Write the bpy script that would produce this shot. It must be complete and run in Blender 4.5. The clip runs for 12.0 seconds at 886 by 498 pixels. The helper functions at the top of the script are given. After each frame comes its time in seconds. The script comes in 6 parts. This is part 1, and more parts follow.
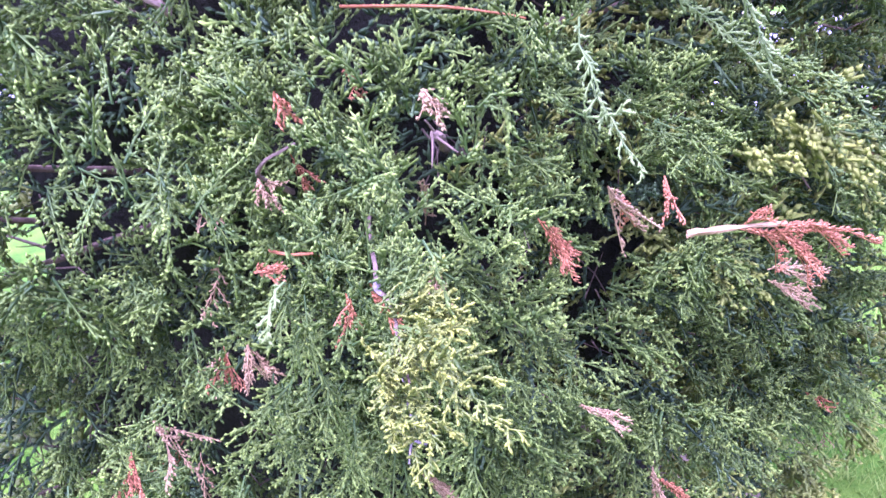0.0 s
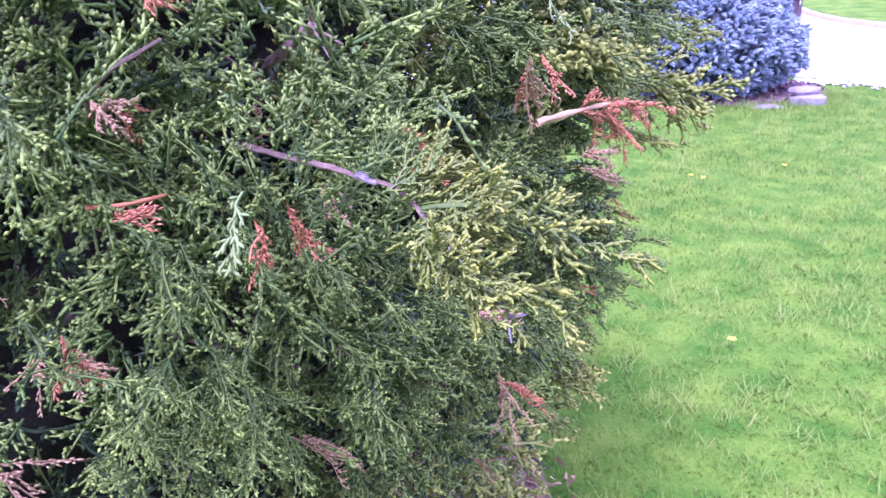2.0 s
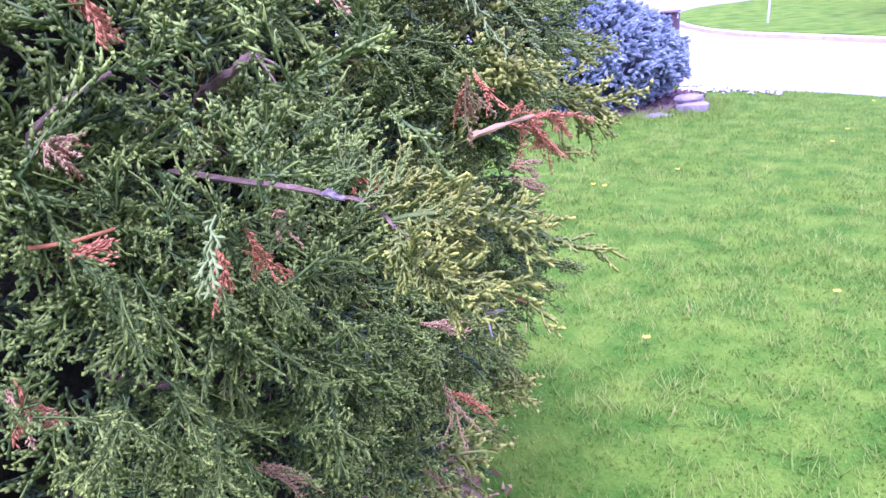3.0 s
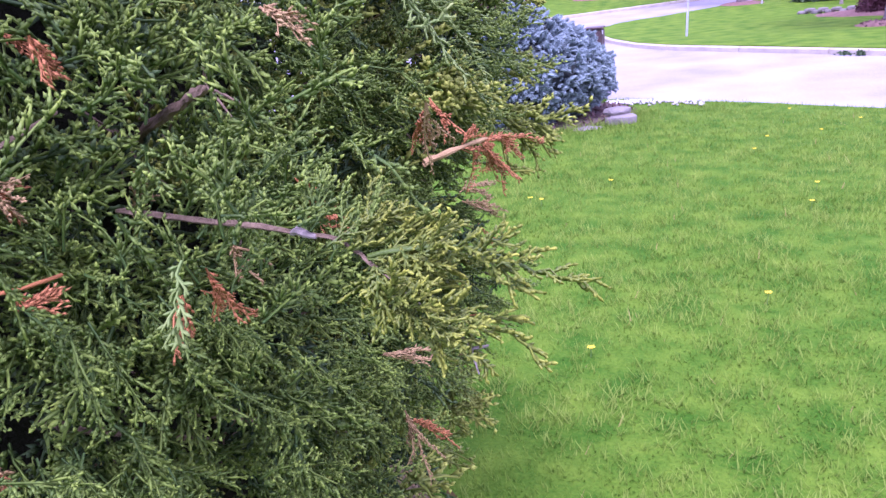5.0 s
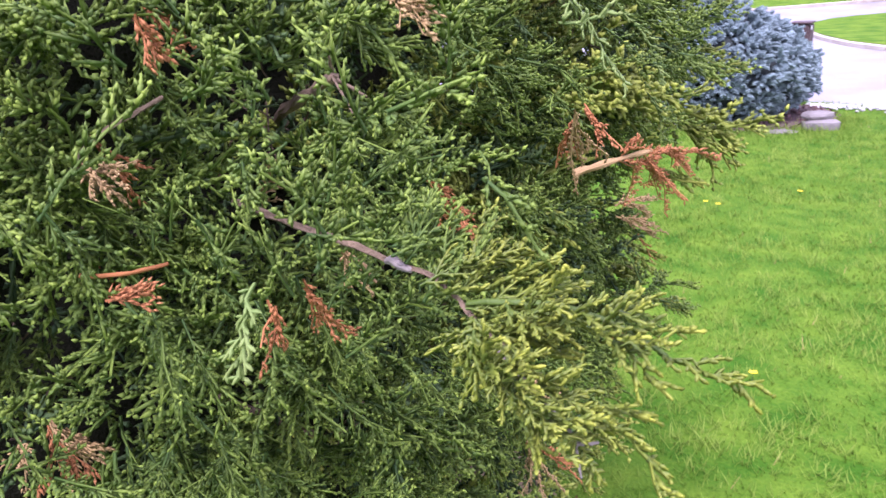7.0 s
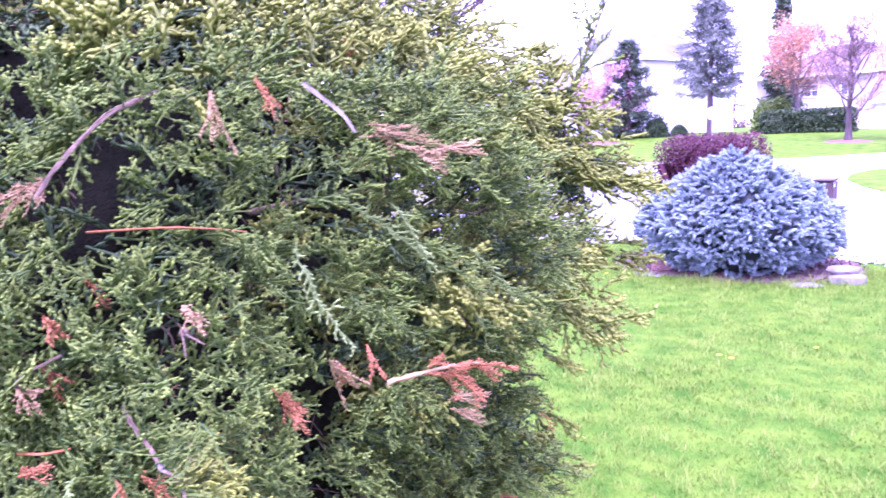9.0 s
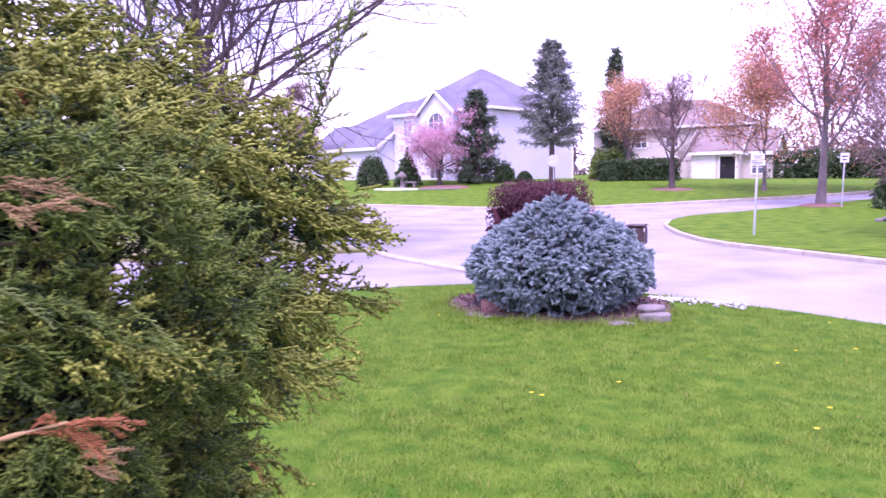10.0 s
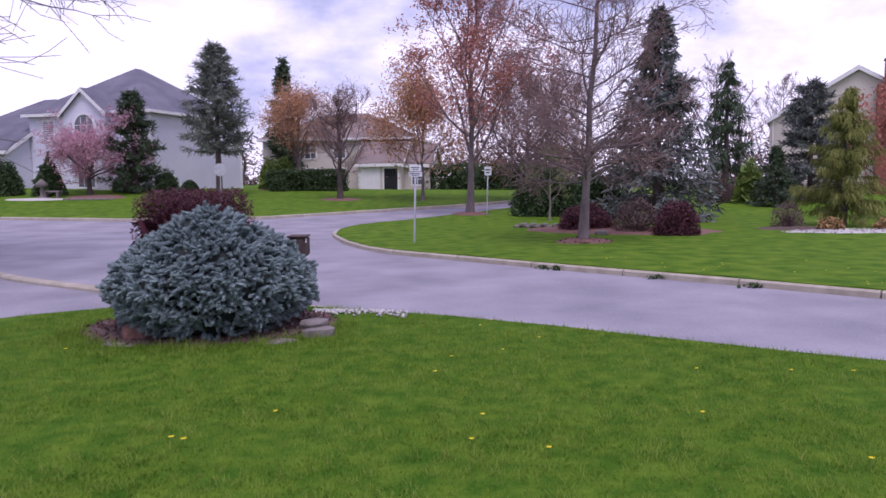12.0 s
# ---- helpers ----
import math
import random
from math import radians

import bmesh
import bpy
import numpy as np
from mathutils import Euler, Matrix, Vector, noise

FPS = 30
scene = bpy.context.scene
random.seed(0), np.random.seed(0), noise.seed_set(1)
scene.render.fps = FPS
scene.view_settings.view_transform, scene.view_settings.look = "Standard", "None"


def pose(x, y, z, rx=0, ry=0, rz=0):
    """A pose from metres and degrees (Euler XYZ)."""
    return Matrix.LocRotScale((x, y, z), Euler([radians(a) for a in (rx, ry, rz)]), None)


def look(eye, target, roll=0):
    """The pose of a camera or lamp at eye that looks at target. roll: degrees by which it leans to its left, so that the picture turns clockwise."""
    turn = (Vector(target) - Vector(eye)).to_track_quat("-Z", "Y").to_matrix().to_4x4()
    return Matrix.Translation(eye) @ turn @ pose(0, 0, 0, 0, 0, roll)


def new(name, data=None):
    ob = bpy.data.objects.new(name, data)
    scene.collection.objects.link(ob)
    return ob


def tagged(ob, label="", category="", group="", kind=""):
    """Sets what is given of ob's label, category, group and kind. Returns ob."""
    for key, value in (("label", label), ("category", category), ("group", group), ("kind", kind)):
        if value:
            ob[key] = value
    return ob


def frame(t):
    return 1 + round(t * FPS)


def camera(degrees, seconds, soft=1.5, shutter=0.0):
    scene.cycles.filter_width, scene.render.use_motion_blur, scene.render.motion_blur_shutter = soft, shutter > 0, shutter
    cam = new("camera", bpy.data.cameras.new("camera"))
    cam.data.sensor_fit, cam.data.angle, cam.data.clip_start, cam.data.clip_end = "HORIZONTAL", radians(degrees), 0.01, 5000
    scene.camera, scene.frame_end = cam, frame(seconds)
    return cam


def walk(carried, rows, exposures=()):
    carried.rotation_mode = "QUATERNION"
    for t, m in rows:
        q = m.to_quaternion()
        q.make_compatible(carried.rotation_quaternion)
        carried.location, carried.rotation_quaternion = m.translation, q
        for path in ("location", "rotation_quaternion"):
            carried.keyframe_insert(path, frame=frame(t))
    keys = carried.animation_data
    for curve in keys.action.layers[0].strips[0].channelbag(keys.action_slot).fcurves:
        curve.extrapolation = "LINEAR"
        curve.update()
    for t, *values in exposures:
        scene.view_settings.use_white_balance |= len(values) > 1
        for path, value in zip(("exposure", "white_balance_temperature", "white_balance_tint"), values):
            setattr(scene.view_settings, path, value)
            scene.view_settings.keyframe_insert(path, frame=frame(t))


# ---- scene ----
cam = camera(62.2, 12.0, 1.5, 0.2)
PATH = [
    (0, (-0.368, -0.503, 1.691), (-2.025, 0.409, 1.042), -1.8),
    (0.3, (-0.398, -0.487, 1.676), (-2.021, 0.425, 0.942), -1.2),
    (0.5, (-0.433, -0.519, 1.664), (-1.981, 0.517, 0.934), -3.0),
    (1, (-0.494, -0.555, 1.644), (-1.827, 0.686, 0.817), -2.1),
    (1.5, (-0.516, -0.592, 1.634), (-1.675, 0.849, 0.874), -3.1),
    (2, (-0.527, -0.625, 1.623), (-1.529, 0.948, 0.903), -2.8),
    (2.5, (-0.535, -0.646, 1.624), (-1.383, 1.019, 0.911), -3.6),
    (3, (-0.544, -0.658, 1.624), (-1.34, 1.047, 0.947), -4.6),
    (3.2, (-0.554, -0.661, 1.624), (-1.292, 1.077, 0.966), -4.6),
    (5, (-0.566, -0.654, 1.631), (-1.209, 1.126, 0.984), -5.4),
    (5.5, (-0.602, -0.64, 1.619), (-1.436, 1.041, 0.926), -7.3),
    (6, (-0.621, -0.622, 1.619), (-1.513, 1.036, 0.945), -6.0),
    (6.5, (-0.614, -0.606, 1.626), (-1.53, 1.045, 0.964), -4.6),
    (6.7, (-0.605, -0.596, 1.628), (-1.544, 1.035, 0.95), -3.9),
    (8.3, (-0.395, -0.52, 1.712), (-1.975, 0.645, 1.331), -3.0),
    (8.5, (-0.384, -0.522, 1.73), (-1.836, 0.803, 1.36), -2.0),
    (9, (-0.26, -0.633, 1.765), (-1.437, 0.957, 1.466), -2.2),
    (9.5, (-0.143, -0.621, 1.774), (-1.126, 1.098, 1.493), -2.1),
    (10, (0.012, -0.515, 1.777), (-0.838, 1.285, 1.58), -1.1),
    (10.5, (0.067, -0.367, 1.767), (-0.58, 1.505, 1.493), -1.2),
    (11, (-0.06, -0.198, 1.777), (-0.454, 1.75, 1.558), -0.7),
    (11.5, (-0.103, -0.098, 1.777), (-0.237, 1.884, 1.541), 0.7),
    (12, (0.057, 0.116, 1.745), (0.05, 2.108, 1.563), -0.6),
]
walk(cam, [(t, look(eye, target, roll)) for t, eye, target, roll in PATH],
     [(0.0, 2.75, 4730, 80), (1.0, 2.67, 4740, 81), (2.0, 2.2, 4760, 82), (2.5, 2.14, 4750, 81), (3.2, 2.0, 4800, 75), (5.0, 1.62, 5080, 62), (6.5, 1.58, 5600, 40), (8.3, 2.64, 4950, 70), (8.7, 2.71, 4920, 81), (9.0, 2.61, 4920, 87), (9.5, 2.12, 5120, 87), (10.0, 1.42, 5450, 71), (10.5, 0.84, 5680, 58), (11.0, 0.49, 5750, 48), (12.0, 0.0, 5700, 39)])
# ---- world, sun ----
SUN_ELEV, SUN_ROT = radians(65), radians(168)
world = bpy.data.worlds.new("sky")
scene.world = world
world.use_nodes = True
wn, wl = world.node_tree.nodes, world.node_tree.links
wn.clear()
w_out = wn.new("ShaderNodeOutputWorld")
w_bg = wn.new("ShaderNodeBackground")
w_sky = wn.new("ShaderNodeTexSky")
w_sky.sky_type = "NISHITA"
w_sky.sun_disc = False
w_sky.sun_elevation, w_sky.sun_rotation = SUN_ELEV, SUN_ROT
w_dim = wn.new("ShaderNodeMix")
w_dim.data_type, w_dim.blend_type = "RGBA", "MULTIPLY"
w_dim.inputs[0].default_value = 1.0
w_dim.inputs[7].default_value = (0.10, 0.10, 0.10, 1)
w_tc = wn.new("ShaderNodeTexCoord")
w_map = wn.new("ShaderNodeMapping")
w_map.inputs["Scale"].default_value = (1.0, 1.0, 2.0)
w_map.inputs["Location"].default_value = (0.35, 0.2, 0.0)
w_noise = wn.new("ShaderNodeTexNoise")
w_noise.inputs["Scale"].default_value = 3.4
w_noise.inputs["Detail"].default_value = 7
w_noise.inputs["Roughness"].default_value = 0.55
w_ramp = wn.new("ShaderNodeValToRGB")
w_ramp.color_ramp.elements[0].position, w_ramp.color_ramp.elements[0].color = 0.42, (0.66, 0.70, 0.88, 1)
w_ramp.color_ramp.elements[1].position, w_ramp.color_ramp.elements[1].color = 0.575, (1.50, 1.46, 1.46, 1)
w_mix = wn.new("ShaderNodeMix")
w_mix.data_type = "RGBA"
w_mix.inputs[0].default_value = 0.85
wl.new(w_sky.outputs[0], w_dim.inputs[6])
wl.new(w_tc.outputs["Generated"], w_map.inputs[0])
wl.new(w_map.outputs[0], w_noise.inputs[0])
# whiter haze low over the horizon
w_sep = wn.new("ShaderNodeSeparateXYZ")
w_low = wn.new("ShaderNodeMapRange")
w_low.inputs[1].default_value, w_low.inputs[2].default_value = 0.06, 0.24
w_low.inputs[3].default_value, w_low.inputs[4].default_value = 0.11, -0.04
w_add = wn.new("ShaderNodeMath")
w_add.operation = "ADD"
wl.new(w_tc.outputs["Generated"], w_sep.inputs[0])
wl.new(w_sep.outputs[2], w_low.inputs[0])
wl.new(w_low.outputs[0], w_add.inputs[0])
wl.new(w_noise.outputs[0], w_add.inputs[1])
wl.new(w_add.outputs[0], w_ramp.inputs[0])
wl.new(w_dim.outputs[2], w_mix.inputs[6])
wl.new(w_ramp.outputs[0], w_mix.inputs[7])
wl.new(w_mix.outputs[2], w_bg.inputs[0])
wl.new(w_bg.outputs[0], w_out.inputs[0])
w_bg.inputs[1].default_value = 0.82

sun = new("sun", bpy.data.lights.new("sun", "SUN"))
sun.data.energy, sun.data.angle, sun.data.color = 2.0, radians(22), (1.0, 0.95, 0.86)
sun.matrix_world = look((0.5, -2.3, 5.0), (0, 0, 0))


# ---- materials ----
def mat(name, dark, light, scale=6.0, rough=0.8, bump=0.2, fine=60.0, island=0.25, tip=None, metal=0.0, spec=0.3, sheen_through=0.0, stretch=(1, 1, 1), detail=5, bump_dist=0.01, cells=0.0, span=None):
    """Two-scale noise between two base colours, with per-piece variation, grain and fine relief."""
    m = bpy.data.materials.new(name)
    m.use_nodes = True
    n, l = m.node_tree.nodes, m.node_tree.links
    b = n["Principled BSDF"]
    tc = n.new("ShaderNodeTexCoord")
    mp = n.new("ShaderNodeMapping")
    mp.inputs["Scale"].default_value = stretch
    l.new(tc.outputs["Object"], mp.inputs[0])
    big = n.new("ShaderNodeTexNoise")
    big.inputs["Scale"].default_value, big.inputs["Detail"].default_value = scale, detail
    small = n.new("ShaderNodeTexNoise")
    small.inputs["Scale"].default_value, small.inputs["Detail"].default_value = fine, 4
    l.new(mp.outputs[0], big.inputs[0])
    l.new(mp.outputs[0], small.inputs[0])
    add = n.new("ShaderNodeMath")
    add.operation = "MULTIPLY_ADD"
    add.inputs[1].default_value = 0.45
    l.new(small.outputs[0], add.inputs[0])
    l.new(big.outputs[0], add.inputs[2])
    geo = n.new("ShaderNodeNewGeometry")
    isl = n.new("ShaderNodeMath")
    isl.operation = "MULTIPLY_ADD"
    isl.inputs[1].default_value = island
    l.new(geo.outputs["Random Per Island"], isl.inputs[0])
    l.new(add.outputs[0], isl.inputs[2])
    mr = n.new("ShaderNodeMapRange")
    mr.inputs[1].default_value, mr.inputs[2].default_value = span or (0.45 + island * 0.2, 1.0 + island * 0.8)
    l.new(isl.outputs[0], mr.inputs[0])
    mix = n.new("ShaderNodeMix")
    mix.data_type = "RGBA"
    mix.inputs[6].default_value, mix.inputs[7].default_value = (*dark, 1), (*light, 1)
    l.new(mr.outputs[0], mix.inputs[0])
    col = mix.outputs[2]
    relief = small.outputs[0]
    if cells:
        vor = n.new("ShaderNodeTexVoronoi")
        vor.inputs["Scale"].default_value = cells
        l.new(mp.outputs[0], vor.inputs["Vector"])
        relief = vor.outputs["Distance"]
    if tip:
        at = n.new("ShaderNodeAttribute")
        at.attribute_name = "tip"
        mt = n.new("ShaderNodeMix")
        mt.data_type = "RGBA"
        mt.inputs[7].default_value = (*tip, 1)
        l.new(at.outputs["Fac"], mt.inputs[0])
        l.new(col, mt.inputs[6])
        col = mt.outputs[2]
    l.new(col, b.inputs["Base Color"])
    b.inputs["Roughness"].default_value = rough
    b.inputs["Metallic"].default_value = metal
    b.inputs["Specular IOR Level"].default_value = spec
    if bump:
        bp = n.new("ShaderNodeBump")
        bp.inputs["Strength"].default_value = bump
        bp.inputs["Distance"].default_value = bump_dist
        bp.invert = bool(cells)
        l.new(relief, bp.inputs["Height"])
        l.new(bp.outputs[0], b.inputs["Normal"])
    if sheen_through:
        out = n["Material Output"]
        tr = n.new("ShaderNodeBsdfTranslucent")
        ms = n.new("ShaderNodeMixShader")
        ms.inputs[0].default_value = sheen_through
        l.new(col, tr.inputs[0])
        l.new(b.outputs[0], ms.inputs[1])
        l.new(tr.outputs[0], ms.inputs[2])
        l.new(ms.outputs[0], out.inputs[0])
    return m


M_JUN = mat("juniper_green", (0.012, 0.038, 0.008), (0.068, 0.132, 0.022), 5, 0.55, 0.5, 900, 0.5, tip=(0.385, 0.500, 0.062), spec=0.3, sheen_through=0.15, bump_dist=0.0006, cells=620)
# Lighter, yellower copy of the green: outer growth with sunlight in its colour.
M_JUNB = mat("juniper_lit_growth", (0.016, 0.042, 0.009), (0.090, 0.142, 0.023), 5, 0.55, 0.5, 900, 0.5, tip=(0.470, 0.510, 0.070), spec=0.3, sheen_through=0.15, bump_dist=0.0006, cells=420)
# Darkened copy of the juniper green: shade deep in the bush as colour.
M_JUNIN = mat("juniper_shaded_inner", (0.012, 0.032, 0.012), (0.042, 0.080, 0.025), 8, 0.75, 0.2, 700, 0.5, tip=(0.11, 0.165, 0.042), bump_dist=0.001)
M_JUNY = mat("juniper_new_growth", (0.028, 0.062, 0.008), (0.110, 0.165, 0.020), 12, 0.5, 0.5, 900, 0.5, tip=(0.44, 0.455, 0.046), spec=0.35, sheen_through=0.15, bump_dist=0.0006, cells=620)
M_JUNP = mat("juniper_pale", (0.11, 0.18, 0.036), (0.20, 0.28, 0.070), 12, 0.6, 0.25, 900, 0.4, tip=(0.35, 0.41, 0.12), sheen_through=0.15, bump_dist=0.001)
# Near black: the darkness inside the bush put into the core's colour.
M_CORE = mat("juniper_core_shade", (0.006, 0.007, 0.004), (0.020, 0.020, 0.012), 40, 1.0, 0.8, 220, 0.3, spec=0.05)
M_DEAD = mat("dead_coral_foliage", (0.22, 0.072, 0.020), (0.43, 0.170, 0.058), 40, 0.8, 0.4, 700, 0.5, tip=(0.50, 0.235, 0.090), bump_dist=0.0006, cells=520)
M_TAN = mat("dead_tan_foliage", (0.18, 0.105, 0.042), (0.38, 0.255, 0.105), 40, 0.8, 0.4, 700, 0.5, tip=(0.45, 0.32, 0.130), bump_dist=0.0006, cells=520)
M_BARKJ = mat("juniper_bark", (0.042, 0.027, 0.016), (0.235, 0.165, 0.100), 55, 0.9, 0.9, 420, 0.3, stretch=(1, 1, 0.8), bump_dist=0.002)
M_BARKG = mat("grey_twig", (0.14, 0.115, 0.100), (0.32, 0.270, 0.235), 60, 0.85, 0.4, 400, 0.2, bump_dist=0.001)
M_LAWN = mat("lawn_turf", (0.040, 0.110, 0.004), (0.128, 0.208, 0.015), 1.9, 0.95, 0.5, 42, 0.0, detail=8, bump_dist=0.02, span=(0.54, 0.94), spec=0.10)
M_TURF = mat("near_turf", (0.032, 0.102, 0.004), (0.108, 0.186, 0.013), 4.2, 0.95, 0.6, 60, 0.0, detail=9, bump_dist=0.02, span=(0.55, 0.95), spec=0.10)
M_GRASS = mat("grass_blade", (0.055, 0.145, 0.007), (0.165, 0.265, 0.024), 4.2, 0.7, 0.0, 11, 0.5, tip=(0.260, 0.345, 0.058), spec=0.10, sheen_through=0.35)
M_FARGRASS = mat("far_grass", (0.055, 0.13, 0.022), (0.12, 0.22, 0.045), 0.25, 0.95, 0.4, 9, 0.0, detail=7, bump_dist=0.05)
M_DRYLAWN = mat("dry_verge", (0.15, 0.17, 0.045), (0.30, 0.28, 0.12), 2.5, 0.9, 0.6, 50, 0.0, detail=8, bump_dist=0.03, span=(0.58, 0.90))
M_ROAD = mat("asphalt", (0.205, 0.195, 0.225), (0.335, 0.32, 0.355), 0.6, 0.9, 0.5, 38, 0.0, detail=9, bump_dist=0.008, span=(0.50, 0.96))
M_KERB = mat("concrete_kerb", (0.27, 0.235, 0.175), (0.50, 0.455, 0.37), 3, 0.9, 0.4, 60, 0.3)
M_MULCH = mat("bark_mulch", (0.060, 0.038, 0.036), (0.165, 0.110, 0.102), 9, 0.95, 0.8, 45, 0.5, bump_dist=0.03)
M_MULCHR = mat("red_bark_mulch", (0.115, 0.058, 0.050), (0.26, 0.145, 0.120), 9, 0.95, 0.8, 45, 0.5, bump_dist=0.03)
M_SOIL = mat("dry_soil", (0.080, 0.060, 0.026), (0.200, 0.150, 0.070), 6, 0.95, 0.7, 50, 0.0, bump_dist=0.02)
M_CHIP = mat("mulch_chips", (0.055, 0.030, 0.030), (0.22, 0.13, 0.115), 12, 0.9, 0.3, 120, 0.6)
M_STONE = mat("edging_stone", (0.105, 0.092, 0.085), (0.225, 0.200, 0.185), 6, 0.9, 0.6, 50, 0.4)
M_PEBBLE = mat("white_pebble", (0.36, 0.345, 0.33), (0.60, 0.575, 0.55), 8, 0.8, 0.2, 90, 0.5)
M_BLUE = mat("blue_spruce_needles", (0.034, 0.055, 0.056), (0.155, 0.215, 0.218), 4, 0.7, 0.0, 60, 0.45, tip=(0.32, 0.40, 0.40), spec=0.3)
M_BLUEIN = mat("spruce_inner_shade", (0.015, 0.020, 0.020), (0.04, 0.05, 0.045), 9, 0.95, 0.4, 60, 0.0)
M_BARB = mat("barberry_leaf", (0.060, 0.020, 0.028), (0.150, 0.055, 0.068), 5, 0.6, 0.0, 40, 0.2, sheen_through=0.15)
M_BARK = mat("grey_bark", (0.085, 0.068, 0.070), (0.225, 0.185, 0.185), 4, 0.9, 0.7, 40, 0.1, stretch=(1, 1, 0.35), bump_dist=0.015)
M_BARKD = mat("dark_bark", (0.055, 0.040, 0.040), (0.145, 0.110, 0.105), 4, 0.9, 0.7, 40, 0.1, stretch=(1, 1, 0.35), bump_dist=0.015)
M_TWIG = mat("fine_twigs", (0.155, 0.105, 0.100), (0.30, 0.205, 0.195), 3, 0.9, 0.0, 30, 0.4)
M_BUDR = mat("red_buds", (0.34, 0.12, 0.095), (0.58, 0.26, 0.20), 2, 0.7, 0.0, 30, 0.6, sheen_through=0.25)
M_BUDO = mat("orange_buds", (0.38, 0.18, 0.085), (0.60, 0.345, 0.195), 2, 0.7, 0.0, 30, 0.6, sheen_through=0.25)
M_PINK = mat("pink_blossom", (0.40, 0.18, 0.25), (0.72, 0.46, 0.53), 2, 0.7, 0.0, 30, 0.6, sheen_through=0.25)
M_BUDB = mat("brown_red_buds", (0.24, 0.115, 0.095), (0.42, 0.235, 0.19), 2, 0.7, 0.0, 30, 0.6, sheen_through=0.2)
M_CON = mat("conifer_needles", (0.028, 0.050, 0.028), (0.085, 0.125, 0.060), 1.5, 0.75, 0.0, 20, 0.6)
M_CONG = mat("grey_pine_needles", (0.085, 0.105, 0.085), (0.235, 0.255, 0.21), 1.5, 0.75, 0.0, 20, 0.6)
M_CONB = mat("bluish_spruce_needles", (0.075, 0.090, 0.085), (0.190, 0.205, 0.190), 1.5, 0.75, 0.0, 20, 0.6)
M_GOLD = mat("golden_cypress", (0.115, 0.135, 0.028), (0.27, 0.285, 0.070), 1.8, 0.75, 0.0, 20, 0.6, sheen_through=0.15)
M_BOX = mat("shrub_leaf", (0.022, 0.045, 0.018), (0.070, 0.115, 0.038), 2.5, 0.7, 0.0, 25, 0.6)
M_LIME = mat("light_shrub_leaf", (0.085, 0.14, 0.022), (0.20, 0.28, 0.06), 2.5, 0.7, 0.0, 25, 0.6)
M_BROWNSH = mat("brown_shrub_twigs", (0.085, 0.055, 0.050), (0.20, 0.145, 0.125), 2.5, 0.9, 0.0, 25, 0.6)
M_SIDE = mat("white_siding", (0.62, 0.62, 0.71), (0.73, 0.73, 0.80), 0.35, 0.7, 0.0, 8, 0.0)
M_SIDEB = mat("beige_siding", (0.50, 0.45, 0.39), (0.64, 0.58, 0.51), 0.35, 0.7, 0.0, 8, 0.0)
M_ROOF = mat("grey_shingles", (0.105, 0.105, 0.135), (0.19, 0.185, 0.22), 0.6, 0.9, 0.5, 12, 0.0, bump_dist=0.03)
M_ROOFB = mat("brown_shingles", (0.16, 0.125, 0.115), (0.27, 0.215, 0.20), 0.6, 0.9, 0.5, 12, 0.0, bump_dist=0.03)
M_TRIM = mat("white_trim", (0.72, 0.71, 0.70), (0.82, 0.81, 0.80), 2, 0.6, 0.0, 20, 0.0)
M_BRICK = mat("red_brick", (0.20, 0.07, 0.05), (0.34, 0.13, 0.095), 3, 0.9, 0.4, 30, 0.0)
M_GLASS = mat("window_glass", (0.055, 0.065, 0.085), (0.10, 0.115, 0.14), 0.5, 0.08, 0.0, 3, 0.0, spec=0.6)
M_DARK = mat("interior_shade", (0.012, 0.012, 0.014), (0.03, 0.03, 0.032), 1, 0.9, 0.0, 9, 0.0)
M_STEEL = mat("galvanised_steel", (0.42, 0.43, 0.46), (0.60, 0.61, 0.64), 8, 0.45, 0.1, 60, 0.0, metal=0.6)
M_SIGNW = mat("sign_face", (0.62, 0.63, 0.66), (0.76, 0.77, 0.79), 4, 0.5, 0.0, 40, 0.0)
M_SIGNK = mat("sign_marks", (0.05, 0.06, 0.07), (0.09, 0.10, 0.11), 4, 0.5, 0.0, 40, 0.0)
M_BROWNBOX = mat("brown_painted_box", (0.050, 0.030, 0.028), (0.105, 0.070, 0.065), 5, 0.7, 0.2, 60, 0.0)
M_DAND = mat("dandelion_yellow", (0.72, 0.55, 0.010), (0.85, 0.74, 0.03), 30, 0.7, 0.0, 200, 0.3)
M_DLEAF = mat("dandelion_leaf", (0.06, 0.13, 0.03), (0.14, 0.24, 0.06), 30, 0.7, 0.0, 200, 0.3)


# ---- mesh tools ----
class Soup:
    """Triangles gathered into one mesh, with a 'tip' value at each vertex."""

    def __init__(self):
        self.v, self.f, self.t, self.n = [], [], [], 0

    def add(self, v, f, t=None):
        v = np.asarray(v, dtype=np.float64).reshape(-1, 3)
        self.v.append(v)
        self.f.append(np.asarray(f, dtype=np.int64).reshape(-1, 3) + self.n)
        self.t.append(np.zeros(len(v)) if t is None else np.broadcast_to(np.asarray(t, dtype=np.float64), (len(v),)))
        self.n += len(v)

    def arrays(self):
        return np.concatenate(self.v), np.concatenate(self.f), np.concatenate(self.t)

    def mesh(self, name, material, smooth=False):
        v, f, t = self.arrays()
        return mesh_from(name, v, f, material, t, smooth)


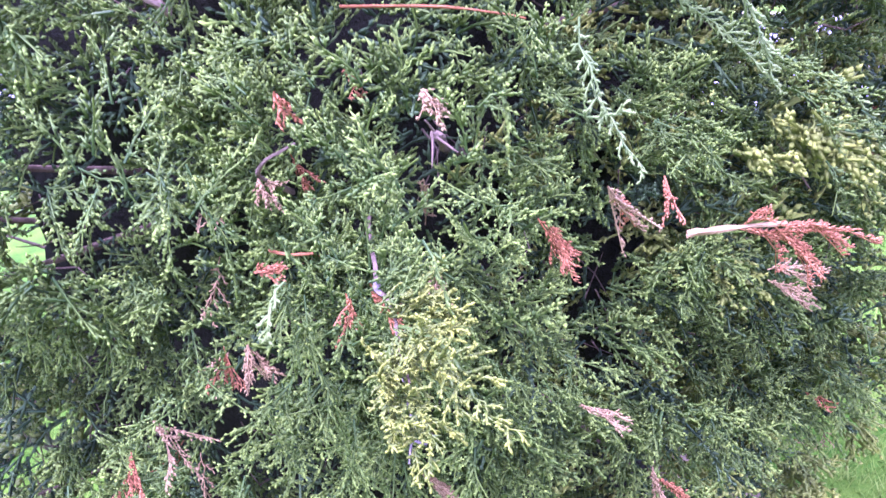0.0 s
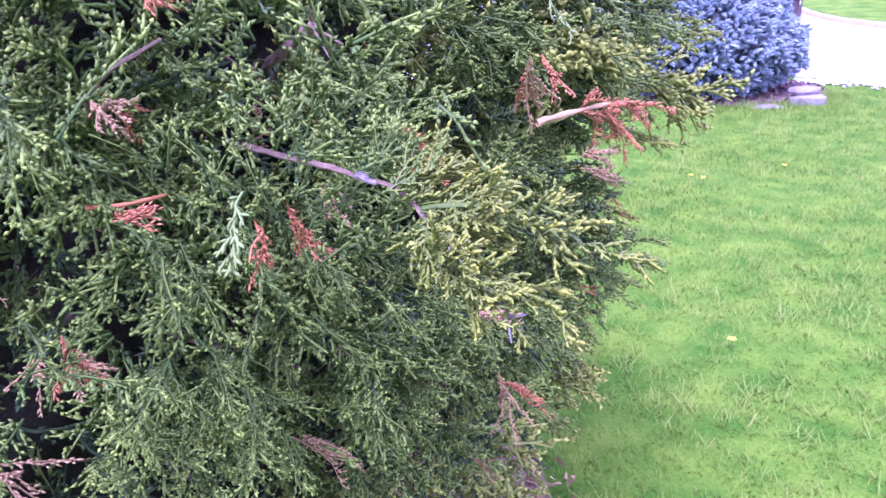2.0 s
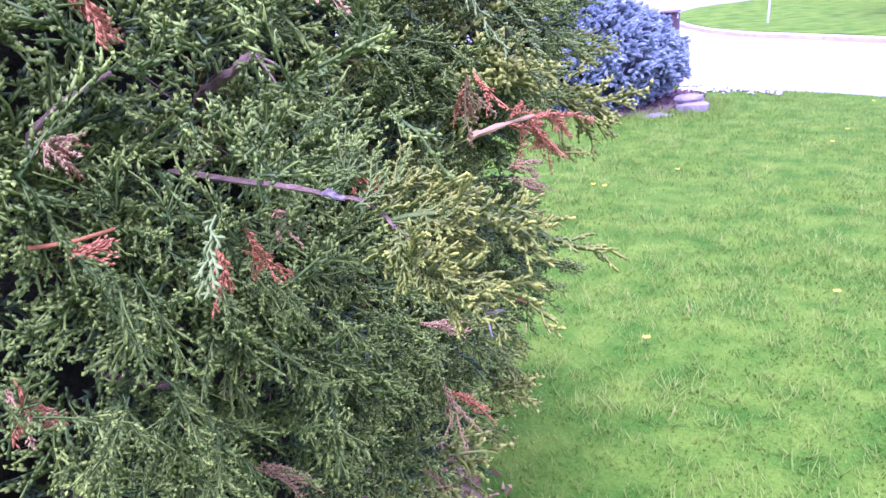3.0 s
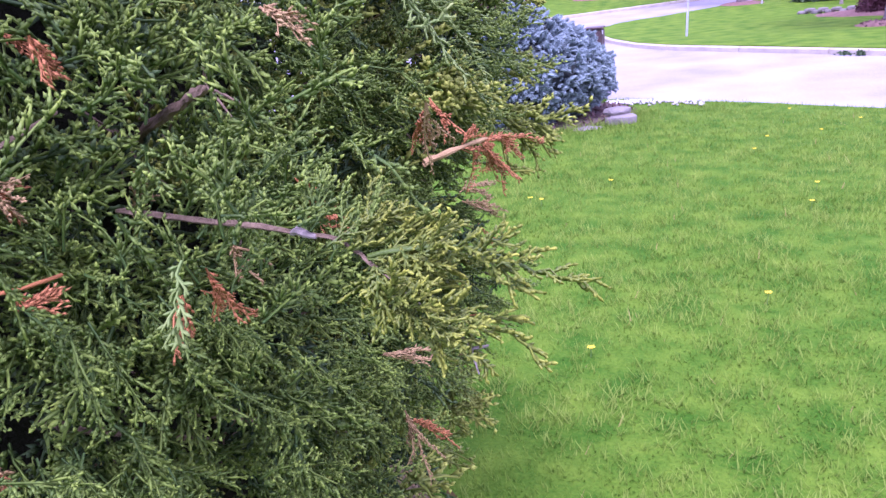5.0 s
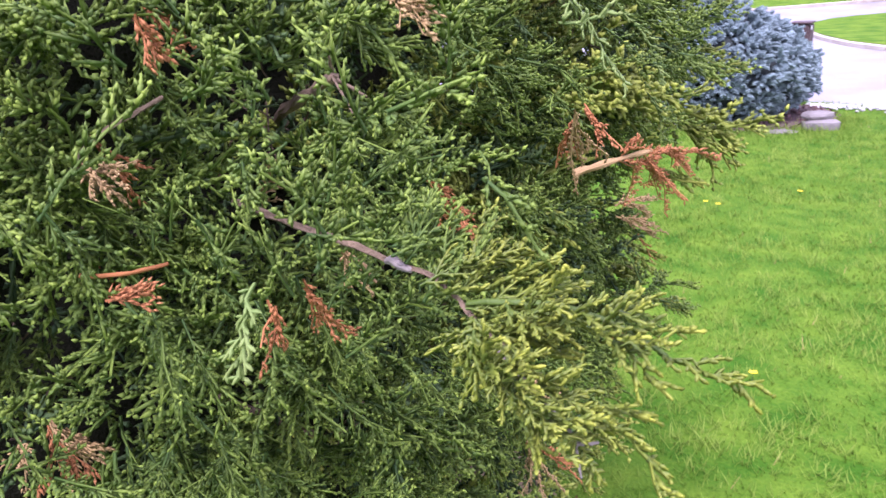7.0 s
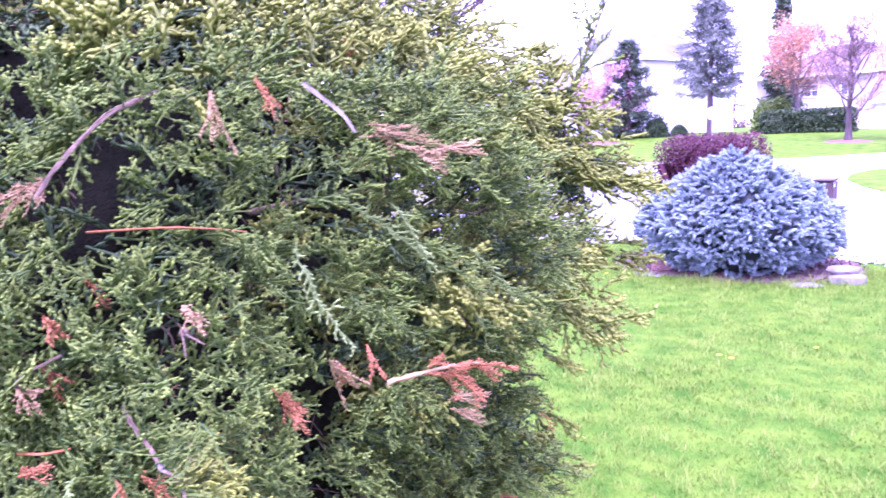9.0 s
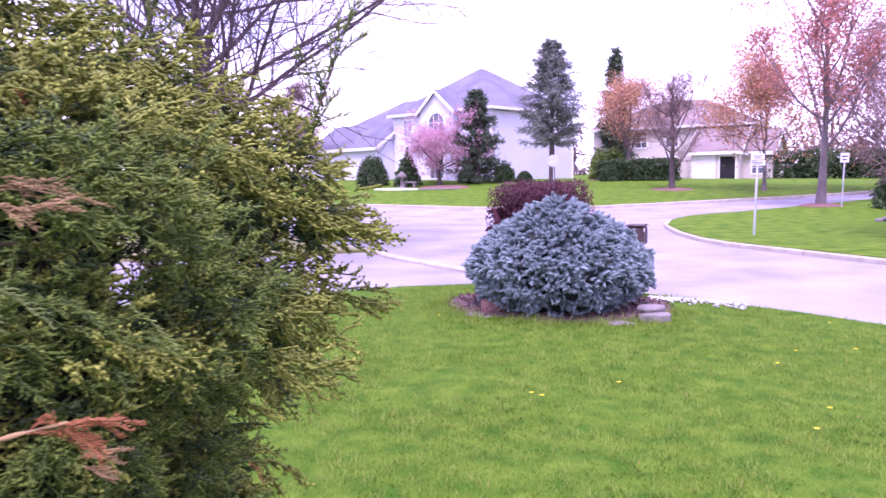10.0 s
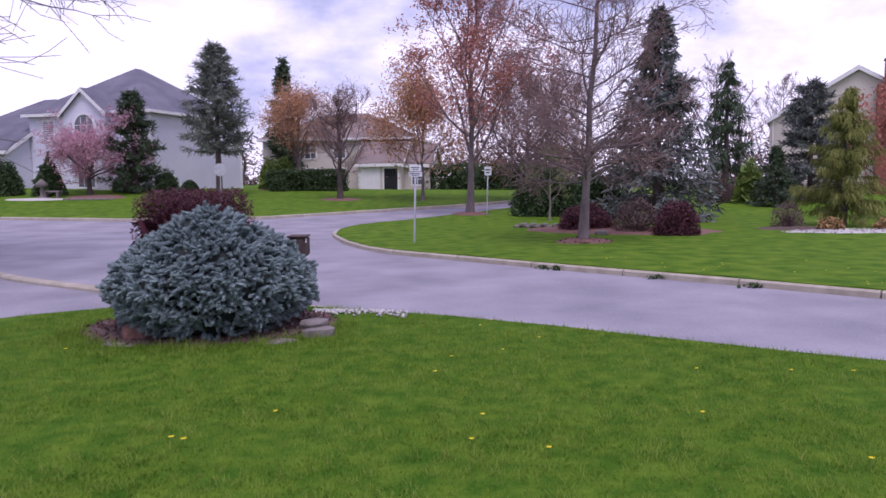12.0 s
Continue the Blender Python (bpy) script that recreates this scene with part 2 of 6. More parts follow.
def mesh_from(name, v, f, material, t=None, smooth=False):
    me = bpy.data.meshes.new(name)
    me.vertices.add(len(v))
    me.vertices.foreach_set("co", np.ascontiguousarray(v, dtype=np.float32).ravel())
    me.loops.add(len(f) * 3)
    me.loops.foreach_set("vertex_index", np.ascontiguousarray(f, dtype=np.int32).ravel())
    me.polygons.add(len(f))
    me.polygons.foreach_set("loop_start", np.arange(0, len(f) * 3, 3, dtype=np.int32))
    if t is not None:
        a = me.attributes.new("tip", "FLOAT", "POINT")
        a.data.foreach_set("value", np.ascontiguousarray(t, dtype=np.float32))
    me.polygons.foreach_set("use_smooth", np.full(len(f), smooth))
    me.update(calc_edges=True)
    me.validate()
    if isinstance(material, (list, tuple)):
        for x in material:
            me.materials.append(x)
    else:
        me.materials.append(material)
    return me


def put(name, me, parent=None, label=""):
    ob = new(name, me)
    if parent is not None:
        ob.parent = parent
    return tagged(ob, label)


def thing(name, at, label, category, group="", kind=""):
    ob = new(name)
    ob.location = at
    ob.empty_display_size = 0.1
    return tagged(ob, label, category, group, kind)


def unit(v):
    v = np.asarray(v, dtype=float)
    return v / max(1e-9, np.linalg.norm(v))


def frame_of(d, up=(0, 0, 1)):
    d = unit(d)
    up = np.asarray(up, dtype=float)
    if abs(d @ up) > 0.97:
        up = np.array((1.0, 0.1, 0.0))
    s = unit(np.cross(d, up))
    return d, s, np.cross(s, d)


def tube(soup, pts, radii, sides=5, t0=0.0, t1=0.0, cap=True):
    pts = np.asarray(pts, dtype=float)
    n = len(pts)
    d0, s, u = frame_of(pts[-1] - pts[0])
    ang = np.arange(sides) * 2 * math.pi / sides
    ring = np.cos(ang)[:, None] * s + np.sin(ang)[:, None] * u
    v = (pts[:, None, :] + ring[None] * np.asarray(radii, dtype=float)[:, None, None]).reshape(-1, 3)
    t = np.repeat(np.linspace(t0, t1, n), sides)
    i, j = np.meshgrid(np.arange(n - 1), np.arange(sides), indexing="ij")
    a, b = (i * sides + j).ravel(), (i * sides + (j + 1) % sides).ravel()
    f = np.concatenate([np.stack([a, b, b + sides], 1), np.stack([a, b + sides, a + sides], 1)])
    if cap:
        end = n * sides
        v = np.vstack([v, pts[-1] + unit(pts[-1] - pts[-2]) * radii[-1] * 0.9])
        t = np.append(t, t1)
        k = np.arange(sides)
        f = np.vstack([f, np.stack([(n - 1) * sides + k, (n - 1) * sides + (k + 1) % sides, np.full(sides, end)], 1)])
    soup.add(v, f, t)


def box_arrays(x0, x1, y0, y1, z0, z1):
    v = np.array([(x, y, z) for z in (z0, z1) for y in (y0, y1) for x in (x0, x1)], dtype=float)
    q = [(0, 2, 3, 1), (4, 5, 7, 6), (0, 1, 5, 4), (2, 6, 7, 3), (0, 4, 6, 2), (1, 3, 7, 5)]
    return v, [t for a, b, c, d in q for t in ((a, b, c), (a, c, d))]


def bevel_box(name, size, material, bevel=0.01, parent=None, at=(0, 0, 0), label="", rz=0.0):
    """A box with rounded edges, its base centre at the given place."""
    bm = bmesh.new()
    bmesh.ops.create_cube(bm, size=1)
    bmesh.ops.scale(bm, vec=size, verts=bm.verts)
    bmesh.ops.translate(bm, vec=(0, 0, size[2] / 2), verts=bm.verts)
    if bevel:
        bmesh.ops.bevel(bm, geom=bm.edges[:], offset=bevel, segments=2, affect="EDGES")
    me = bpy.data.meshes.new(name)
    bm.to_mesh(me)
    bm.free()
    me.materials.append(material)
    ob = put(name, me, parent, label)
    ob.matrix_basis = pose(*at, 0, 0, rz)
    return ob


def ground_z(x, y):
    """Height of the lawns: level by the street, rising gently to the houses behind it."""
    u = np.clip((np.asarray(y, dtype=float) - 33) / 23, 0, 1)
    return 1.05 * (u * u * (3 - 2 * u) * 0.5 + u * 0.5) * np.clip(1 - 0.016 * np.asarray(x, dtype=float), 0.55, 1.5)


def gz(x, y):
    return float(ground_z(x, y))


def curve_at(pts):
    p = np.array(pts, dtype=float)
    return lambda x: np.interp(x, p[:, 0], p[:, 1])


def sheet(name, xs, y_low, y_high, rows, lift, material, skirt=0.2, bumpy=0.0, parent=None, power=1.0):
    """A strip of ground between two lines, following the land, with a skirt down its edges."""
    rng = np.random.default_rng(5)
    k = np.linspace(0, 1, rows) ** power
    X = np.repeat(np.asarray(xs, dtype=float)[:, None], rows, 1)
    lo, hi = y_low(np.asarray(xs)), y_high(np.asarray(xs))
    Y = lo[:, None] + (hi - lo)[:, None] * k[None]
    Z = ground_z(X, Y) + lift
    if bumpy:
        for i in range(len(xs)):
            for j in range(rows):
                Z[i, j] += bumpy * noise.noise((X[i, j] * 1.3, Y[i, j] * 1.3, 0.0))
    v = np.stack([X, Y, Z], -1).reshape(-1, 3)
    i, j = np.meshgrid(np.arange(len(xs) - 1), np.arange(rows - 1), indexing="ij")
    a = (i * rows + j).ravel()
    f = np.concatenate([np.stack([a, a + rows, a + rows + 1], 1), np.stack([a, a + rows + 1, a + 1], 1)])
    s = Soup()
    s.add(v, f)
    if skirt:
        n = len(xs)
        loop = [i * rows for i in range(n)] + [(n - 1) * rows + j for j in range(1, rows)] + [i * rows + rows - 1 for i in range(n - 2, -1, -1)] + [j for j in range(rows - 2, 0, -1)]
        e = v[loop]
        m = len(loop)
        d = e - np.array((0, 0, skirt))
        q = np.arange(m)
        r = (q + 1) % m
        s.add(np.vstack([e, d]), np.vstack([np.stack([q, q + m, r + m], 1), np.stack([q, r + m, r], 1)]))
    return put(name, s.mesh(name, material), parent)


# ---- ground, street, kerbs ----
NEAR_EDGE = [(-26, -8), (-20, -4), (-12, 4), (-6.63, 8.94), (-5.7, 9.95), (-4.9, 10.4), (-3.9, 11.2), (-1.5, 10.36), (-0.24, 9.8), (1.48, 8.83), (2.85, 7.9), (4.25, 7.0), (8, 4.4), (20, -4), (45, -20)]
ISLAND_FRONT = [(-3.9, 27.6), (-3.7, 25.2), (-2.95, 22.5), (-2.1, 20.4), (-1.25, 19.1), (0.86, 17.06), (2.86, 15.1), (5.02, 13.15), (6.82, 11.4), (12, 7.0), (25, -3), (60, -28)]
ISLAND_BACK = [(-3.9, 27.9), (-3.7, 30.0), (-3.0, 32.2), (-1.2, 34.5), (1.0, 37.2), (2.9, 39.6), (5.0, 42.4), (12, 49), (30, 61), (60, 75)]
FAR_KERB = [(-90, 42), (-40, 39), (-22.5, 37.2), (-15, 35.8), (-9.35, 36.2), (-5.5, 38.6), (-0.2, 42.1), (2.5, 44.1), (10, 51), (30, 66), (60, 82)]
DRIVE_KERB = [(-30, 29), (-11.8, 16.9), (-9.6, 15.6), (-8.4, 14.5), (-5.9, 12.85), (-3.9, 11.75), (-1.5, 10.5)]


def dense(pts, step):
    p = np.array(pts, dtype=float)
    out = [p[0]]
    for a, b in zip(p[:-1], p[1:]):
        n = max(1, int(np.hypot(*(b - a)) / step))
        out += [a + (b - a) * (k + 1) / n for k in range(n)]
    q = np.array(out)
    for _ in range(3):
        q[1:-1] = (q[:-2] + 2 * q[1:-1] + q[2:]) / 4
    return q


# the land: one sheet to the horizon, below the lawns and the street
ring = [0, 5, 10, 20, 30, 40, 50, 60, 75, 100, 160, 300, 700, 1500, 3000]
gs = Soup()
seg = 48
gv, gf = [(0, 0, -0.35)], []
for r in ring[1:]:
    for k in range(seg):
        x, y = r * math.cos(2 * math.pi * k / seg), r * math.sin(2 * math.pi * k / seg)
        gv.append((x, y, gz(max(-60, min(60, x)), y) - (0.35 if r < 170 else 0.3)))
for k in range(seg):
    gf.append((0, 1 + k, 1 + (k + 1) % seg))
for i in range(len(ring) - 2):
    for k in range(seg):
        a, b = 1 + i * seg + k, 1 + i * seg + (k + 1) % seg
        gf += [(a, a + seg, b + seg), (a, b + seg, b)]
gs.add(gv, gf)
tagged(put("ground", gs.mesh("ground", M_FARGRASS)), "green grassy land reaching the horizon", "ground", kind="structure")

road = sheet("road", np.linspace(-90, 70, 81), lambda x: np.full_like(x, -32.0), lambda x: np.full_like(x, 90.0), 60, -0.12, M_ROAD, skirt=0.1)
tagged(road, "worn lavender-grey asphalt street with faint cracks", "road", kind="structure")

edge = curve_at(NEAR_EDGE)
lawn = sheet("lawn_near", np.unique(np.concatenate([np.linspace(-26, -8, 10), np.linspace(-8, 8, 90), np.linspace(8, 45, 14)])), lambda x: np.full_like(x, -30.0), edge, 130, 0.0, M_TURF, bumpy=0.012, power=0.55)
tagged(lawn, "fresh green lawn with paler clumps and dandelions", "lawn", kind="structure")
island = sheet("lawn_across_street", np.unique(np.concatenate([-3.9 + 0.6 * np.linspace(0, 1, 12) ** 2, np.linspace(-3.3, 20, 60), np.linspace(20, 60, 12)])), curve_at(ISLAND_FRONT), curve_at(ISLAND_BACK), 60, 0.02, M_LAWN, bumpy=0.02)
tagged(island, "mown green corner lawn with scattered dandelions", "lawn", kind="structure")
far = sheet("lawn_far", np.linspace(-90, 60, 90), curve_at(FAR_KERB), lambda x: np.full_like(x, 130.0), 40, 0.02, M_LAWN, bumpy=0.02, power=1.6)
tagged(far, "green front lawns sloping up to the houses", "lawn", kind="structure")
verge = sheet("lawn_by_driveway", np.linspace(-30, -9.7, 24), curve_at([(-30, 1.5), (-20, 8), (-11, 14.4), (-9.7, 15.5)]), curve_at(DRIVE_KERB), 12, -0.05, M_DRYLAWN, bumpy=0.01)
tagged(verge, "pale dry grass verge beside the driveway", "lawn", kind="structure")


def kerb(name, pts, width, height, lift, label, step=3.0):
    """A row of cast sections with open joints, each bent to the line."""
    k = tagged(new(name), label, "kerb", kind="structure")
    q = dense(pts, 0.3)
    per = int(step / 0.3)
    for a in range(0, len(q) - 1, per):
        seg_p = q[a:a + per + 1]
        if len(seg_p) < 2:
            continue
        d = np.gradient(seg_p, axis=0)
        d /= np.maximum(1e-6, np.linalg.norm(d, axis=1))[:, None]
        seg_p = seg_p.copy()
        seg_p[0] += d[0] * 0.012
        seg_p[-1] -= d[-1] * 0.012
        nrm = np.stack([-d[:, 1], d[:, 0]], 1)
        prof = [(-width / 2, -0.25), (-width / 2, height - 0.03), (-width / 2 + 0.03, height), (width / 2 - 0.02, height), (width / 2, height - 0.02), (width / 2, -0.25)]
        v = []
        for p, n2 in zip(seg_p, nrm):
            for o, z in prof:
                x, y = p + n2 * o
                v.append((x, y, gz(p[0], p[1]) + lift + z))
        m, f = len(prof), []
        for i in range(len(seg_p) - 1):
            for j in range(m - 1):
                c = i * m + j
                f += [(c, c + m, c + m + 1), (c, c + m + 1, c + 1)]
        for c in (0, (len(seg_p) - 1) * m):
            f += [(c, c + j, c + j + 1) for j in range(1, m - 1)]
        me = mesh_from("kerb_section", np.array(v), np.array(f), M_KERB)
        put("kerb_section", me, k)
    return k


kerb("kerb_island", [p for p in ISLAND_BACK[:7]][::-1] + [(-3.95, 26.6)] + ISLAND_FRONT[1:11], 0.20, 0.0, 0.0, "weathered concrete kerb round the corner lawn", 2.1)
kerb("kerb_far", FAR_KERB[1:9], 0.24, 0.02, 0.0, "weathered concrete kerb along the far side of the street")
kerb("kerb_drive", DRIVE_KERB, 0.22, 0.0, -0.045, "lowered concrete kerb across the driveway mouth")
kerb("kerb_near", NEAR_EDGE[7:14], 0.20, -0.05, -0.01, "concrete kerb along the front lawn, half hidden by grass")


# ---- the juniper ----
def spindle(s, b, c, r, t0, t1):
    """A pointed shoot of six faces, thickest towards its end."""
    e = unit(c - b)
    x = unit(np.cross(e, (0.31, 0.22, 0.93))) * r
    y = np.cross(e, x)
    m = b + (c - b) * 0.48
    s.add([b, m + x, m - x * 0.5 + y * 0.87, m - x * 0.5 - y * 0.87, c], [(0, 2, 1), (0, 3, 2), (0, 1, 3), (4, 1, 2), (4, 2, 3), (4, 3, 1)], [t0, (t0 + t1) / 2, (t0 + t1) / 2, (t0 + t1) / 2, t1])


def spray_arrays(rng, length=0.11, width=0.022, fine=True, droop=0.25, gap=0.0070, thick=0.0011, bare=0.0, stub=1.0, step=0.0029, blunt=0.6, open_angle=(32, 60), part_angle=(0.42, 0.95)):
    """A feathered frond: a bent stem, alternate branchlets, and on each of them short scaly shoots set forward."""
    s = Soup()
    n = 7
    u = np.linspace(0, 1, n)
    bend = rng.normal(0, 0.32)
    zig = 0.0011 * np.array([0, 1, -1, 1, -1, 1, 0])
    stem = np.stack([u * length * (1 - 0.06 * u), bend * length * u ** 2 + zig, -droop * length * u ** 2 + rng.normal(0, 0.0016, n)], 1)
    if fine:
        tube(s, stem, np.linspace(thick * 0.95, thick * 0.75, n), 3, 0.0, 0.45)
    else:
        tube(s, stem[::2], np.linspace(thick, thick * 0.6, 4), 3, 0.0, 0.4, False)
    pos = 0.06 + bare
    side = 1
    while pos < 1.0:
        p = np.array([np.interp(pos, u, stem[:, k]) for k in range(3)])
        rel = (pos - bare) / (1 - bare)
        ln = width * (0.40 + 0.75 * math.sin(math.pi * min(1, rel * 0.80 + 0.12)) ** 0.8) * rng.uniform(0.45, 1.25)
        a = radians(rng.uniform(*open_angle)) * (1 - 0.50 * rel)
        d = unit((math.cos(a), side * math.sin(a), rng.normal(0.06, 0.34)))
        w = np.linspace(0, 1, 3)
        tw = p + d * ln * w[:, None] + np.stack([0.26 * ln * w ** 2, np.zeros(3), -droop * 0.4 * ln * w ** 2], 1)
        young = rng.uniform(0.45, 1.0) * (0.5 + 0.5 * rel)
        if fine:
            tube(s, tw, [thick * 0.85, thick * 1.05, thick * blunt], 3, 0.05, 0.9 * young)
        else:
            spindle(s, tw[0], tw[2], thick * 1.2, 0.05, 0.9 * young)
        q, sd = 0.16, rng.choice((-1, 1))
        pace = step / max(ln, 0.004)
        across = unit(np.cross(d, (0, 0, 1)) + 1e-6)
        while q < 1.02:
            b = np.array([np.interp(q, w, tw[:, k]) for k in range(3)])
            bl = stub * rng.uniform(0.0034, 0.0058) * (1.15 - 0.3 * q)
            e = unit(d * rng.uniform(0.7, 1.1) + across * sd * rng.uniform(*part_angle) + np.array((0.18, 0, rng.normal(0.06, 0.30))))
            tip_t = min(1.0, young * (0.25 + 0.75 * q) * rng.uniform(0.7, 1.3))
            if fine:
                c = b + e * bl
                tube(s, [b, b + e * bl * 0.55, c], [thick * 0.7, thick * 1.15, thick * blunt], 3, 0.25 * tip_t, tip_t)
            else:
                spindle(s, b, b + e * bl * 1.12, thick * 1.2, 0.2 * tip_t, tip_t)
            q += pace * rng.uniform(0.7, 1.3)
            sd = -sd
        pos += gap / length * rng.uniform(0.7, 1.3)
        side = -side
    return s.arrays()


def place_matrix(at, d, roll, scale):
    x, y, z = frame_of(d)
    c, q = math.cos(roll), math.sin(roll)
    y, z = y * c + z * q, z * c - y * q
    m = np.stack([x, y, z], 1) * scale
    return m, np.asarray(at, dtype=float)


def moved(arr, m, at):
    v, f, t = arr
    return v @ m.T + at, f, t


def as_matrix(m, at):
    r = Matrix([list(map(float, row)) + [float(o)] for row, o in zip(m, at)] + [[0, 0, 0, 1]])
    return r


JC = np.array((-2.10, 0.25, 0.0))
PROFILE = np.array([(0.02, 0.75), (0.15, 0.95), (0.5, 1.10), (1.0, 1.20), (1.4, 1.23), (1.7, 1.24), (1.85, 1.17), (1.97, 0.95), (2.08, 0.62), (2.3, 0.46), (2.7, 0.36), (3.0, 0.20), (3.15, 0.05)])


def bush_radius(az, z):
    r = np.interp(z, PROFILE[:, 0], PROFILE[:, 1])
    lump = noise.noise((2.2 * math.cos(az), 2.2 * math.sin(az), 2.4 * z)) * 0.06 + noise.noise((4.5 * math.cos(az), 4.5 * math.sin(az), 6.0 * z + 3)) * 0.11
    return r * (0.99 + lump) - (0.06 if az > 0.3 else 0.0)


def bush_point(az, z, inset=0.0):
    r = bush_radius(az, z) - inset
    return JC + np.array((r * math.cos(az), r * math.sin(az), z))


juniper = thing("juniper", (JC[0], JC[1], 0), "dense green juniper bush with reddish dead sprigs on the lawn", "bush")


def jpart(name, me, label=""):
    ob = put(name, me, juniper, label)
    ob.matrix_parent_inverse = Matrix.Translation((-JC[0], -JC[1], 0))
    return ob


rng = np.random.default_rng(11)
# solid lumpy core, near black so its colour gives the bush's inner shade
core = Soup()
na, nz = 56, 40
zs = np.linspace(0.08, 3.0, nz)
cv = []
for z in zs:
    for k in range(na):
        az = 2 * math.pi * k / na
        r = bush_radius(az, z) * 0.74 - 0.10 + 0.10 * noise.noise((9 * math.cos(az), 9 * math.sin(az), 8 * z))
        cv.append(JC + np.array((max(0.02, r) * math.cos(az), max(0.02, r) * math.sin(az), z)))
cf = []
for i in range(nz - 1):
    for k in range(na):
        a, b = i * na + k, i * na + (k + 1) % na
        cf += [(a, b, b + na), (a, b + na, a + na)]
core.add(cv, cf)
jpart("dark_core", core.mesh("dark_core", M_CORE, True), "near-black solid core, standing for twigs and shade inside the bush")

# stems and limbs
stem = Soup()
tube(stem, [JC + (0, 0, -0.1), JC + (0.02, 0.01, 0.8), JC + (-0.02, 0.03, 1.7), JC + (0.0, 0.0, 2.4), JC + (0.02, 0.0, 3.0)], [0.09, 0.075, 0.055, 0.045, 0.012], 9)
jpart("trunk", stem.mesh("trunk", M_BARKJ, True), "grey-brown stringy bark")
for k in range(26):
    az, z0 = rng.uniform(-math.pi, math.pi), rng.uniform(0.4, 1.6)
    if k < 12:
        az = rng.uniform(-1.3, 0.7)
    z1 = z0 + rng.uniform(0.05, 0.35)
    out = bush_point(az, min(1.95, z1), 0.10)
    mid = (JC + (0, 0, z0) + out) / 2 + rng.normal(0, 0.05, 3)
    s = Soup()
    tube(s, [JC + (0, 0, z0), mid, out], [0.020, 0.011, 0.003], 6)
    jpart("limb", s.mesh("limb", M_BARKJ, True))

NEAR_AZ = (-1.35, 0.75)
fine_kinds = [spray_arrays(rng, rng.uniform(0.044, 0.070), rng.uniform(0.014, 0.022), True, rng.uniform(0.0, 0.6), gap=0.0062, stub=1.3, step=0.0038, thick=0.0015, blunt=0.5) for _ in range(10)]
mid_kinds = [spray_arrays(rng, rng.uniform(0.044, 0.070), rng.uniform(0.014, 0.022), False, rng.uniform(0.0, 0.6), gap=0.0070, stub=1.35, step=0.0046, thick=0.0018) for _ in range(10)]
rough_kinds = [spray_arrays(rng, rng.uniform(0.055, 0.085), rng.uniform(0.020, 0.028), False, rng.uniform(0.0, 0.4), gap=0.0125, thick=0.0030, stub=2.2, step=0.0098) for _ in range(8)]
thin_kinds = [spray_arrays(rng, rng.uniform(0.050, 0.070), rng.uniform(0.016, 0.022), False, rng.uniform(0.0, 0.5), gap=0.0110, step=0.0072, thick=0.0019, stub=1.6) for _ in range(8)]
# outer boughs: tip values raised, so that the lit side is painted brighter
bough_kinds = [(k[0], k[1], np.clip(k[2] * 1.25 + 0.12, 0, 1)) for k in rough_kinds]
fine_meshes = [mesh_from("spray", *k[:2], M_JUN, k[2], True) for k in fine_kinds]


def spray_pose(az, z, inset, rng):
    p = bush_point(az, z, inset)
    out = np.array((math.cos(az), math.sin(az), 0.0))
    tang = np.array((-math.sin(az), math.cos(az), 0.0))
    up = float(np.interp(z, [0.6, 1.15, 1.4, 1.6, 1.9], [-0.1, -0.30, -0.10, 0.30, 0.6]))
    d = out * rng.uniform(0.45, 1.0) + tang * rng.normal(0.0, 0.55) + np.array((0, 0, rng.normal(up, 0.50)))
    return p, unit(d)


def tuft(p, d, rng, spread=0.58, most=7):
    """Directions and starts of the sprays of one tuft."""
    for _ in range(int(rng.integers(most - 3, most))):
        e = unit(d + rng.normal(0, spread, 3))
        yield p + e * rng.uniform(0.0, 0.030) + rng.normal(0, 0.006, 3), e


# inner foliage layer, its shade put into a darker green, with bare twigs
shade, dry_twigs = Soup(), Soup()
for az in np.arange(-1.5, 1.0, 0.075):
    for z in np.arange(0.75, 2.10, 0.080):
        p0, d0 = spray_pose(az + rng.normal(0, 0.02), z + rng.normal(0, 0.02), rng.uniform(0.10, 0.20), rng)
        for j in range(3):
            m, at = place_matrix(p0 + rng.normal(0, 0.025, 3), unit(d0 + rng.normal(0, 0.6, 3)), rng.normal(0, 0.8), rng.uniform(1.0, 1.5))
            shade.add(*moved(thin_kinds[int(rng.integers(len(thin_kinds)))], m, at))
for k in range(700):
    az, z = rng.uniform(-1.5, 0.9), rng.uniform(0.7, 2.0)
    p0, d0 = spray_pose(az, z, rng.uniform(0.10, 0.34), rng)
    e = unit(rng.normal(0, 1, 3) + d0 * 0.8)
    ln = rng.uniform(0.03, 0.09)
    tube(dry_twigs, [p0, p0 + e * ln * 0.5 + rng.normal(0, 0.006, 3), p0 + e * ln], [0.0016, 0.0012, 0.0007], 3, cap=False)
tagged(jpart("dry_twig_mass", dry_twigs.mesh("dry_twig_mass", M_BARKJ, True), "thin dry inner twigs"), kind="stuff")

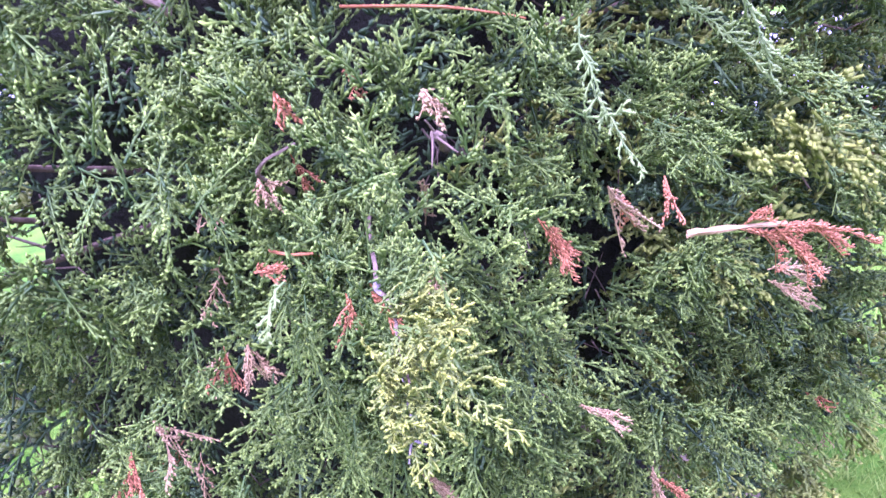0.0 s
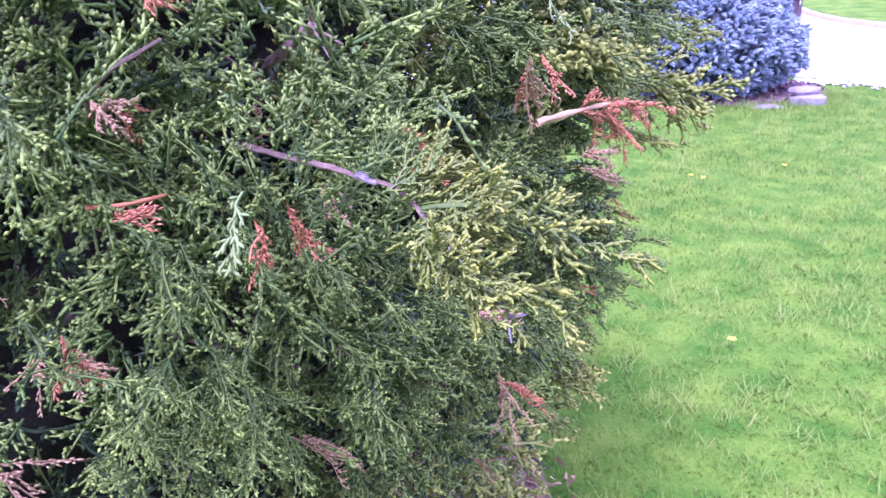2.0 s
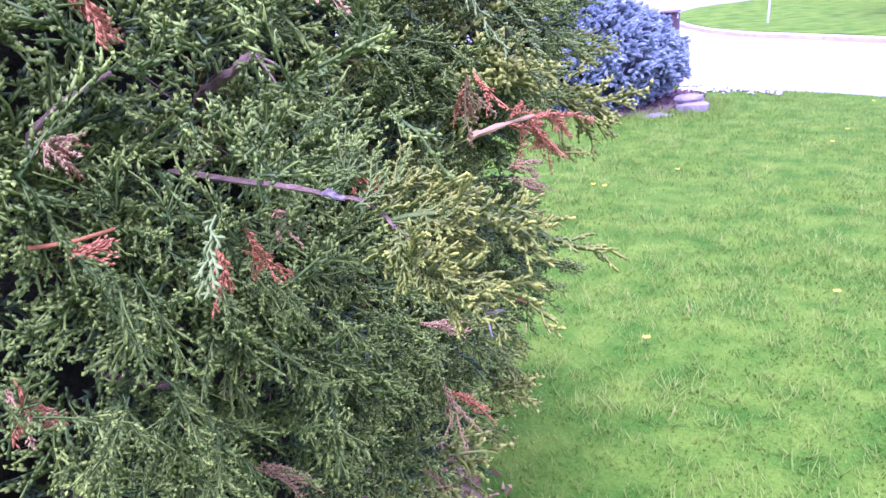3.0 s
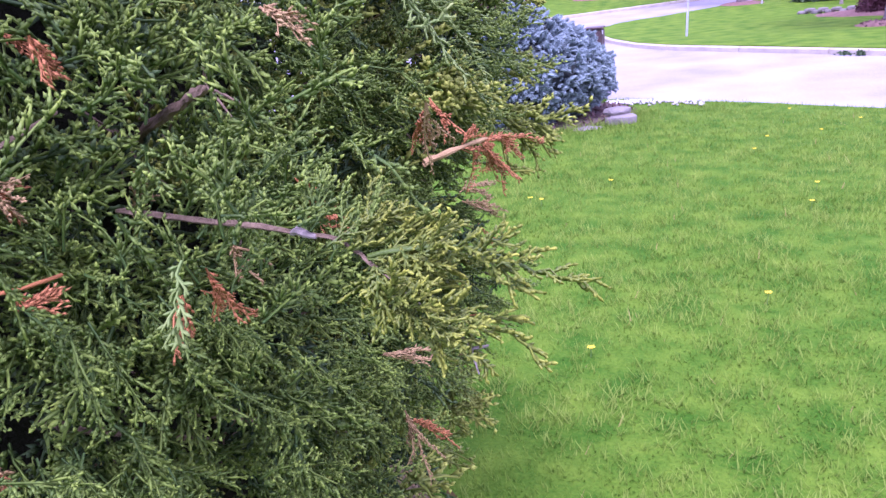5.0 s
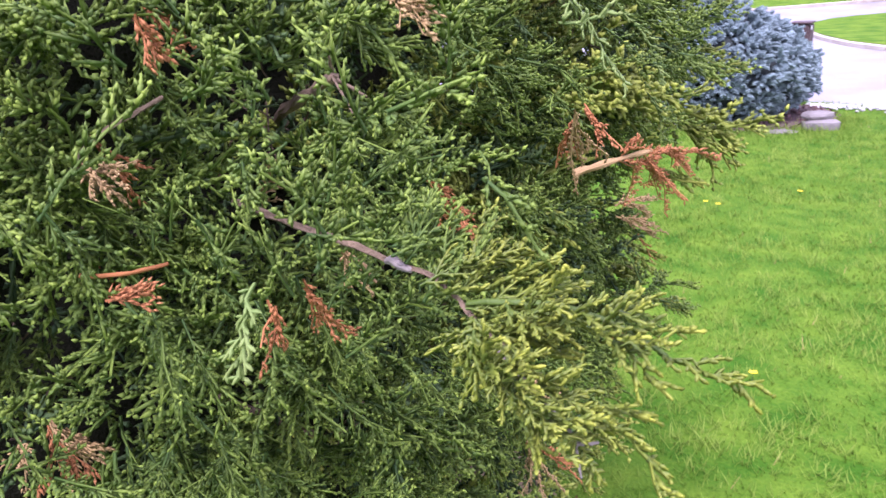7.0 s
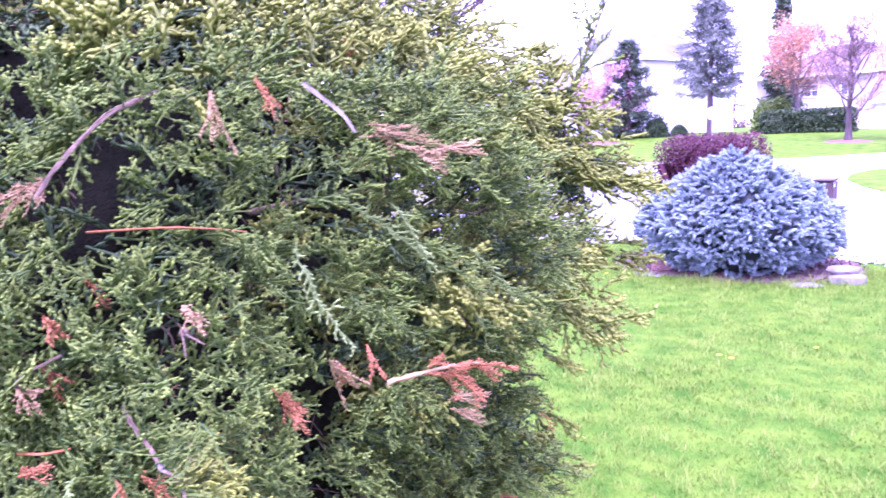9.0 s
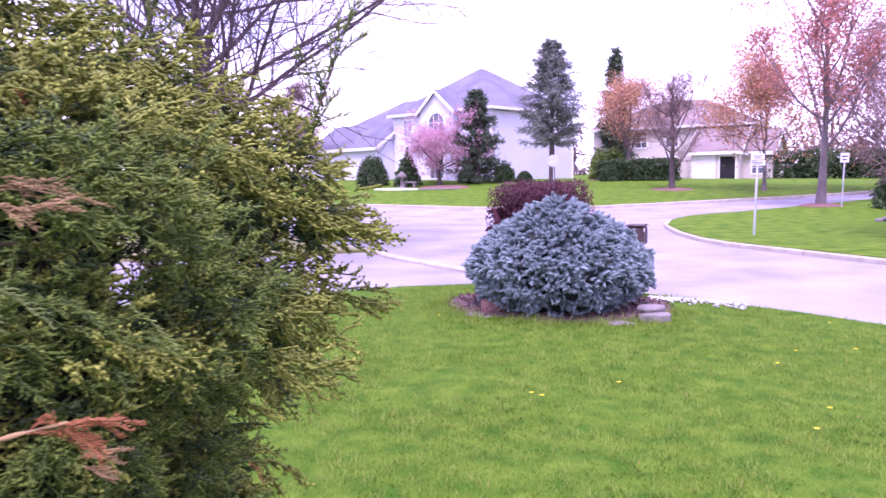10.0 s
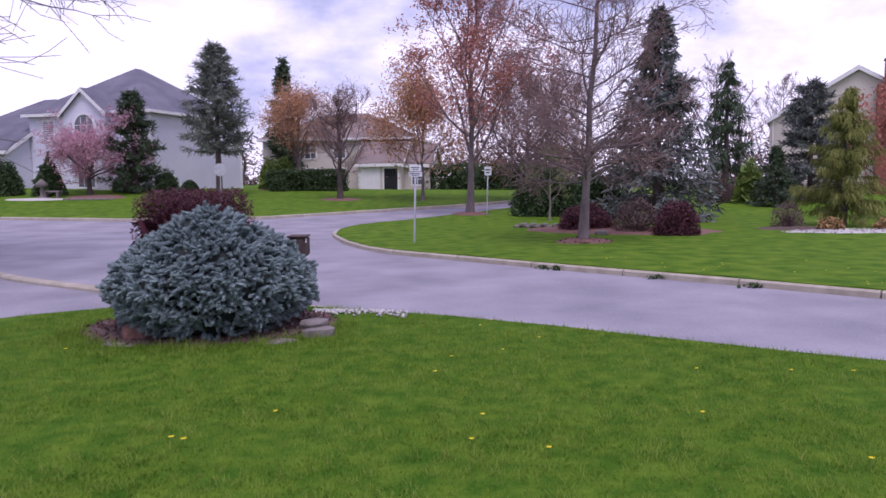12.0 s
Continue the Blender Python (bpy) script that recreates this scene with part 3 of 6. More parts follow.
foliage, outer = Soup(), Soup()
single = 0
for k in range(920):
    if k < 600:
        az, z = rng.uniform(-1.15, 0.32), rng.uniform(1.05, 1.86)
    elif k < 710:
        az, z = rng.uniform(-1.6, 0.6), rng.uniform(1.78, 2.06)
    elif k < 810:
        az, z = rng.uniform(-0.5, 0.7), rng.uniform(0.62, 1.15)
    else:
        az, z = rng.uniform(*NEAR_AZ), rng.uniform(0.85, 2.0)
    pocket = noise.noise((az * 8.0, z * 8.5, 2.0)) + 0.35 * noise.noise((az * 19, z * 19, 5.0))
    p0, d0 = spray_pose(az, z, rng.uniform(0.03, 0.12) + (0.09 if pocket < -0.12 else 0.0) - 0.02 * (pocket > 0.2) + 0.08 * min(1.0, max(0.0, (az - 0.25) / 0.2)), rng)
    close = -0.95 < az < 0.10 and 1.2 < z < 1.78
    near = -1.1 < az < 0.3 and 1.05 < z < 1.85
    if np.linalg.norm(p0 + d0 * 0.05 - np.array((-0.91, -0.225, 1.585))) < 0.065:
        continue
    for p, d in tuft(p0, d0, rng):
        tipp = p + d * 0.10
        if np.hypot(tipp[0] - JC[0], tipp[1] - JC[1]) > (1.39 if az < 0.2 else 1.5):
            continue
        i = int(rng.integers(len(rough_kinds)))
        m, at = place_matrix(p, d, rng.normal(0, 0.8), rng.uniform(0.8, 1.2))
        if close and single < 230 and rng.random() < 0.45:
            single += 1
            jpart("spray", fine_meshes[i]).matrix_basis = as_matrix(m, at)
        elif near:
            foliage.add(*moved(mid_kinds[i], m, at))
        else:
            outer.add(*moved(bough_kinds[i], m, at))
# fuller patches on the side turned to the street
rp = np.random.default_rng(303)
for a0, a1, z0, z1, many in ((-0.58, -0.38, 1.42, 1.67, 34), (-0.44, -0.26, 1.18, 1.40, 22)):
    for k in range(many):
        p0, d0 = spray_pose(rp.uniform(a0, a1), rp.uniform(z0, z1), rp.uniform(0.04, 0.11), rp)
        for p, d in tuft(p0, d0, rp):
            m, at = place_matrix(p, d, rp.normal(0, 0.8), rp.uniform(0.8, 1.15))
            if single < 285 and rp.random() < 0.4:
                single += 1
                jpart("spray", fine_meshes[int(rp.integers(len(fine_meshes)))]).matrix_basis = as_matrix(m, at)
            else:
                foliage.add(*moved(mid_kinds[int(rp.integers(len(mid_kinds)))], m, at))
for k in range(540):
    az, z = rng.uniform(-math.pi, math.pi), rng.uniform(0.06, 3.1)
    if 0.85 < z < 1.98 and NEAR_AZ[0] < az < NEAR_AZ[1]:
        continue
    if abs(az + 0.25) > 1.75 and rng.random() < 0.75:
        continue
    r = bush_radius(az, z)
    if rng.random() > r / 1.1 + 0.15:
        continue
    p0, d0 = spray_pose(az, z, rng.uniform(0.0, 0.12), rng)
    for p, d in tuft(p0, d0, rng):
        m, at = place_matrix(p, d, rng.normal(0, 0.8), rng.uniform(0.9, 1.5))
        foliage.add(*moved(bough_kinds[int(rng.integers(len(bough_kinds)))], m, at))
# boughs that stand proud of the body as drooping shelves, with dark gaps between them
def bough(az, z, reach, width, tufts, rng, droop=0.10, scale=1.0):
    out = np.array((math.cos(az), math.sin(az), 0.0))
    tang = np.array((-math.sin(az), math.cos(az), 0.0))
    for j in range(tufts):
        u = rng.uniform(0.0, 1.0) ** 0.65
        wide = width * (1 - 0.6 * u ** 2)
        v = rng.uniform(-1, 1)
        p0 = JC + out * (reach - 0.55 + 0.48 * u) + tang * v * wide + np.array((0, 0, z + 0.10 * u - (0.10 + droop) * u * u - 0.07 * v * v + rng.normal(0, 0.018)))
        d0 = unit(out * 0.9 + tang * (v * 0.5 + rng.normal(0, 0.25)) + np.array((0, 0, rng.normal(0.12 - 0.45 * u * droop * 4, 0.22))))
        for p, d in tuft(p0, d0, rng, 0.40, 6):
            m, at = place_matrix(p, d, rng.normal(0, 0.6), scale * rng.uniform(0.9, 1.3))
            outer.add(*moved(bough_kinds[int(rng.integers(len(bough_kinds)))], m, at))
        # darkened sprays beneath each tuft paint the shade under the bough
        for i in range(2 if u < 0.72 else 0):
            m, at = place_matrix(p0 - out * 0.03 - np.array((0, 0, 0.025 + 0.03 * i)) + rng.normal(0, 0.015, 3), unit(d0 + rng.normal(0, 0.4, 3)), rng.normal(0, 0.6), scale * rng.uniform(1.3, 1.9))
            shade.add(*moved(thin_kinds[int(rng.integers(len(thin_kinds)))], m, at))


for z, reach in ((1.96, 1.18), (1.80, 1.36), (1.64, 1.38), (1.47, 1.36), (1.28, 1.24), (1.06, 1.12), (0.80, 0.95), (0.5, 0.86)):
    for az in (0.12, 0.44, 0.74, 1.04, 1.34):
        a2 = az + rng.uniform(-0.12, 0.12)
        bough(a2, z + rng.uniform(-0.05, 0.05), reach + rng.normal(0, 0.05) - (0.13 if a2 < 0.32 else 0.0) + (0.06 if a2 > 0.6 else 0.0) - (0.10 if a2 < 0.65 and z < 1.2 else 0.0), rng.uniform(0.14, 0.21), 18 if z > 1.0 else 12, rng, rng.uniform(0.05, 0.16))
for z, reach in ((2.06, 0.98), (2.22, 0.84)):
    for az in (0.45, 0.75, 1.05):
        bough(az + rng.uniform(-0.1, 0.1), z + rng.uniform(-0.03, 0.03), reach + rng.normal(0, 0.04), 0.17, 12, rng, rng.uniform(0.0, 0.1))
for z, reach in ((2.04, 0.98), (2.18, 0.78)):
    for az in (-0.75, -0.4, -0.1, 0.18):
        bough(az + rng.uniform(-0.1, 0.1), z + rng.uniform(-0.03, 0.03), reach + rng.normal(0, 0.04), 0.17, 13, rng, rng.uniform(0.0, 0.1))
for z in (1.85, 1.6, 1.3, 1.0):
    for az in (-1.65, -1.3):
        bough(az + rng.uniform(-0.1, 0.1), z, 1.25 + rng.normal(0, 0.05), 0.18, 11, rng)
# long shelves reaching past the body towards the street, and short leaders above them
for az, z, reach, wide, many in ((0.60, 1.86, 1.45, 0.13, 18), (0.62, 1.75, 1.48, 0.12, 17), (0.62, 1.54, 1.40, 0.13, 12), (0.66, 1.97, 1.30, 0.14, 16), (0.72, 2.05, 1.24, 0.10, 11), (0.80, 2.14, 1.12, 0.10, 10)):
    bough(az, z, reach, wide, many, rng, 0.06 if z > 1.9 else 0.12)
# the side turned from the street, in larger sprays
for k in range(270):
    az, z = rng.uniform(1.2, 2 * math.pi - 1.5), rng.uniform(0.1, 2.1)
    p0, d0 = spray_pose(az, z, rng.uniform(0.0, 0.2), rng)
    for j in range(3):
        m, at = place_matrix(p0 + rng.normal(0, 0.05, 3), unit(d0 + rng.normal(0, 0.5, 3)), rng.normal(0, 0.8), rng.uniform(2.4, 3.4))
        outer.add(*moved(rough_kinds[int(rng.integers(len(rough_kinds)))], m, at))
for k in range(240):
    az, z = rng.uniform(-math.pi, math.pi), rng.uniform(1.9, 3.15)
    p0, d0 = spray_pose(az, z, rng.uniform(0.0, 0.25), rng)
    for j in range(3):
        m, at = place_matrix(p0 + rng.normal(0, 0.04, 3), unit(d0 + rng.normal(0, 0.4, 3) + np.array((0, 0, 0.3))), rng.normal(0, 0.8), rng.uniform(1.4, 2.2))
        outer.add(*moved(bough_kinds[int(rng.integers(len(rough_kinds)))], m, at))
tagged(jpart("shaded_foliage", shade.mesh("shaded_foliage", M_JUNIN, True), "inner foliage in a darker green that stands for shade"), kind="stuff")
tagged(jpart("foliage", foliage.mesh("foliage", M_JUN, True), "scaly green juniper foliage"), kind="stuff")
tagged(jpart("outer_foliage", outer.mesh("outer_foliage", M_JUNB, True), "yellow-green outer foliage with sunlight put into its colour"), kind="stuff")


# single shoots that stand out
def shoot(name, base, tip, material, width=0.035, roll=0.0, droop=0.1, fine=True, bare=0.0, seed=0, label="", gap=0.0065, thick=0.0010, opening=(32, 60), parting=(0.42, 0.95), stub=None, step=0.0034):
    r = np.random.default_rng(seed)
    base, tip = np.asarray(base, dtype=float), np.asarray(tip, dtype=float)
    ln = np.linalg.norm(tip - base)
    arr = spray_arrays(r, ln, width, fine, droop, gap, thick, bare, stub or min(1.0, 0.55 + width / 0.03), step, open_angle=opening, part_angle=parting)
    m, at = place_matrix(base, tip - base, roll, 1.0)
    return jpart(name, mesh_from(name, *moved(arr, m, at)[:2], material, arr[2], True), label)


def twig(name, pts, r0, r1, material, label="", sides=9):
    """A crooked twig with ridged, peeling bark."""
    s = Soup()
    q = dense3(pts)
    n = len(q)
    rk = np.random.default_rng(int(1e5 * abs(q[0][0] + q[-1][1])) + n)
    rr = np.linspace(r0, r1, n) * (1 + rk.normal(0, 0.10, n))
    q = q + rk.normal(0, 0.22 * r1, (n, 3))
    tube(s, q, rr, sides)
    v = s.v[0]
    ridge = rk.uniform(0.66, 1.25, sides)
    axis = np.repeat(q, sides, 0)
    k = n * sides
    v[:k] = axis + (v[:k] - axis) * (np.tile(ridge, n) * rk.uniform(0.78, 1.2, k))[:, None]
    return jpart(name, s.mesh(name, material, r0 < 0.002), label)


def dense3(pts):
    p = np.array(pts, dtype=float)
    u = np.linspace(0, len(p) - 1, (len(p) - 1) * 4 + 1)
    q = np.stack([np.interp(u, np.arange(len(p)), p[:, k]) for k in range(3)], 1)
    for _ in range(2):
        q[1:-1] = (q[:-2] + 2 * q[1:-1] + q[2:]) / 4
    return q


# the long reaching branch with its knot and yellow-green fan
twig("branch", [(-0.951, -0.255, 1.509), (-0.902, -0.279, 1.514), (-0.836, -0.304, 1.517), (-0.79, -0.322, 1.521), (-0.757, -0.336, 1.522), (-0.740, -0.337, 1.521), (-0.726, -0.339, 1.515), (-0.715, -0.343, 1.507), (-0.702, -0.347, 1.502), (-0.684, -0.352, 1.494)], 0.0023, 0.0009, M_BARKJ, "bare purplish-brown twig")
knot = Soup()
tube(knot, [(-0.765, -0.333, 1.5215), (-0.760, -0.335, 1.5235), (-0.755, -0.337, 1.5225), (-0.749, -0.337, 1.521)], [0.0016, 0.0025, 0.0022, 0.0014], 8)
jpart("knot", knot.mesh("knot", M_BARKG), "pale knobbly bark knot")
twig("branch", [(-0.72, -0.340, 1.512), (-0.684, -0.335, 1.517), (-0.664, -0.337, 1.516), (-0.649, -0.339, 1.512), (-0.636, -0.341, 1.508)], 0.0014, 0.0010, M_JUNY, "green young stem")
FAN = [((-0.640, -0.340, 1.510), (-0.606, -0.346, 1.501), 0.010, 0.0), ((-0.652, -0.338, 1.513), (-0.632, -0.333, 1.516), 0.009, 0.5), ((-0.664, -0.337, 1.516), (-0.652, -0.330, 1.523), 0.010, 0.5),
       ((-0.684, -0.352, 1.494), (-0.650, -0.357, 1.484), 0.010, 0.2), ((-0.655, -0.356, 1.485), (-0.619, -0.365, 1.477), 0.008, 0.3), ((-0.662, -0.354, 1.487), (-0.640, -0.350, 1.489), 0.009, 0.7), ((-0.668, -0.355, 1.487), (-0.655, -0.368, 1.470), 0.008, 0.4)]
rf = np.random.default_rng(23)
FAN_TO = [(-0.757, -0.305, 1.555), (-0.740, -0.300, 1.552), (-0.727, -0.308, 1.540), (-0.715, -0.300, 1.545), (-0.703, -0.311, 1.538), (-0.690, -0.305, 1.540), (-0.674, -0.310, 1.533), (-0.672, -0.322, 1.526), (-0.668, -0.330, 1.512), (-0.664, -0.338, 1.506),
          (-0.668, -0.345, 1.500), (-0.680, -0.356, 1.484), (-0.703, -0.358, 1.471), (-0.712, -0.356, 1.478), (-0.722, -0.351, 1.483), (-0.695, -0.352, 1.482)]
for k, q in enumerate(FAN_TO):
    b0 = np.array((-0.752, -0.335, 1.524)) if k < 3 else (np.array((-0.733, -0.338, 1.517)) if k < 7 else np.array((-0.715, -0.343, 1.507)))
    for j in range(2):
        o = rf.normal(0, 0.006, 3)
        FAN.append((tuple(b0 + rf.normal(0, 0.004, 3)), tuple(b0 + (np.array(q) - b0) * (0.74 if k > 3 else 0.66) + o * (1 if j else 0.2)), 0.0105, rf.uniform(-1.2, 1.2)))
for k, (a, b, w, r) in enumerate(FAN):
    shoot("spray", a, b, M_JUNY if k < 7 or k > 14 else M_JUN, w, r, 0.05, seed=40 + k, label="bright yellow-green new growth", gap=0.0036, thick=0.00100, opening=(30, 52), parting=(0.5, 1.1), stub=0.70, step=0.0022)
rf2 = np.random.default_rng(61)
for k, (p, d) in enumerate([((-0.703, -0.358, 1.498), (0.7, -0.25, 0.45)), ((-0.700, -0.361, 1.497), (0.8, -0.2, 0.0)), ((-0.688, -0.362, 1.491), (0.8, -0.2, -0.25)), ((-0.676, -0.364, 1.486), (0.8, -0.15, 0.1)), ((-0.695, -0.357, 1.494), (0.7, -0.3, -0.3)), ((-0.690, -0.344, 1.515), (0.7, -0.25, 0.3)), ((-0.676, -0.343, 1.517), (0.7, -0.3, -0.3)), ((-0.665, -0.343, 1.514), (0.8, -0.2, 0.35)), ((-0.654, -0.344, 1.511), (0.7, -0.2, -0.4)), ((-0.70, -0.341, 1.515), (0.6, -0.25, -0.35)), ((-0.684, -0.358, 1.490), (0.8, -0.1, 0.3))]):
    for j in range(2):
        e = np.array(p) + unit(np.array(d) + rf2.normal(0, 0.25, 3)) * rf2.uniform(0.015, 0.027)
        shoot("spray", p, e, M_JUNY, 0.010, rf2.uniform(-1, 1), 0.05, seed=620 + 2 * k + j, label="bright yellow-green new growth", gap=0.0036, thick=0.00100, opening=(30, 52), parting=(0.5, 1.1), stub=0.70, step=0.0022)
twig("dead_twig", [(-0.70, -0.350, 1.499), (-0.679, -0.356, 1.488), (-0.663, -0.361, 1.478), (-0.661, -0.364, 1.474), (-0.658, -0.367, 1.466)], 0.0010, 0.0006, M_BARKG, "bare grey forked twig")
twig("dead_twig", [(-0.662, -0.362, 1.476), (-0.655, -0.358, 1.476)], 0.0010, 0.0006, M_BARKG, "bare grey forked twig")

# the coral-brown dead spray and its neighbours
twig("dead_twig", [(-0.81, -0.01, 1.484), (-0.790, 0.015, 1.489), (-0.768, 0.07, 1.490)], 0.0030, 0.002, M_TAN, "bare tan twig")
DEADS = [((-0.785, 0.02, 1.490), (-0.748, 0.157, 1.470), 0.020, 0.2, M_DEAD), ((-0.775, 0.05, 1.490), (-0.735, 0.150, 1.488), 0.014, 0.6, M_DEAD),
         ((-0.772, 0.06, 1.488), (-0.752, 0.130, 1.432), 0.016, 0.0, M_DEAD), ((-0.785, 0.03, 1.492), (-0.772, 0.060, 1.512), 0.008, 0.9, M_DEAD),
         ((-0.774, -0.080, 1.555), (-0.748, -0.100, 1.524), 0.007, 0.4, M_DEAD),
         ((-0.745, -0.165, 1.565), (-0.774, -0.107, 1.512), 0.012, 0.2, M_TAN), ((-0.752, -0.155, 1.556), (-0.776, -0.100, 1.522), 0.010, 0.8, M_DEAD),
         ((-0.82, 0.12, 1.42), (-0.782, 0.185, 1.418), 0.016, 0.3, M_TAN), ((-0.82, 0.12, 1.41), (-0.79, 0.15, 1.39), 0.014, 0.8, M_TAN),
         ((-0.89, -0.12, 1.50), (-0.862, -0.085, 1.455), 0.014, 0.3, M_DEAD), ((-0.89, -0.10, 1.48), (-0.862, -0.095, 1.450), 0.012, 0.9, M_DEAD),
         ((-0.89, 0.05, 1.17), (-0.868, 0.085, 1.06), 0.018, 0.2, M_TAN), ((-0.89, 0.05, 1.16), (-0.86, 0.12, 1.10), 0.014, 0.7, M_DEAD), ((-0.92, 0.03, 1.05), (-0.88, 0.04, 1.02), 0.02, 0.7, M_TAN),
         ((-0.99, -0.21, 1.21), (-0.915, -0.175, 1.183), 0.014, 0.1, M_TAN), ((-0.96, -0.22, 1.23), (-0.91, -0.20, 1.205), 0.012, 0.8, M_TAN),
         ((-0.848, -0.305, 1.488), (-0.846, -0.272, 1.437), 0.012, 0.3, M_DEAD), ((-0.86, -0.315, 1.485), (-0.858, -0.315, 1.440), 0.008, 0.9, M_DEAD),
         ((-0.935, -0.37, 1.483), (-0.912, -0.348, 1.492), 0.012, 0.3, M_DEAD), ((-0.89, -0.350, 1.632), (-0.883, -0.341, 1.608), 0.010, 0.3, M_DEAD),
         ((-0.80, -0.28, 1.636), (-0.764, -0.282, 1.626), 0.012, 0.1, M_TAN),
         ((-1.01, -0.46, 1.34), (-0.94, -0.44, 1.33), 0.025, 0.4, M_TAN), ((-1.01, -0.48, 1.32), (-0.95, -0.48, 1.29), 0.025, 0.9, M_DEAD), ((-0.985, -0.39, 1.405), (-0.955, -0.395, 1.375), 0.012, 0.4, M_DEAD),
         ((-1.03, -0.30, 1.56), (-1.00, -0.285, 1.515), 0.014, 0.4, M_DEAD),
         ((-1.03, -0.24, 1.635), (-0.985, -0.235, 1.61), 0.012, 0.4, M_DEAD), ((-0.985, -0.29, 1.745), (-0.93, -0.335, 1.715), 0.022, 0.3, M_TAN), ((-0.98, -0.30, 1.735), (-0.935, -0.36, 1.725), 0.020, 0.9, M_TAN),
         ((-0.90, -0.16, 1.84), (-0.872, -0.165, 1.755), 0.008, 0.4, M_TAN), ((-0.90, -0.10, 1.84), (-0.868, -0.10, 1.80), 0.008, 0.4, M_DEAD), ((-0.95, 0.10, 1.77), (-0.87, 0.22, 1.80), 0.03, 0.4, M_TAN), ((-0.95, 0.12, 1.79), (-0.885, 0.16, 1.76), 0.03, 0.9, M_TAN),
         ((-1.061, -0.354, 1.365), (-1.02, -0.36, 1.335), 0.020, 0.2, M_TAN), ((-1.061, -0.354, 1.360), (-1.04, -0.33, 1.325), 0.020, 0.7, M_TAN), ((-1.07, -0.37, 1.355), (-1.02, -0.40, 1.35), 0.016, 0.5, M_TAN),
         ((-0.957, -0.350, 1.556), (-0.935, -0.352, 1.535), 0.010, 0.3, M_TAN), ((-0.955, -0.345, 1.550), (-0.930, -0.340, 1.552), 0.006, 0.8, M_TAN),
         ((-0.83, -0.11, 1.33), (-0.80, -0.085, 1.32), 0.012, 0.3, M_TAN), ((-0.876, -0.235, 1.478), (-0.872, -0.222, 1.452), 0.008, 0.4, M_TAN), ((-0.775, 0.02, 1.745), (-0.715, 0.075, 1.765), 0.016, 0.4, M_TAN), ((-0.79, 0.00, 1.760), (-0.725, 0.03, 1.745), 0.014, 0.8, M_TAN)]
for k, (a, b, w, r, m) in enumerate(DEADS):
    fingers, rk = [], np.random.default_rng(500 + k)
    for j in range(4):
        b2 = np.array(b) + rk.normal(0, w * 0.36, 3) - (np.array(b) - np.array(a)) * rk.uniform(0, 0.35)
        a2 = np.array(a) + (np.array(b) - np.array(a)) * rk.uniform(0, 0.3)
        arr = spray_arrays(rk, np.linalg.norm(b2 - a2), min(0.0070, 0.6 * w), False, rk.uniform(0.0, 0.45), 0.0034, 0.0009, 0.0, 1.2 * min(1.0, 0.2 + w / 0.014), 0.0034, 0.30, (10, 22), (0.12, 0.4))
        fingers.append(moved(arr, *place_matrix(a2, b2 - a2, rk.uniform(-1, 1), 1.0)))
    sd = Soup()
    for q in fingers:
        sd.add(*q)
    jpart("dead_spray", sd.mesh("dead_spray", m, True), "dry reddish-brown dead sprig" if m is M_DEAD else "dry tan dead sprig")
twig("dead_twig", [(-1.02, -0.33, 1.47), (-0.985, -0.325, 1.475), (-0.955, -0.31, 1.482)], 0.0016, 0.0010, M_DEAD, "thin reddish dead twig")
twig("branch", [(-1.05, -0.10, 1.53), (-1.016, -0.141, 1.544), (-0.936, -0.188, 1.571), (-0.900, -0.212, 1.582), (-0.876, -0.229, 1.588)], 0.0048, 0.0036, M_BARKJ, "short dark broken branch stub")
for a, b in (((-0.878, -0.228, 1.590), (-0.850, -0.245, 1.570)), ((-0.876, -0.229, 1.588), (-0.862, -0.215, 1.575)), ((-0.878, -0.227, 1.591), (-0.868, -0.240, 1.602))):
    twig("dead_twig", [a, b], 0.0014, 0.0006, M_BARKJ)
twig("branch", [(-1.03, -0.13, 1.83), (-0.996, -0.217, 1.804), (-0.965, -0.29, 1.750), (-0.945, -0.32, 1.725)], 0.0035, 0.0022, M_BARKJ, "bare reddish-brown twig")
twig("dead_twig", [(-0.975, -0.26, 1.686), (-0.93, -0.18, 1.684), (-0.905, -0.12, 1.672)], 0.0014, 0.0009, M_DEAD, "thin reddish dead twig")
twig("branch", [(-1.03, -0.30, 1.52), (-0.985, -0.335, 1.545), (-0.957, -0.352, 1.558), (-0.93, -0.350, 1.575), (-0.90, -0.335, 1.590)], 0.0028, 0.0012, M_BARKJ, "brown branch crotch with peeling bark")
twig("dead_twig", [(-0.880, -0.228, 1.474), (-0.850, -0.250, 1.480), (-0.823, -0.270, 1.478)], 0.0013, 0.0009, M_TAN, "thin tan dead twig")
twig("branch", [(-1.04, -0.46, 1.74), (-1.05, -0.42, 1.715), (-1.07, -0.38, 1.685)], 0.003, 0.004, M_BARKJ, "bare brown twig")
shoot("spray", (-0.86, 0.24, 1.605), (-0.79, 0.30, 1.535), M_JUNP, 0.012, 0.2, 0.2, seed=160, label="pale whitish-green drooping shoot", thick=0.0013)
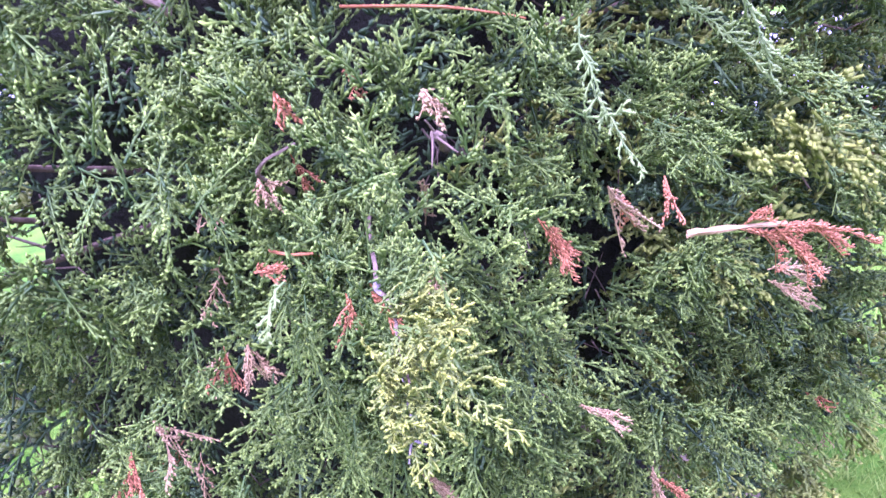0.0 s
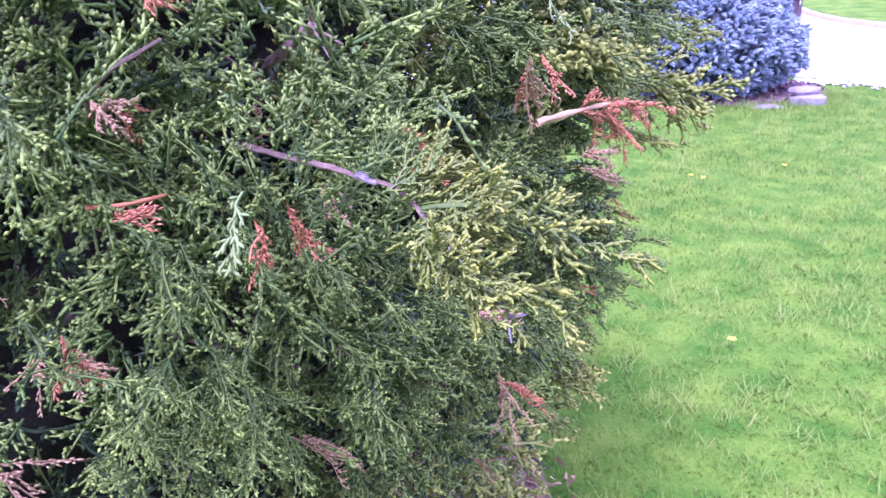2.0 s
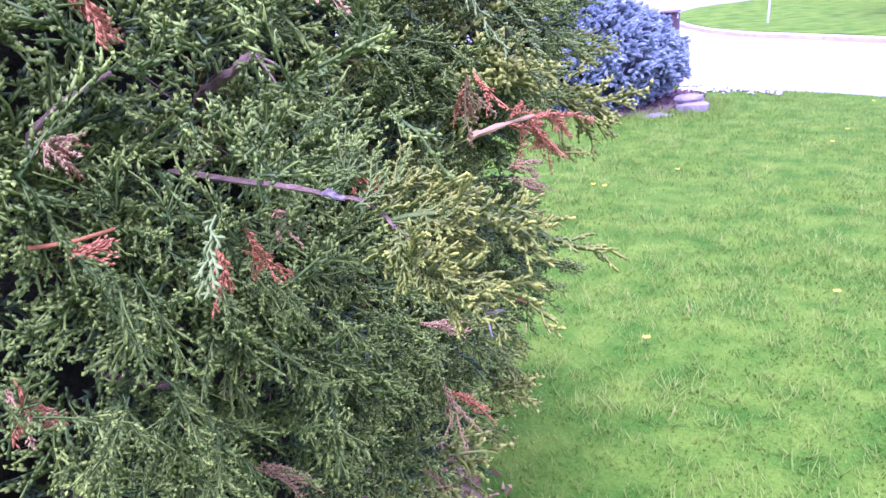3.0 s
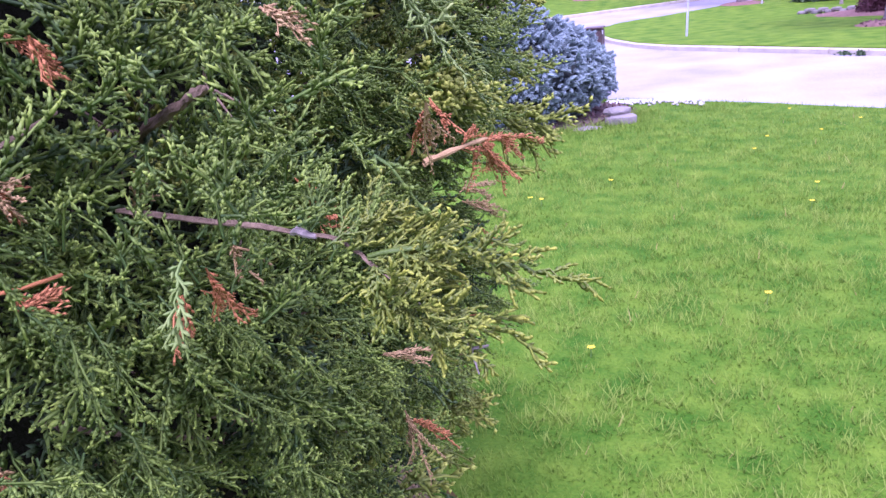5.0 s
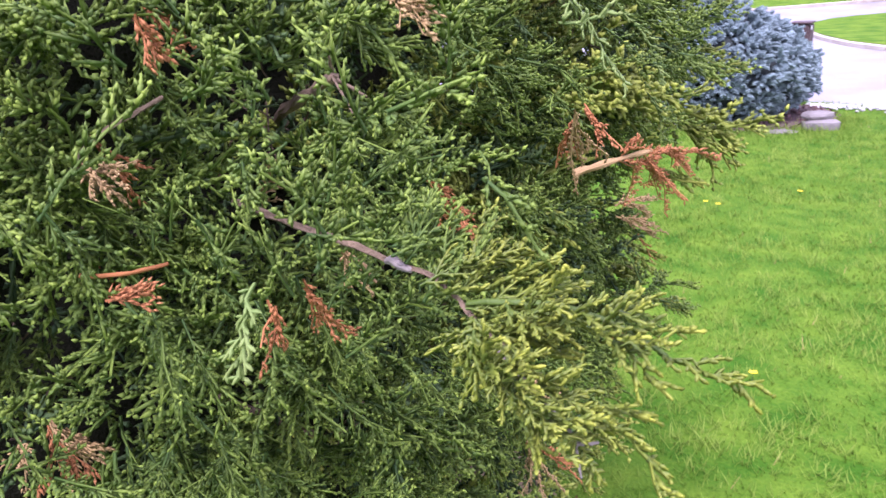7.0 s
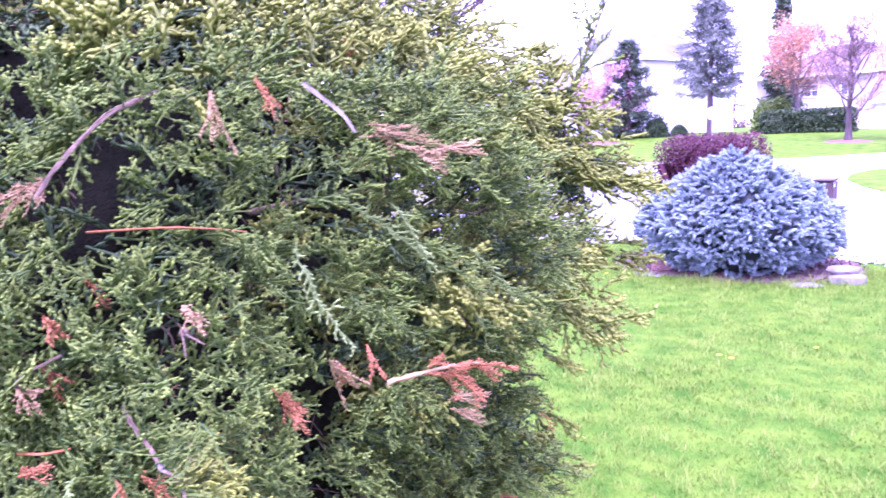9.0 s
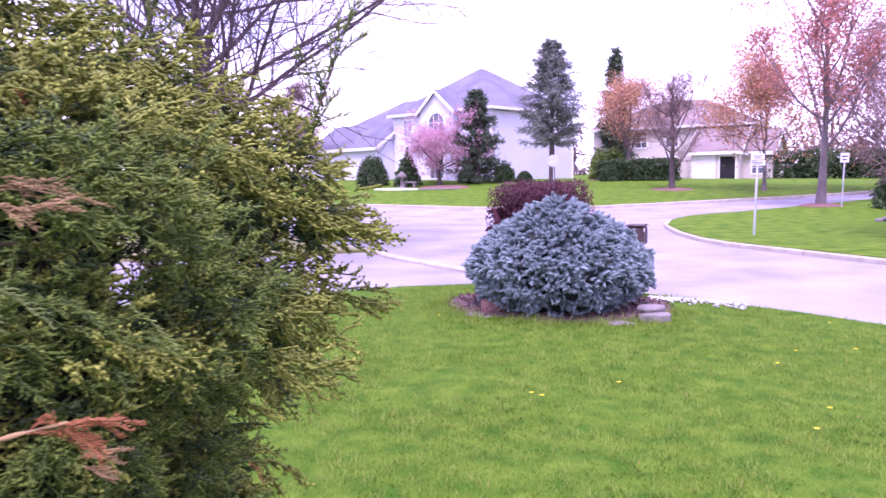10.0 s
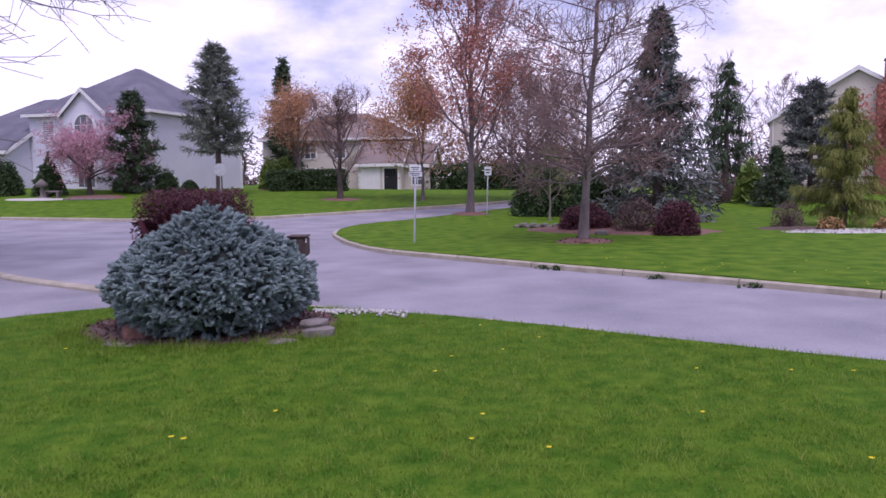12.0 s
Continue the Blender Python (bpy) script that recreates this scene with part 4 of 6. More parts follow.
# pale drooping shoots
for k, (a, b, w) in enumerate([((-0.765, -0.178, 1.675), (-0.723, -0.200, 1.580), 0.010), ((-0.745, -0.187, 1.612), (-0.719, -0.178, 1.624), 0.008), ((-0.795, -0.385, 1.525), (-0.797, -0.405, 1.488), 0.009),
                               ((-0.74, -0.07, 1.70), (-0.695, -0.036, 1.645), 0.012), ((-0.87, -0.02, 1.70), (-0.79, 0.10, 1.63), 0.012)]):
    shoot("spray", a, b, M_JUNP, w, 0.3 * k, 0.1, seed=140 + k, label="pale whitish-green drooping shoot", gap=0.005, thick=0.0011)
twig("dead_twig", [(-0.865, -0.06, 1.83), (-0.832, -0.035, 1.796), (-0.82, -0.03, 1.775)], 0.003, 0.0018, M_BARKG, "pale grey bare twig end")
# full fronds close by
CLUSTERS = [((-0.905, -0.47, 1.585), (0.15, -0.05, 0.75), 7, 0.10), ((-0.945, -0.44, 1.56), (0.6, -0.1, -0.8), 8, 0.10), ((-0.90, -0.34, 1.60), (0.5, -0.3, 0.5), 6, 0.08),
            ((-0.93, -0.33, 1.46), (0.5, -0.2, -0.6), 8, 0.10), ((-0.95, -0.33, 1.36), (0.45, -0.2, -0.8), 8, 0.10), ((-0.90, -0.22, 1.40), (0.6, -0.2, -0.3), 8, 0.09), ((-0.86, -0.20, 1.50), (0.6, -0.2, 0.3), 7, 0.08), ((-0.80, -0.26, 1.60), (0.5, -0.1, 0.4), 6, 0.07),
            ((-0.87, -0.13, 1.64), (0.6, -0.2, 0.4), 7, 0.08), ((-0.85, -0.285, 1.525), (0.5, -0.2, 0.7), 7, 0.042), ((-0.81, -0.295, 1.535), (0.4, -0.2, 0.9), 7, 0.05), ((-0.90, -0.10, 1.33), (0.7, -0.2, -0.2), 8, 0.09), ((-0.86, 0.02, 1.56), (0.7, 0.0, 0.2), 7, 0.09), ((-0.84, 0.10, 1.64), (0.7, 0.1, 0.2), 7, 0.10), ((-0.82, 0.20, 1.56), (0.6, 0.5, -0.2), 7, 0.10),
            ((-0.885, -0.310, 1.490), (0.2, -0.15, 0.9), 5, 0.048), ((-0.850, -0.315, 1.545), (0.3, -0.1, -0.75), 4, 0.042), ((-0.80, -0.335, 1.492), (0.25, -0.1, 0.9), 4, 0.04), ((-0.93, -0.300, 1.492), (0.2, -0.2, 0.9), 6, 0.055), ((-0.77, -0.335, 1.548), (0.6, 0.0, 0.4), 5, 0.045), ((-0.82, -0.31, 1.56), (0.6, -0.1, 0.3), 6, 0.05),
            ((-0.97, -0.30, 1.80), (0.6, -0.4, 0.2), 8, 0.09), ((-0.96, -0.20, 1.84), (0.6, -0.3, 0.4), 8, 0.09), ((-0.98, -0.36, 1.72), (0.6, -0.4, 0.0), 7, 0.09), ((-0.93, -0.14, 1.76), (0.7, -0.3, 0.1), 7, 0.08), ((-0.90, 0.0, 1.72), (0.7, -0.1, 0.3), 7, 0.09),
            ((-0.99, -0.42, 1.36), (0.6, -0.3, 0.2), 7, 0.09), ((-1.0, -0.36, 1.28), (0.6, -0.3, 0.0), 8, 0.09), ((-0.96, -0.29, 1.27), (0.6, -0.3, 0.3), 8, 0.09), ((-1.0, -0.48, 1.31), (0.6, -0.3, 0.3), 7, 0.09), ((-0.94, -0.22, 1.27), (0.7, -0.2, 0.1), 7, 0.09), ((-0.97, -0.40, 1.45), (0.6, -0.3, 0.3), 7, 0.08), ((-0.95, -0.10, 1.20), (0.7, -0.1, 0.0), 7, 0.09)]
for k, (p, d, n, ln) in enumerate(CLUSTERS):
    ln = ln * 0.72 if ln > 0.065 else ln
    rk = np.random.default_rng(700 + k)
    for j in range(n):
        b = np.array(p) + rk.normal(0, 0.022, 3)
        e = b + unit(unit(d) + rk.normal(0, 0.45, 3)) * ln * rk.uniform(0.6, 1.05)
        shoot("spray", b, e, M_JUN, rk.uniform(0.014, 0.021) * (1 if ln > 0.055 else 0.75), rk.uniform(-1.2, 1.2), 0.15, False, seed=900 + 20 * k + j, thick=0.0012, gap=0.0056)
# scattered dry bits through the bush
for k in range(30):
    az, z = rng.uniform(*NEAR_AZ), rng.uniform(0.8, 1.95)
    p, d = spray_pose(az, z, rng.uniform(0.06, 0.13), rng)
    shoot("dead_spray", p, p + d * rng.uniform(0.035, 0.08), M_DEAD if rng.random() < 0.3 else M_TAN, rng.uniform(0.010, 0.022), rng.uniform(-1, 1), 0.2, seed=200 + k, label="dry brown dead sprig", thick=0.0009, bare=0.1)
# leaders rising above the bush
for k, (x, y, z, dx, dy, dz, ln) in enumerate([(-1.45, 0.75, 1.95, 0.30, 0.10, 0.60, 0.42), (-1.75, 0.35, 2.05, 0.2, 0.1, 0.6, 0.40), (-1.5, 0.2, 2.0, 0.25, -0.1, 0.55, 0.34), (-1.10, 1.0, 1.80, 0.35, 0.0, 0.75, 0.40), (-1.9, -0.2, 2.1, 0.1, -0.3, 0.6, 0.36)]):
    d = unit((dx, dy, dz))
    for j in range(14):
        b = np.array((x, y, z)) + d * ln * (j / 15.0)
        e = b + unit(d + rng.normal(0, 0.42 if j < 12 else 0.05, 3)) * rng.uniform(0.09, 0.16)
        shoot("spray", b, e, M_JUN, 0.026, rng.uniform(-1, 1), 0.1, False, seed=300 + k * 20 + j, thick=0.0024, gap=0.011)
    twig("limb", [np.array((x, y, z)) - d * 0.2, np.array((x, y, z)) + d * ln * 0.8], 0.006, 0.002, M_BARKJ)


# ---- dwarf blue spruce by the street ----
def spruce_shoot(rng, ln=0.085, count=34):
    s = Soup()
    tube(s, [(0, 0, 0), (ln * 0.45, 0, 0), (ln * 0.85, 0, 0), (ln * 1.06, 0, 0)], [0.009, 0.014, 0.014, 0.006], 4, 0.0, 0.5)
    for k in range(count):
        u = rng.uniform(0.05, 1.0)
        a = rng.uniform(0, 2 * math.pi)
        d = unit((0.35 + 1.1 * u, math.cos(a), math.sin(a)))
        b = np.array((u * ln * 0.95, 0, 0))
        side = unit(np.cross(d, (rng.normal(), rng.normal(), rng.normal()))) * 0.0075
        s.add([b - side, b + side, b + d * rng.uniform(0.024, 0.032)], [(0, 1, 2)], [0.0, 0.0, 0.15 + 0.85 * u])
    return s.arrays()


spruce = thing("dwarf_spruce", (-2.76, 8.95, 0), "low mounded blue-grey dwarf spruce in a mulch bed", "shrub")
SR, SH = 1.17, 1.50
rs = np.random.default_rng(3)


def mound(az, h):
    """Radius of the mound at a height from 0 to 1: broad and low, with a blunt peak."""
    prof = np.interp(h, [0, 0.06, 0.18, 0.32, 0.46, 0.6, 0.75, 0.87, 0.95, 1.0], [0.68, 0.82, 0.96, 1.04, 1.02, 0.87, 0.62, 0.40, 0.22, 0.05])
    return SR * prof * (1 + 0.05 * noise.noise((2 * math.cos(az), 2 * math.sin(az), 3 * h)) + 0.13 * noise.noise((7 * math.cos(az), 7 * math.sin(az), 8 * h)))


# solid shell, dark so that its colour gives the shade between shoots
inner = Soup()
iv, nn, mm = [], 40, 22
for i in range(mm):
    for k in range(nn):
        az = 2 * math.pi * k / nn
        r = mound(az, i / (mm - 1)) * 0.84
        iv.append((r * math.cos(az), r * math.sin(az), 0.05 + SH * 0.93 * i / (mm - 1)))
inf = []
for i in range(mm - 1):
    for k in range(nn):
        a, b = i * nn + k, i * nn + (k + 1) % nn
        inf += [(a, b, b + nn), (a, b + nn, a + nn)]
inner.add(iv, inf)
put("inner_mass", inner.mesh("inner_mass", M_BLUEIN, True), spruce, "dark solid shell standing for the shade between shoots")
trunk = Soup()
tube(trunk, [(0, 0, -0.1), (0, 0, 0.5)], [0.09, 0.07], 8)
put("trunk", trunk.mesh("trunk", M_BARKD, True), spruce)
kinds = [spruce_shoot(rs) for _ in range(5)]
needles = Soup()
shoot_meshes = [mesh_from("shoot", k[0], k[1], M_BLUE, k[2]) for k in kinds]
n_single = 0
for k in range(1250):
    h = rs.uniform(0.0, 1.0) ** 0.9
    az = rs.uniform(-math.pi, math.pi)
    if math.sin(az) > 0.45 and rs.random() < 0.8:
        continue
    r = mound(az, h)
    if rs.random() > r / SR + 0.12:
        continue
    out = np.array((math.cos(az), math.sin(az), 0.0))
    tang = np.array((-math.sin(az), math.cos(az), 0.0))
    rise = 0.10 + 0.9 * max(0.0, h - 0.45) + 1.5 * max(0.0, h - 0.88)
    tip_p = np.array((r * math.cos(az), r * math.sin(az), 0.06 + SH * 0.95 * h))
    tang = unit(tang + np.array((0, 0, rs.normal(0, 0.8))))
    out = unit(out + np.array((0, 0, rise)))
    for j in range(5):
        fan = (j - 2) * 0.40 + rs.normal(0, 0.15)
        d = unit(out * math.cos(fan) + tang * math.sin(fan) + rs.normal(0, 0.16, 3))
        p = tip_p - out * (0.15 - 0.02 * abs(j - 2)) + tang * (j - 2) * 0.022 + rs.normal(0, 0.008, 3)
        m, at = place_matrix(p, d, rs.uniform(0, 6), rs.uniform(1.35, 1.9) * (1.0 - 0.10 * abs(j - 2)))
        if j != 2 and rs.random() < 0.12:
            continue
        i = int(rs.integers(len(kinds)))
        if n_single < 300 and j == 2 and math.sin(az) < 0.2 and h > 0.15:
            n_single += 1
            put("shoot", shoot_meshes[i], spruce).matrix_basis = as_matrix(m, at)
        else:
            needles.add(*moved(kinds[i], m, at))
tagged(put("needles", needles.mesh("needles", M_BLUE), spruce, "stubby blue-grey needled shoots"), kind="stuff")


# ---- trees and shrubs ----
def grow(rng, height, spread, limbs, subs, twigs, clear=0.25, up=0.55, radius=0.16, lean=(0, 0), leader=True, limb_len=0.5, thin=0.004, limb_thick=0.42, rise=(18, 45), low=1.0):
    """A branching skeleton: trunk, limbs, sub-limbs and twigs. Returns the tubes of each order and the twig points."""
    wood, fine, pts, limb_list = Soup(), Soup(), [], []
    n = 9
    u = np.linspace(0, 1, n)
    trunk = np.stack([lean[0] * u + rng.normal(0, 0.012 * height, n) * u, lean[1] * u + rng.normal(0, 0.012 * height, n) * u, u * height * (1.0 if leader else 0.62)], 1)
    rad = radius * (1 - u * (0.93 if leader else 0.6)) * (1 + 0.45 * np.exp(-u * 18))
    tube(wood, np.vstack([[trunk[0] - (0, 0, 0.25)], trunk]), np.concatenate([[radius * 1.6], rad]), 9)

    def branch(p, d, ln, r, order):
        m = (7, 5, 3)[min(order, 2)]
        q, out = p.copy(), [p.copy()]
        dd = d.copy()
        for k in range(m - 1):
            dd = unit(dd + rng.normal(0, 0.13 + 0.05 * order, 3) + np.array((0, 0, up * 0.16)))
            q = q + dd * ln / (m - 1)
            out.append(q)
        out = np.array(out)
        soup = fine
        if order == 0:
            soup = Soup()
            limb_list.append(soup)
        tube(soup, out, np.linspace(r, max(thin, r * 0.28), m), 5 if order == 0 else 3, cap=False)
        if order == 2:
            pts.append(out[1:])
            return
        count = (subs, twigs)[order]
        for j in range(count):
            w = rng.uniform(0.18, 1.0)
            b = np.array([np.interp(w, np.linspace(0, 1, m), out[:, c]) for c in range(3)])
            i = min(m - 2, int(w * (m - 1)))
            ax = unit(out[i + 1] - out[i])
            side = unit(np.cross(ax, rng.normal(0, 1, 3)))
            ang = radians(rng.uniform(28, 62))
            nd = unit(ax * math.cos(ang) + side * math.sin(ang) + np.array((0, 0, 0.12)))
            branch(b, nd, ln * rng.uniform(0.32, 0.6) * (1.15 - 0.5 * w), max(thin * 1.2, r * 0.45 * (1.1 - 0.6 * w)), order + 1)

    for k in range(limbs):
        w = clear + (1 - clear) * ((k + rng.uniform(0, 0.9)) / limbs) ** low
        b = np.array([np.interp(w, u, trunk[:, c]) for c in range(3)])
        az = k * 2.4 + rng.uniform(-0.4, 0.4)
        el = radians(rng.uniform(*rise) + 25 * up * w)
        d = np.array((math.cos(az) * math.cos(el), math.sin(az) * math.cos(el), math.sin(el)))
        shape = math.sin(math.pi * min(0.97, 0.30 + 0.68 * (w - clear) / (1 - clear))) ** 0.7
        branch(b, d, spread * limb_len * 2 * shape * rng.uniform(0.75, 1.15), radius * limb_thick * (1.1 - 0.75 * w), 0)
    return wood, fine, np.concatenate(pts) if pts else np.zeros((1, 3)), limb_list


def flecks(rng, pts, count, size, spread=0.05, slim=0.55):
    """Small folded leaf or petal shapes scattered about points."""
    s = Soup()
    c = pts[rng.integers(len(pts), size=count)] + rng.normal(0, spread, (count, 3))
    a = rng.normal(0, 1, (count, 3))
    a /= np.linalg.norm(a, axis=1)[:, None]
    b = np.cross(a, rng.normal(0, 1, (count, 3)))
    b /= np.maximum(1e-6, np.linalg.norm(b, axis=1))[:, None]
    k = size * rng.uniform(0.6, 1.4, (count, 1))
    k = k * 1.18
    v = np.stack([c - a * k * 0.9 + b * k * slim, c - a * k * 0.9 - b * k * slim, c + a * k], 1).reshape(-1, 3)
    s.add(v, np.arange(count * 3).reshape(-1, 3))
    return s


def broadleaf(name, at, seed, label, category, height, spread, limbs=14, subs=8, twigs=7, bark=M_BARK, buds=None, bud_count=0, bud_size=0.05, bud_spread=0.06, bud_slim=0.55, twig_mat=None, sink=0.0, **kw):
    r = np.random.default_rng(seed)
    t = thing(name, (at[0], at[1], gz(at[0], at[1]) - sink), label, category)
    wood, fine, pts, limb_list = grow(r, height, spread, limbs, subs, twigs, **kw)
    put("trunk", wood.mesh("trunk", bark, True), t)
    for q in limb_list:
        put("limb", q.mesh("limb", bark, True), t)
    tagged(put("twig_mass", fine.mesh("twig_mass", twig_mat or M_TWIG), t, "fine bare twigs"), kind="stuff")
    if buds:
        tagged(put("crown", flecks(r, pts, bud_count, bud_size, bud_spread, bud_slim).mesh("crown", buds), t), kind="stuff")
    return t


def conifer(name, at, seed, label, height, width, mat_n, whorls=26, per=8, blades=34, droop=0.25, clear=0.04, blade=0.20, bark=M_BARKD, hang=0.35, power=0.85, sink=0.0, ragged=0.25, slim=0.15):
    r = np.random.default_rng(seed)
    t = thing(name, (at[0], at[1], gz(at[0], at[1]) - sink), label, "tree")
    s, nd, ws = Soup(), Soup(), Soup()
    tube(s, [(0, 0, -0.3), (0, 0, height * 0.5), (0, 0, height)], [0.02 * height + 0.04, 0.012 * height + 0.02, 0.01], 7)
    for w in range(whorls):
        u0 = clear + (1 - clear) * (w + r.uniform(0, 0.7)) / whorls
        for k in range(per):
            if r.random() < ragged * 0.5:
                continue
            az = k * 2 * math.pi / per + r.uniform(-0.5, 0.5) + w
            u = min(0.985, max(clear, u0 + r.uniform(-1.2, 1.2) / whorls))
            reach = width / 2 * (1 - u) ** power * (1 if u > clear + 0.05 else 0.8) + 0.06
            ln = reach * r.uniform(1 - ragged, 1.1)
            d = np.array((math.cos(az), math.sin(az), 0.0))
            n = 5
            q = np.linspace(0, 1, n)
            line = np.array((0, 0, u * height)) + d * ln * q[:, None] + np.stack([0 * q, 0 * q, ln * (0.25 * (1 - u) * 0 - droop * q + 0.35 * droop * q ** 3 + 0.35 * u * q)], 1)
            tube(ws, line, np.linspace(0.012 + 0.002 * height * (1 - u), 0.004, n), 3, cap=False)
            c = max(7, int(1.9 * blades * (0.35 + 0.65 * ln / (width / 2))))
            qq = r.uniform(0.12, 1.0, c) ** 0.8
            b = np.stack([np.interp(qq, q, line[:, j]) for j in range(3)], 1) + r.normal(0, 0.25 * blade, (c, 3))
            side = np.array((-d[1], d[0], 0))
            sg = r.choice((-1, 1), c)[:, None]
            dd = d * r.uniform(0.3, 1.0, (c, 1)) + side * sg * r.uniform(0.2, 0.9, (c, 1)) + np.array((0, 0, 1)) * (r.normal(-hang, 0.6, (c, 1)))
            dd /= np.linalg.norm(dd, axis=1)[:, None]
            wv = np.cross(dd, r.normal(0, 1, (c, 3)))
            wv /= np.linalg.norm(wv, axis=1)[:, None]
            bl = blade * r.uniform(0.55, 1.35, (c, 1))
            v = np.stack([b - wv * bl * slim, b + wv * bl * slim, b + dd * bl + wv * bl * slim * 0.4, b + dd * bl - wv * bl * slim * 0.4], 1).reshape(-1, 3)
            o = np.arange(c)[:, None] * 4
            nd.add(v, np.concatenate([o + [[0, 1, 2]], o + [[0, 2, 3]]]))
    put("trunk", s.mesh("trunk", bark, True), t)
    tagged(put("branch_mass", ws.mesh("branch_mass", bark), t), kind="stuff")
    tagged(put("crown", nd.mesh("crown", mat_n), t, "needled boughs"), kind="stuff")
    return t


def shrub(name, at, seed, label, size, material, leaves=3500, leaf=0.035, box=0.0, category="shrub", twigs=60, twig_mat=M_BARKD, cone=False, core=True, rz=0.0):
    """Leaves through the outer shell of an uneven body, over a fan of stems and a dark leafy inside."""
    r = np.random.default_rng(seed)
    t = thing(name, (at[0], at[1], gz(at[0], at[1])), label, category)
    t.rotation_euler = (0, 0, radians(rz))
    lx, ly, lz = size[0] / 2, size[1] / 2, size[2]

    def shape(n, low, high):
        d = r.normal(0, 1, (n, 3))
        d[:, 2] = np.abs(d[:, 2])
        d /= np.linalg.norm(d, axis=1)[:, None]
        if box:
            d = r.uniform(-1, 1, (n, 3))
            d[:, 2] = np.abs(d[:, 2])
            d /= (np.sum(np.abs(d) ** 12, axis=1) ** (1 / 12))[:, None]
        k = r.uniform(low, high, (n, 1)) * (1 + (0.05 if box else 0.12) * np.array([noise.noise(Vector(tuple(x * 2.2 + seed))) for x in d]))[:, None]
        p = d * k
        if cone:
            p[:, :2] *= (1.05 - np.clip(p[:, 2:3], 0, 1)) ** 0.8
        return p * (lx, ly, lz)

    s = Soup()
    for k in range(twigs):
        e = shape(1, 0.75, 1.04)[0]
        tube(s, [(e[0] * 0.15, e[1] * 0.15, -0.05), e * (0.6, 0.6, 0.55), e], [0.014, 0.009, 0.003], 3, cap=False)
    tagged(put("stem_mass", s.mesh("stem_mass", twig_mat), t, "thin woody stems"), kind="stuff")
    if core:
        c = flecks(r, shape(500, 0.3, 0.78), 900, max(0.10, lz * 0.13), 0.04)
        tagged(put("inner_leaves", c.mesh("inner_leaves", material), t), kind="stuff")
    tagged(put("leaves", flecks(r, shape(leaves, 0.82, 1.03), leaves, leaf, leaf * 0.6).mesh("leaves", material), t), kind="stuff")
    return t


def bed(name, at, rx, ry, material, label, height=0.06, seed=0, category="mulch bed", rz=0.0, chips=0, chip_mat=None, chip=0.02):
    """A low uneven mound."""
    r = np.random.default_rng(seed)
    s, n, m = Soup(), 40, 9
    z0 = gz(at[0], at[1])
    v = [(0, 0, height)]
    for i in range(1, m):
        for k in range(n):
            a = 2 * math.pi * k / n
            q = i / (m - 1)
            w = 1 + 0.10 * noise.noise((math.cos(a) * 2 + seed, math.sin(a) * 2, 0))
            x, y = rx * q * w * math.cos(a), ry * q * w * math.sin(a)
            cx, cy = x * math.cos(rz) - y * math.sin(rz), x * math.sin(rz) + y * math.cos(rz)
            v.append((cx, cy, gz(at[0] + cx, at[1] + cy) - z0 + height * (1 - q ** 3) - 0.02 * (i == m - 1) + 0.012 * noise.noise((x * 5, y * 5, seed)) + 0.012))
    f = [(0, 1 + k, 1 + (k + 1) % n) for k in range(n)]
    for i in range(m - 2):
        for k in range(n):
            a, b = 1 + i * n + k, 1 + i * n + (k + 1) % n
            f += [(a, a + n, b + n), (a, b + n, b)]
    s.add(v, f)
    ob = put(name, s.mesh(name, material, True))
    ob.location = (at[0], at[1], z0)
    if chips:
        q = np.sqrt(r.uniform(0, 1, chips)) * 0.97
        a = r.uniform(0, 2 * math.pi, chips)
        x, y = rx * q * np.cos(a), ry * q * np.sin(a)
        p = np.stack([x * math.cos(rz) - y * math.sin(rz), x * math.sin(rz) + y * math.cos(rz), height * (1 - q ** 3) + 0.018], 1)
        tagged(put("chips", flecks(r, p, chips, chip, 0.004).mesh("chips", chip_mat or material), ob), kind="stuff")
    return tagged(ob, label, category, kind="stuff")


def rock(name, at, size, seed, label, category="stone", group="", parent=None, material=None, rz=0.0):
    bm = bmesh.new()
    bmesh.ops.create_icosphere(bm, subdivisions=2, radius=1.0)
    for v in bm.verts:
        c = v.co.copy()
        c = Vector([math.copysign(abs(q) ** 0.6, q) for q in c])
        c *= 1 + 0.18 * noise.noise(c * 1.6 + Vector((seed, 0, 0)))
        v.co = Vector((c.x * size[0] / 2, c.y * size[1] / 2, c.z * size[2] / 2))
    me = bpy.data.meshes.new(name)
    bm.to_mesh(me)
    bm.free()
    me.materials.append(material or M_STONE)
    ob = put(name, me, parent)
    ob.matrix_basis = pose(at[0], at[1], at[2], 0, 0, rz)
    return tagged(ob, label, category, group) if label else ob


bed("soil_patch", (-2.0, 0.28), 1.28, 1.28, M_SOIL, "bare brown soil and dry litter under the juniper", 0.03, 12, "soil", chips=2600, chip_mat=M_TAN, chip=0.018)

# the bed under the blue spruce
bed("mulch_bed", (-2.84, 9.12), 1.60, 1.24, M_MULCH, "dark bark mulch bed round the blue spruce", 0.05, 1, chips=2600, chip_mat=M_CHIP, chip=0.022)
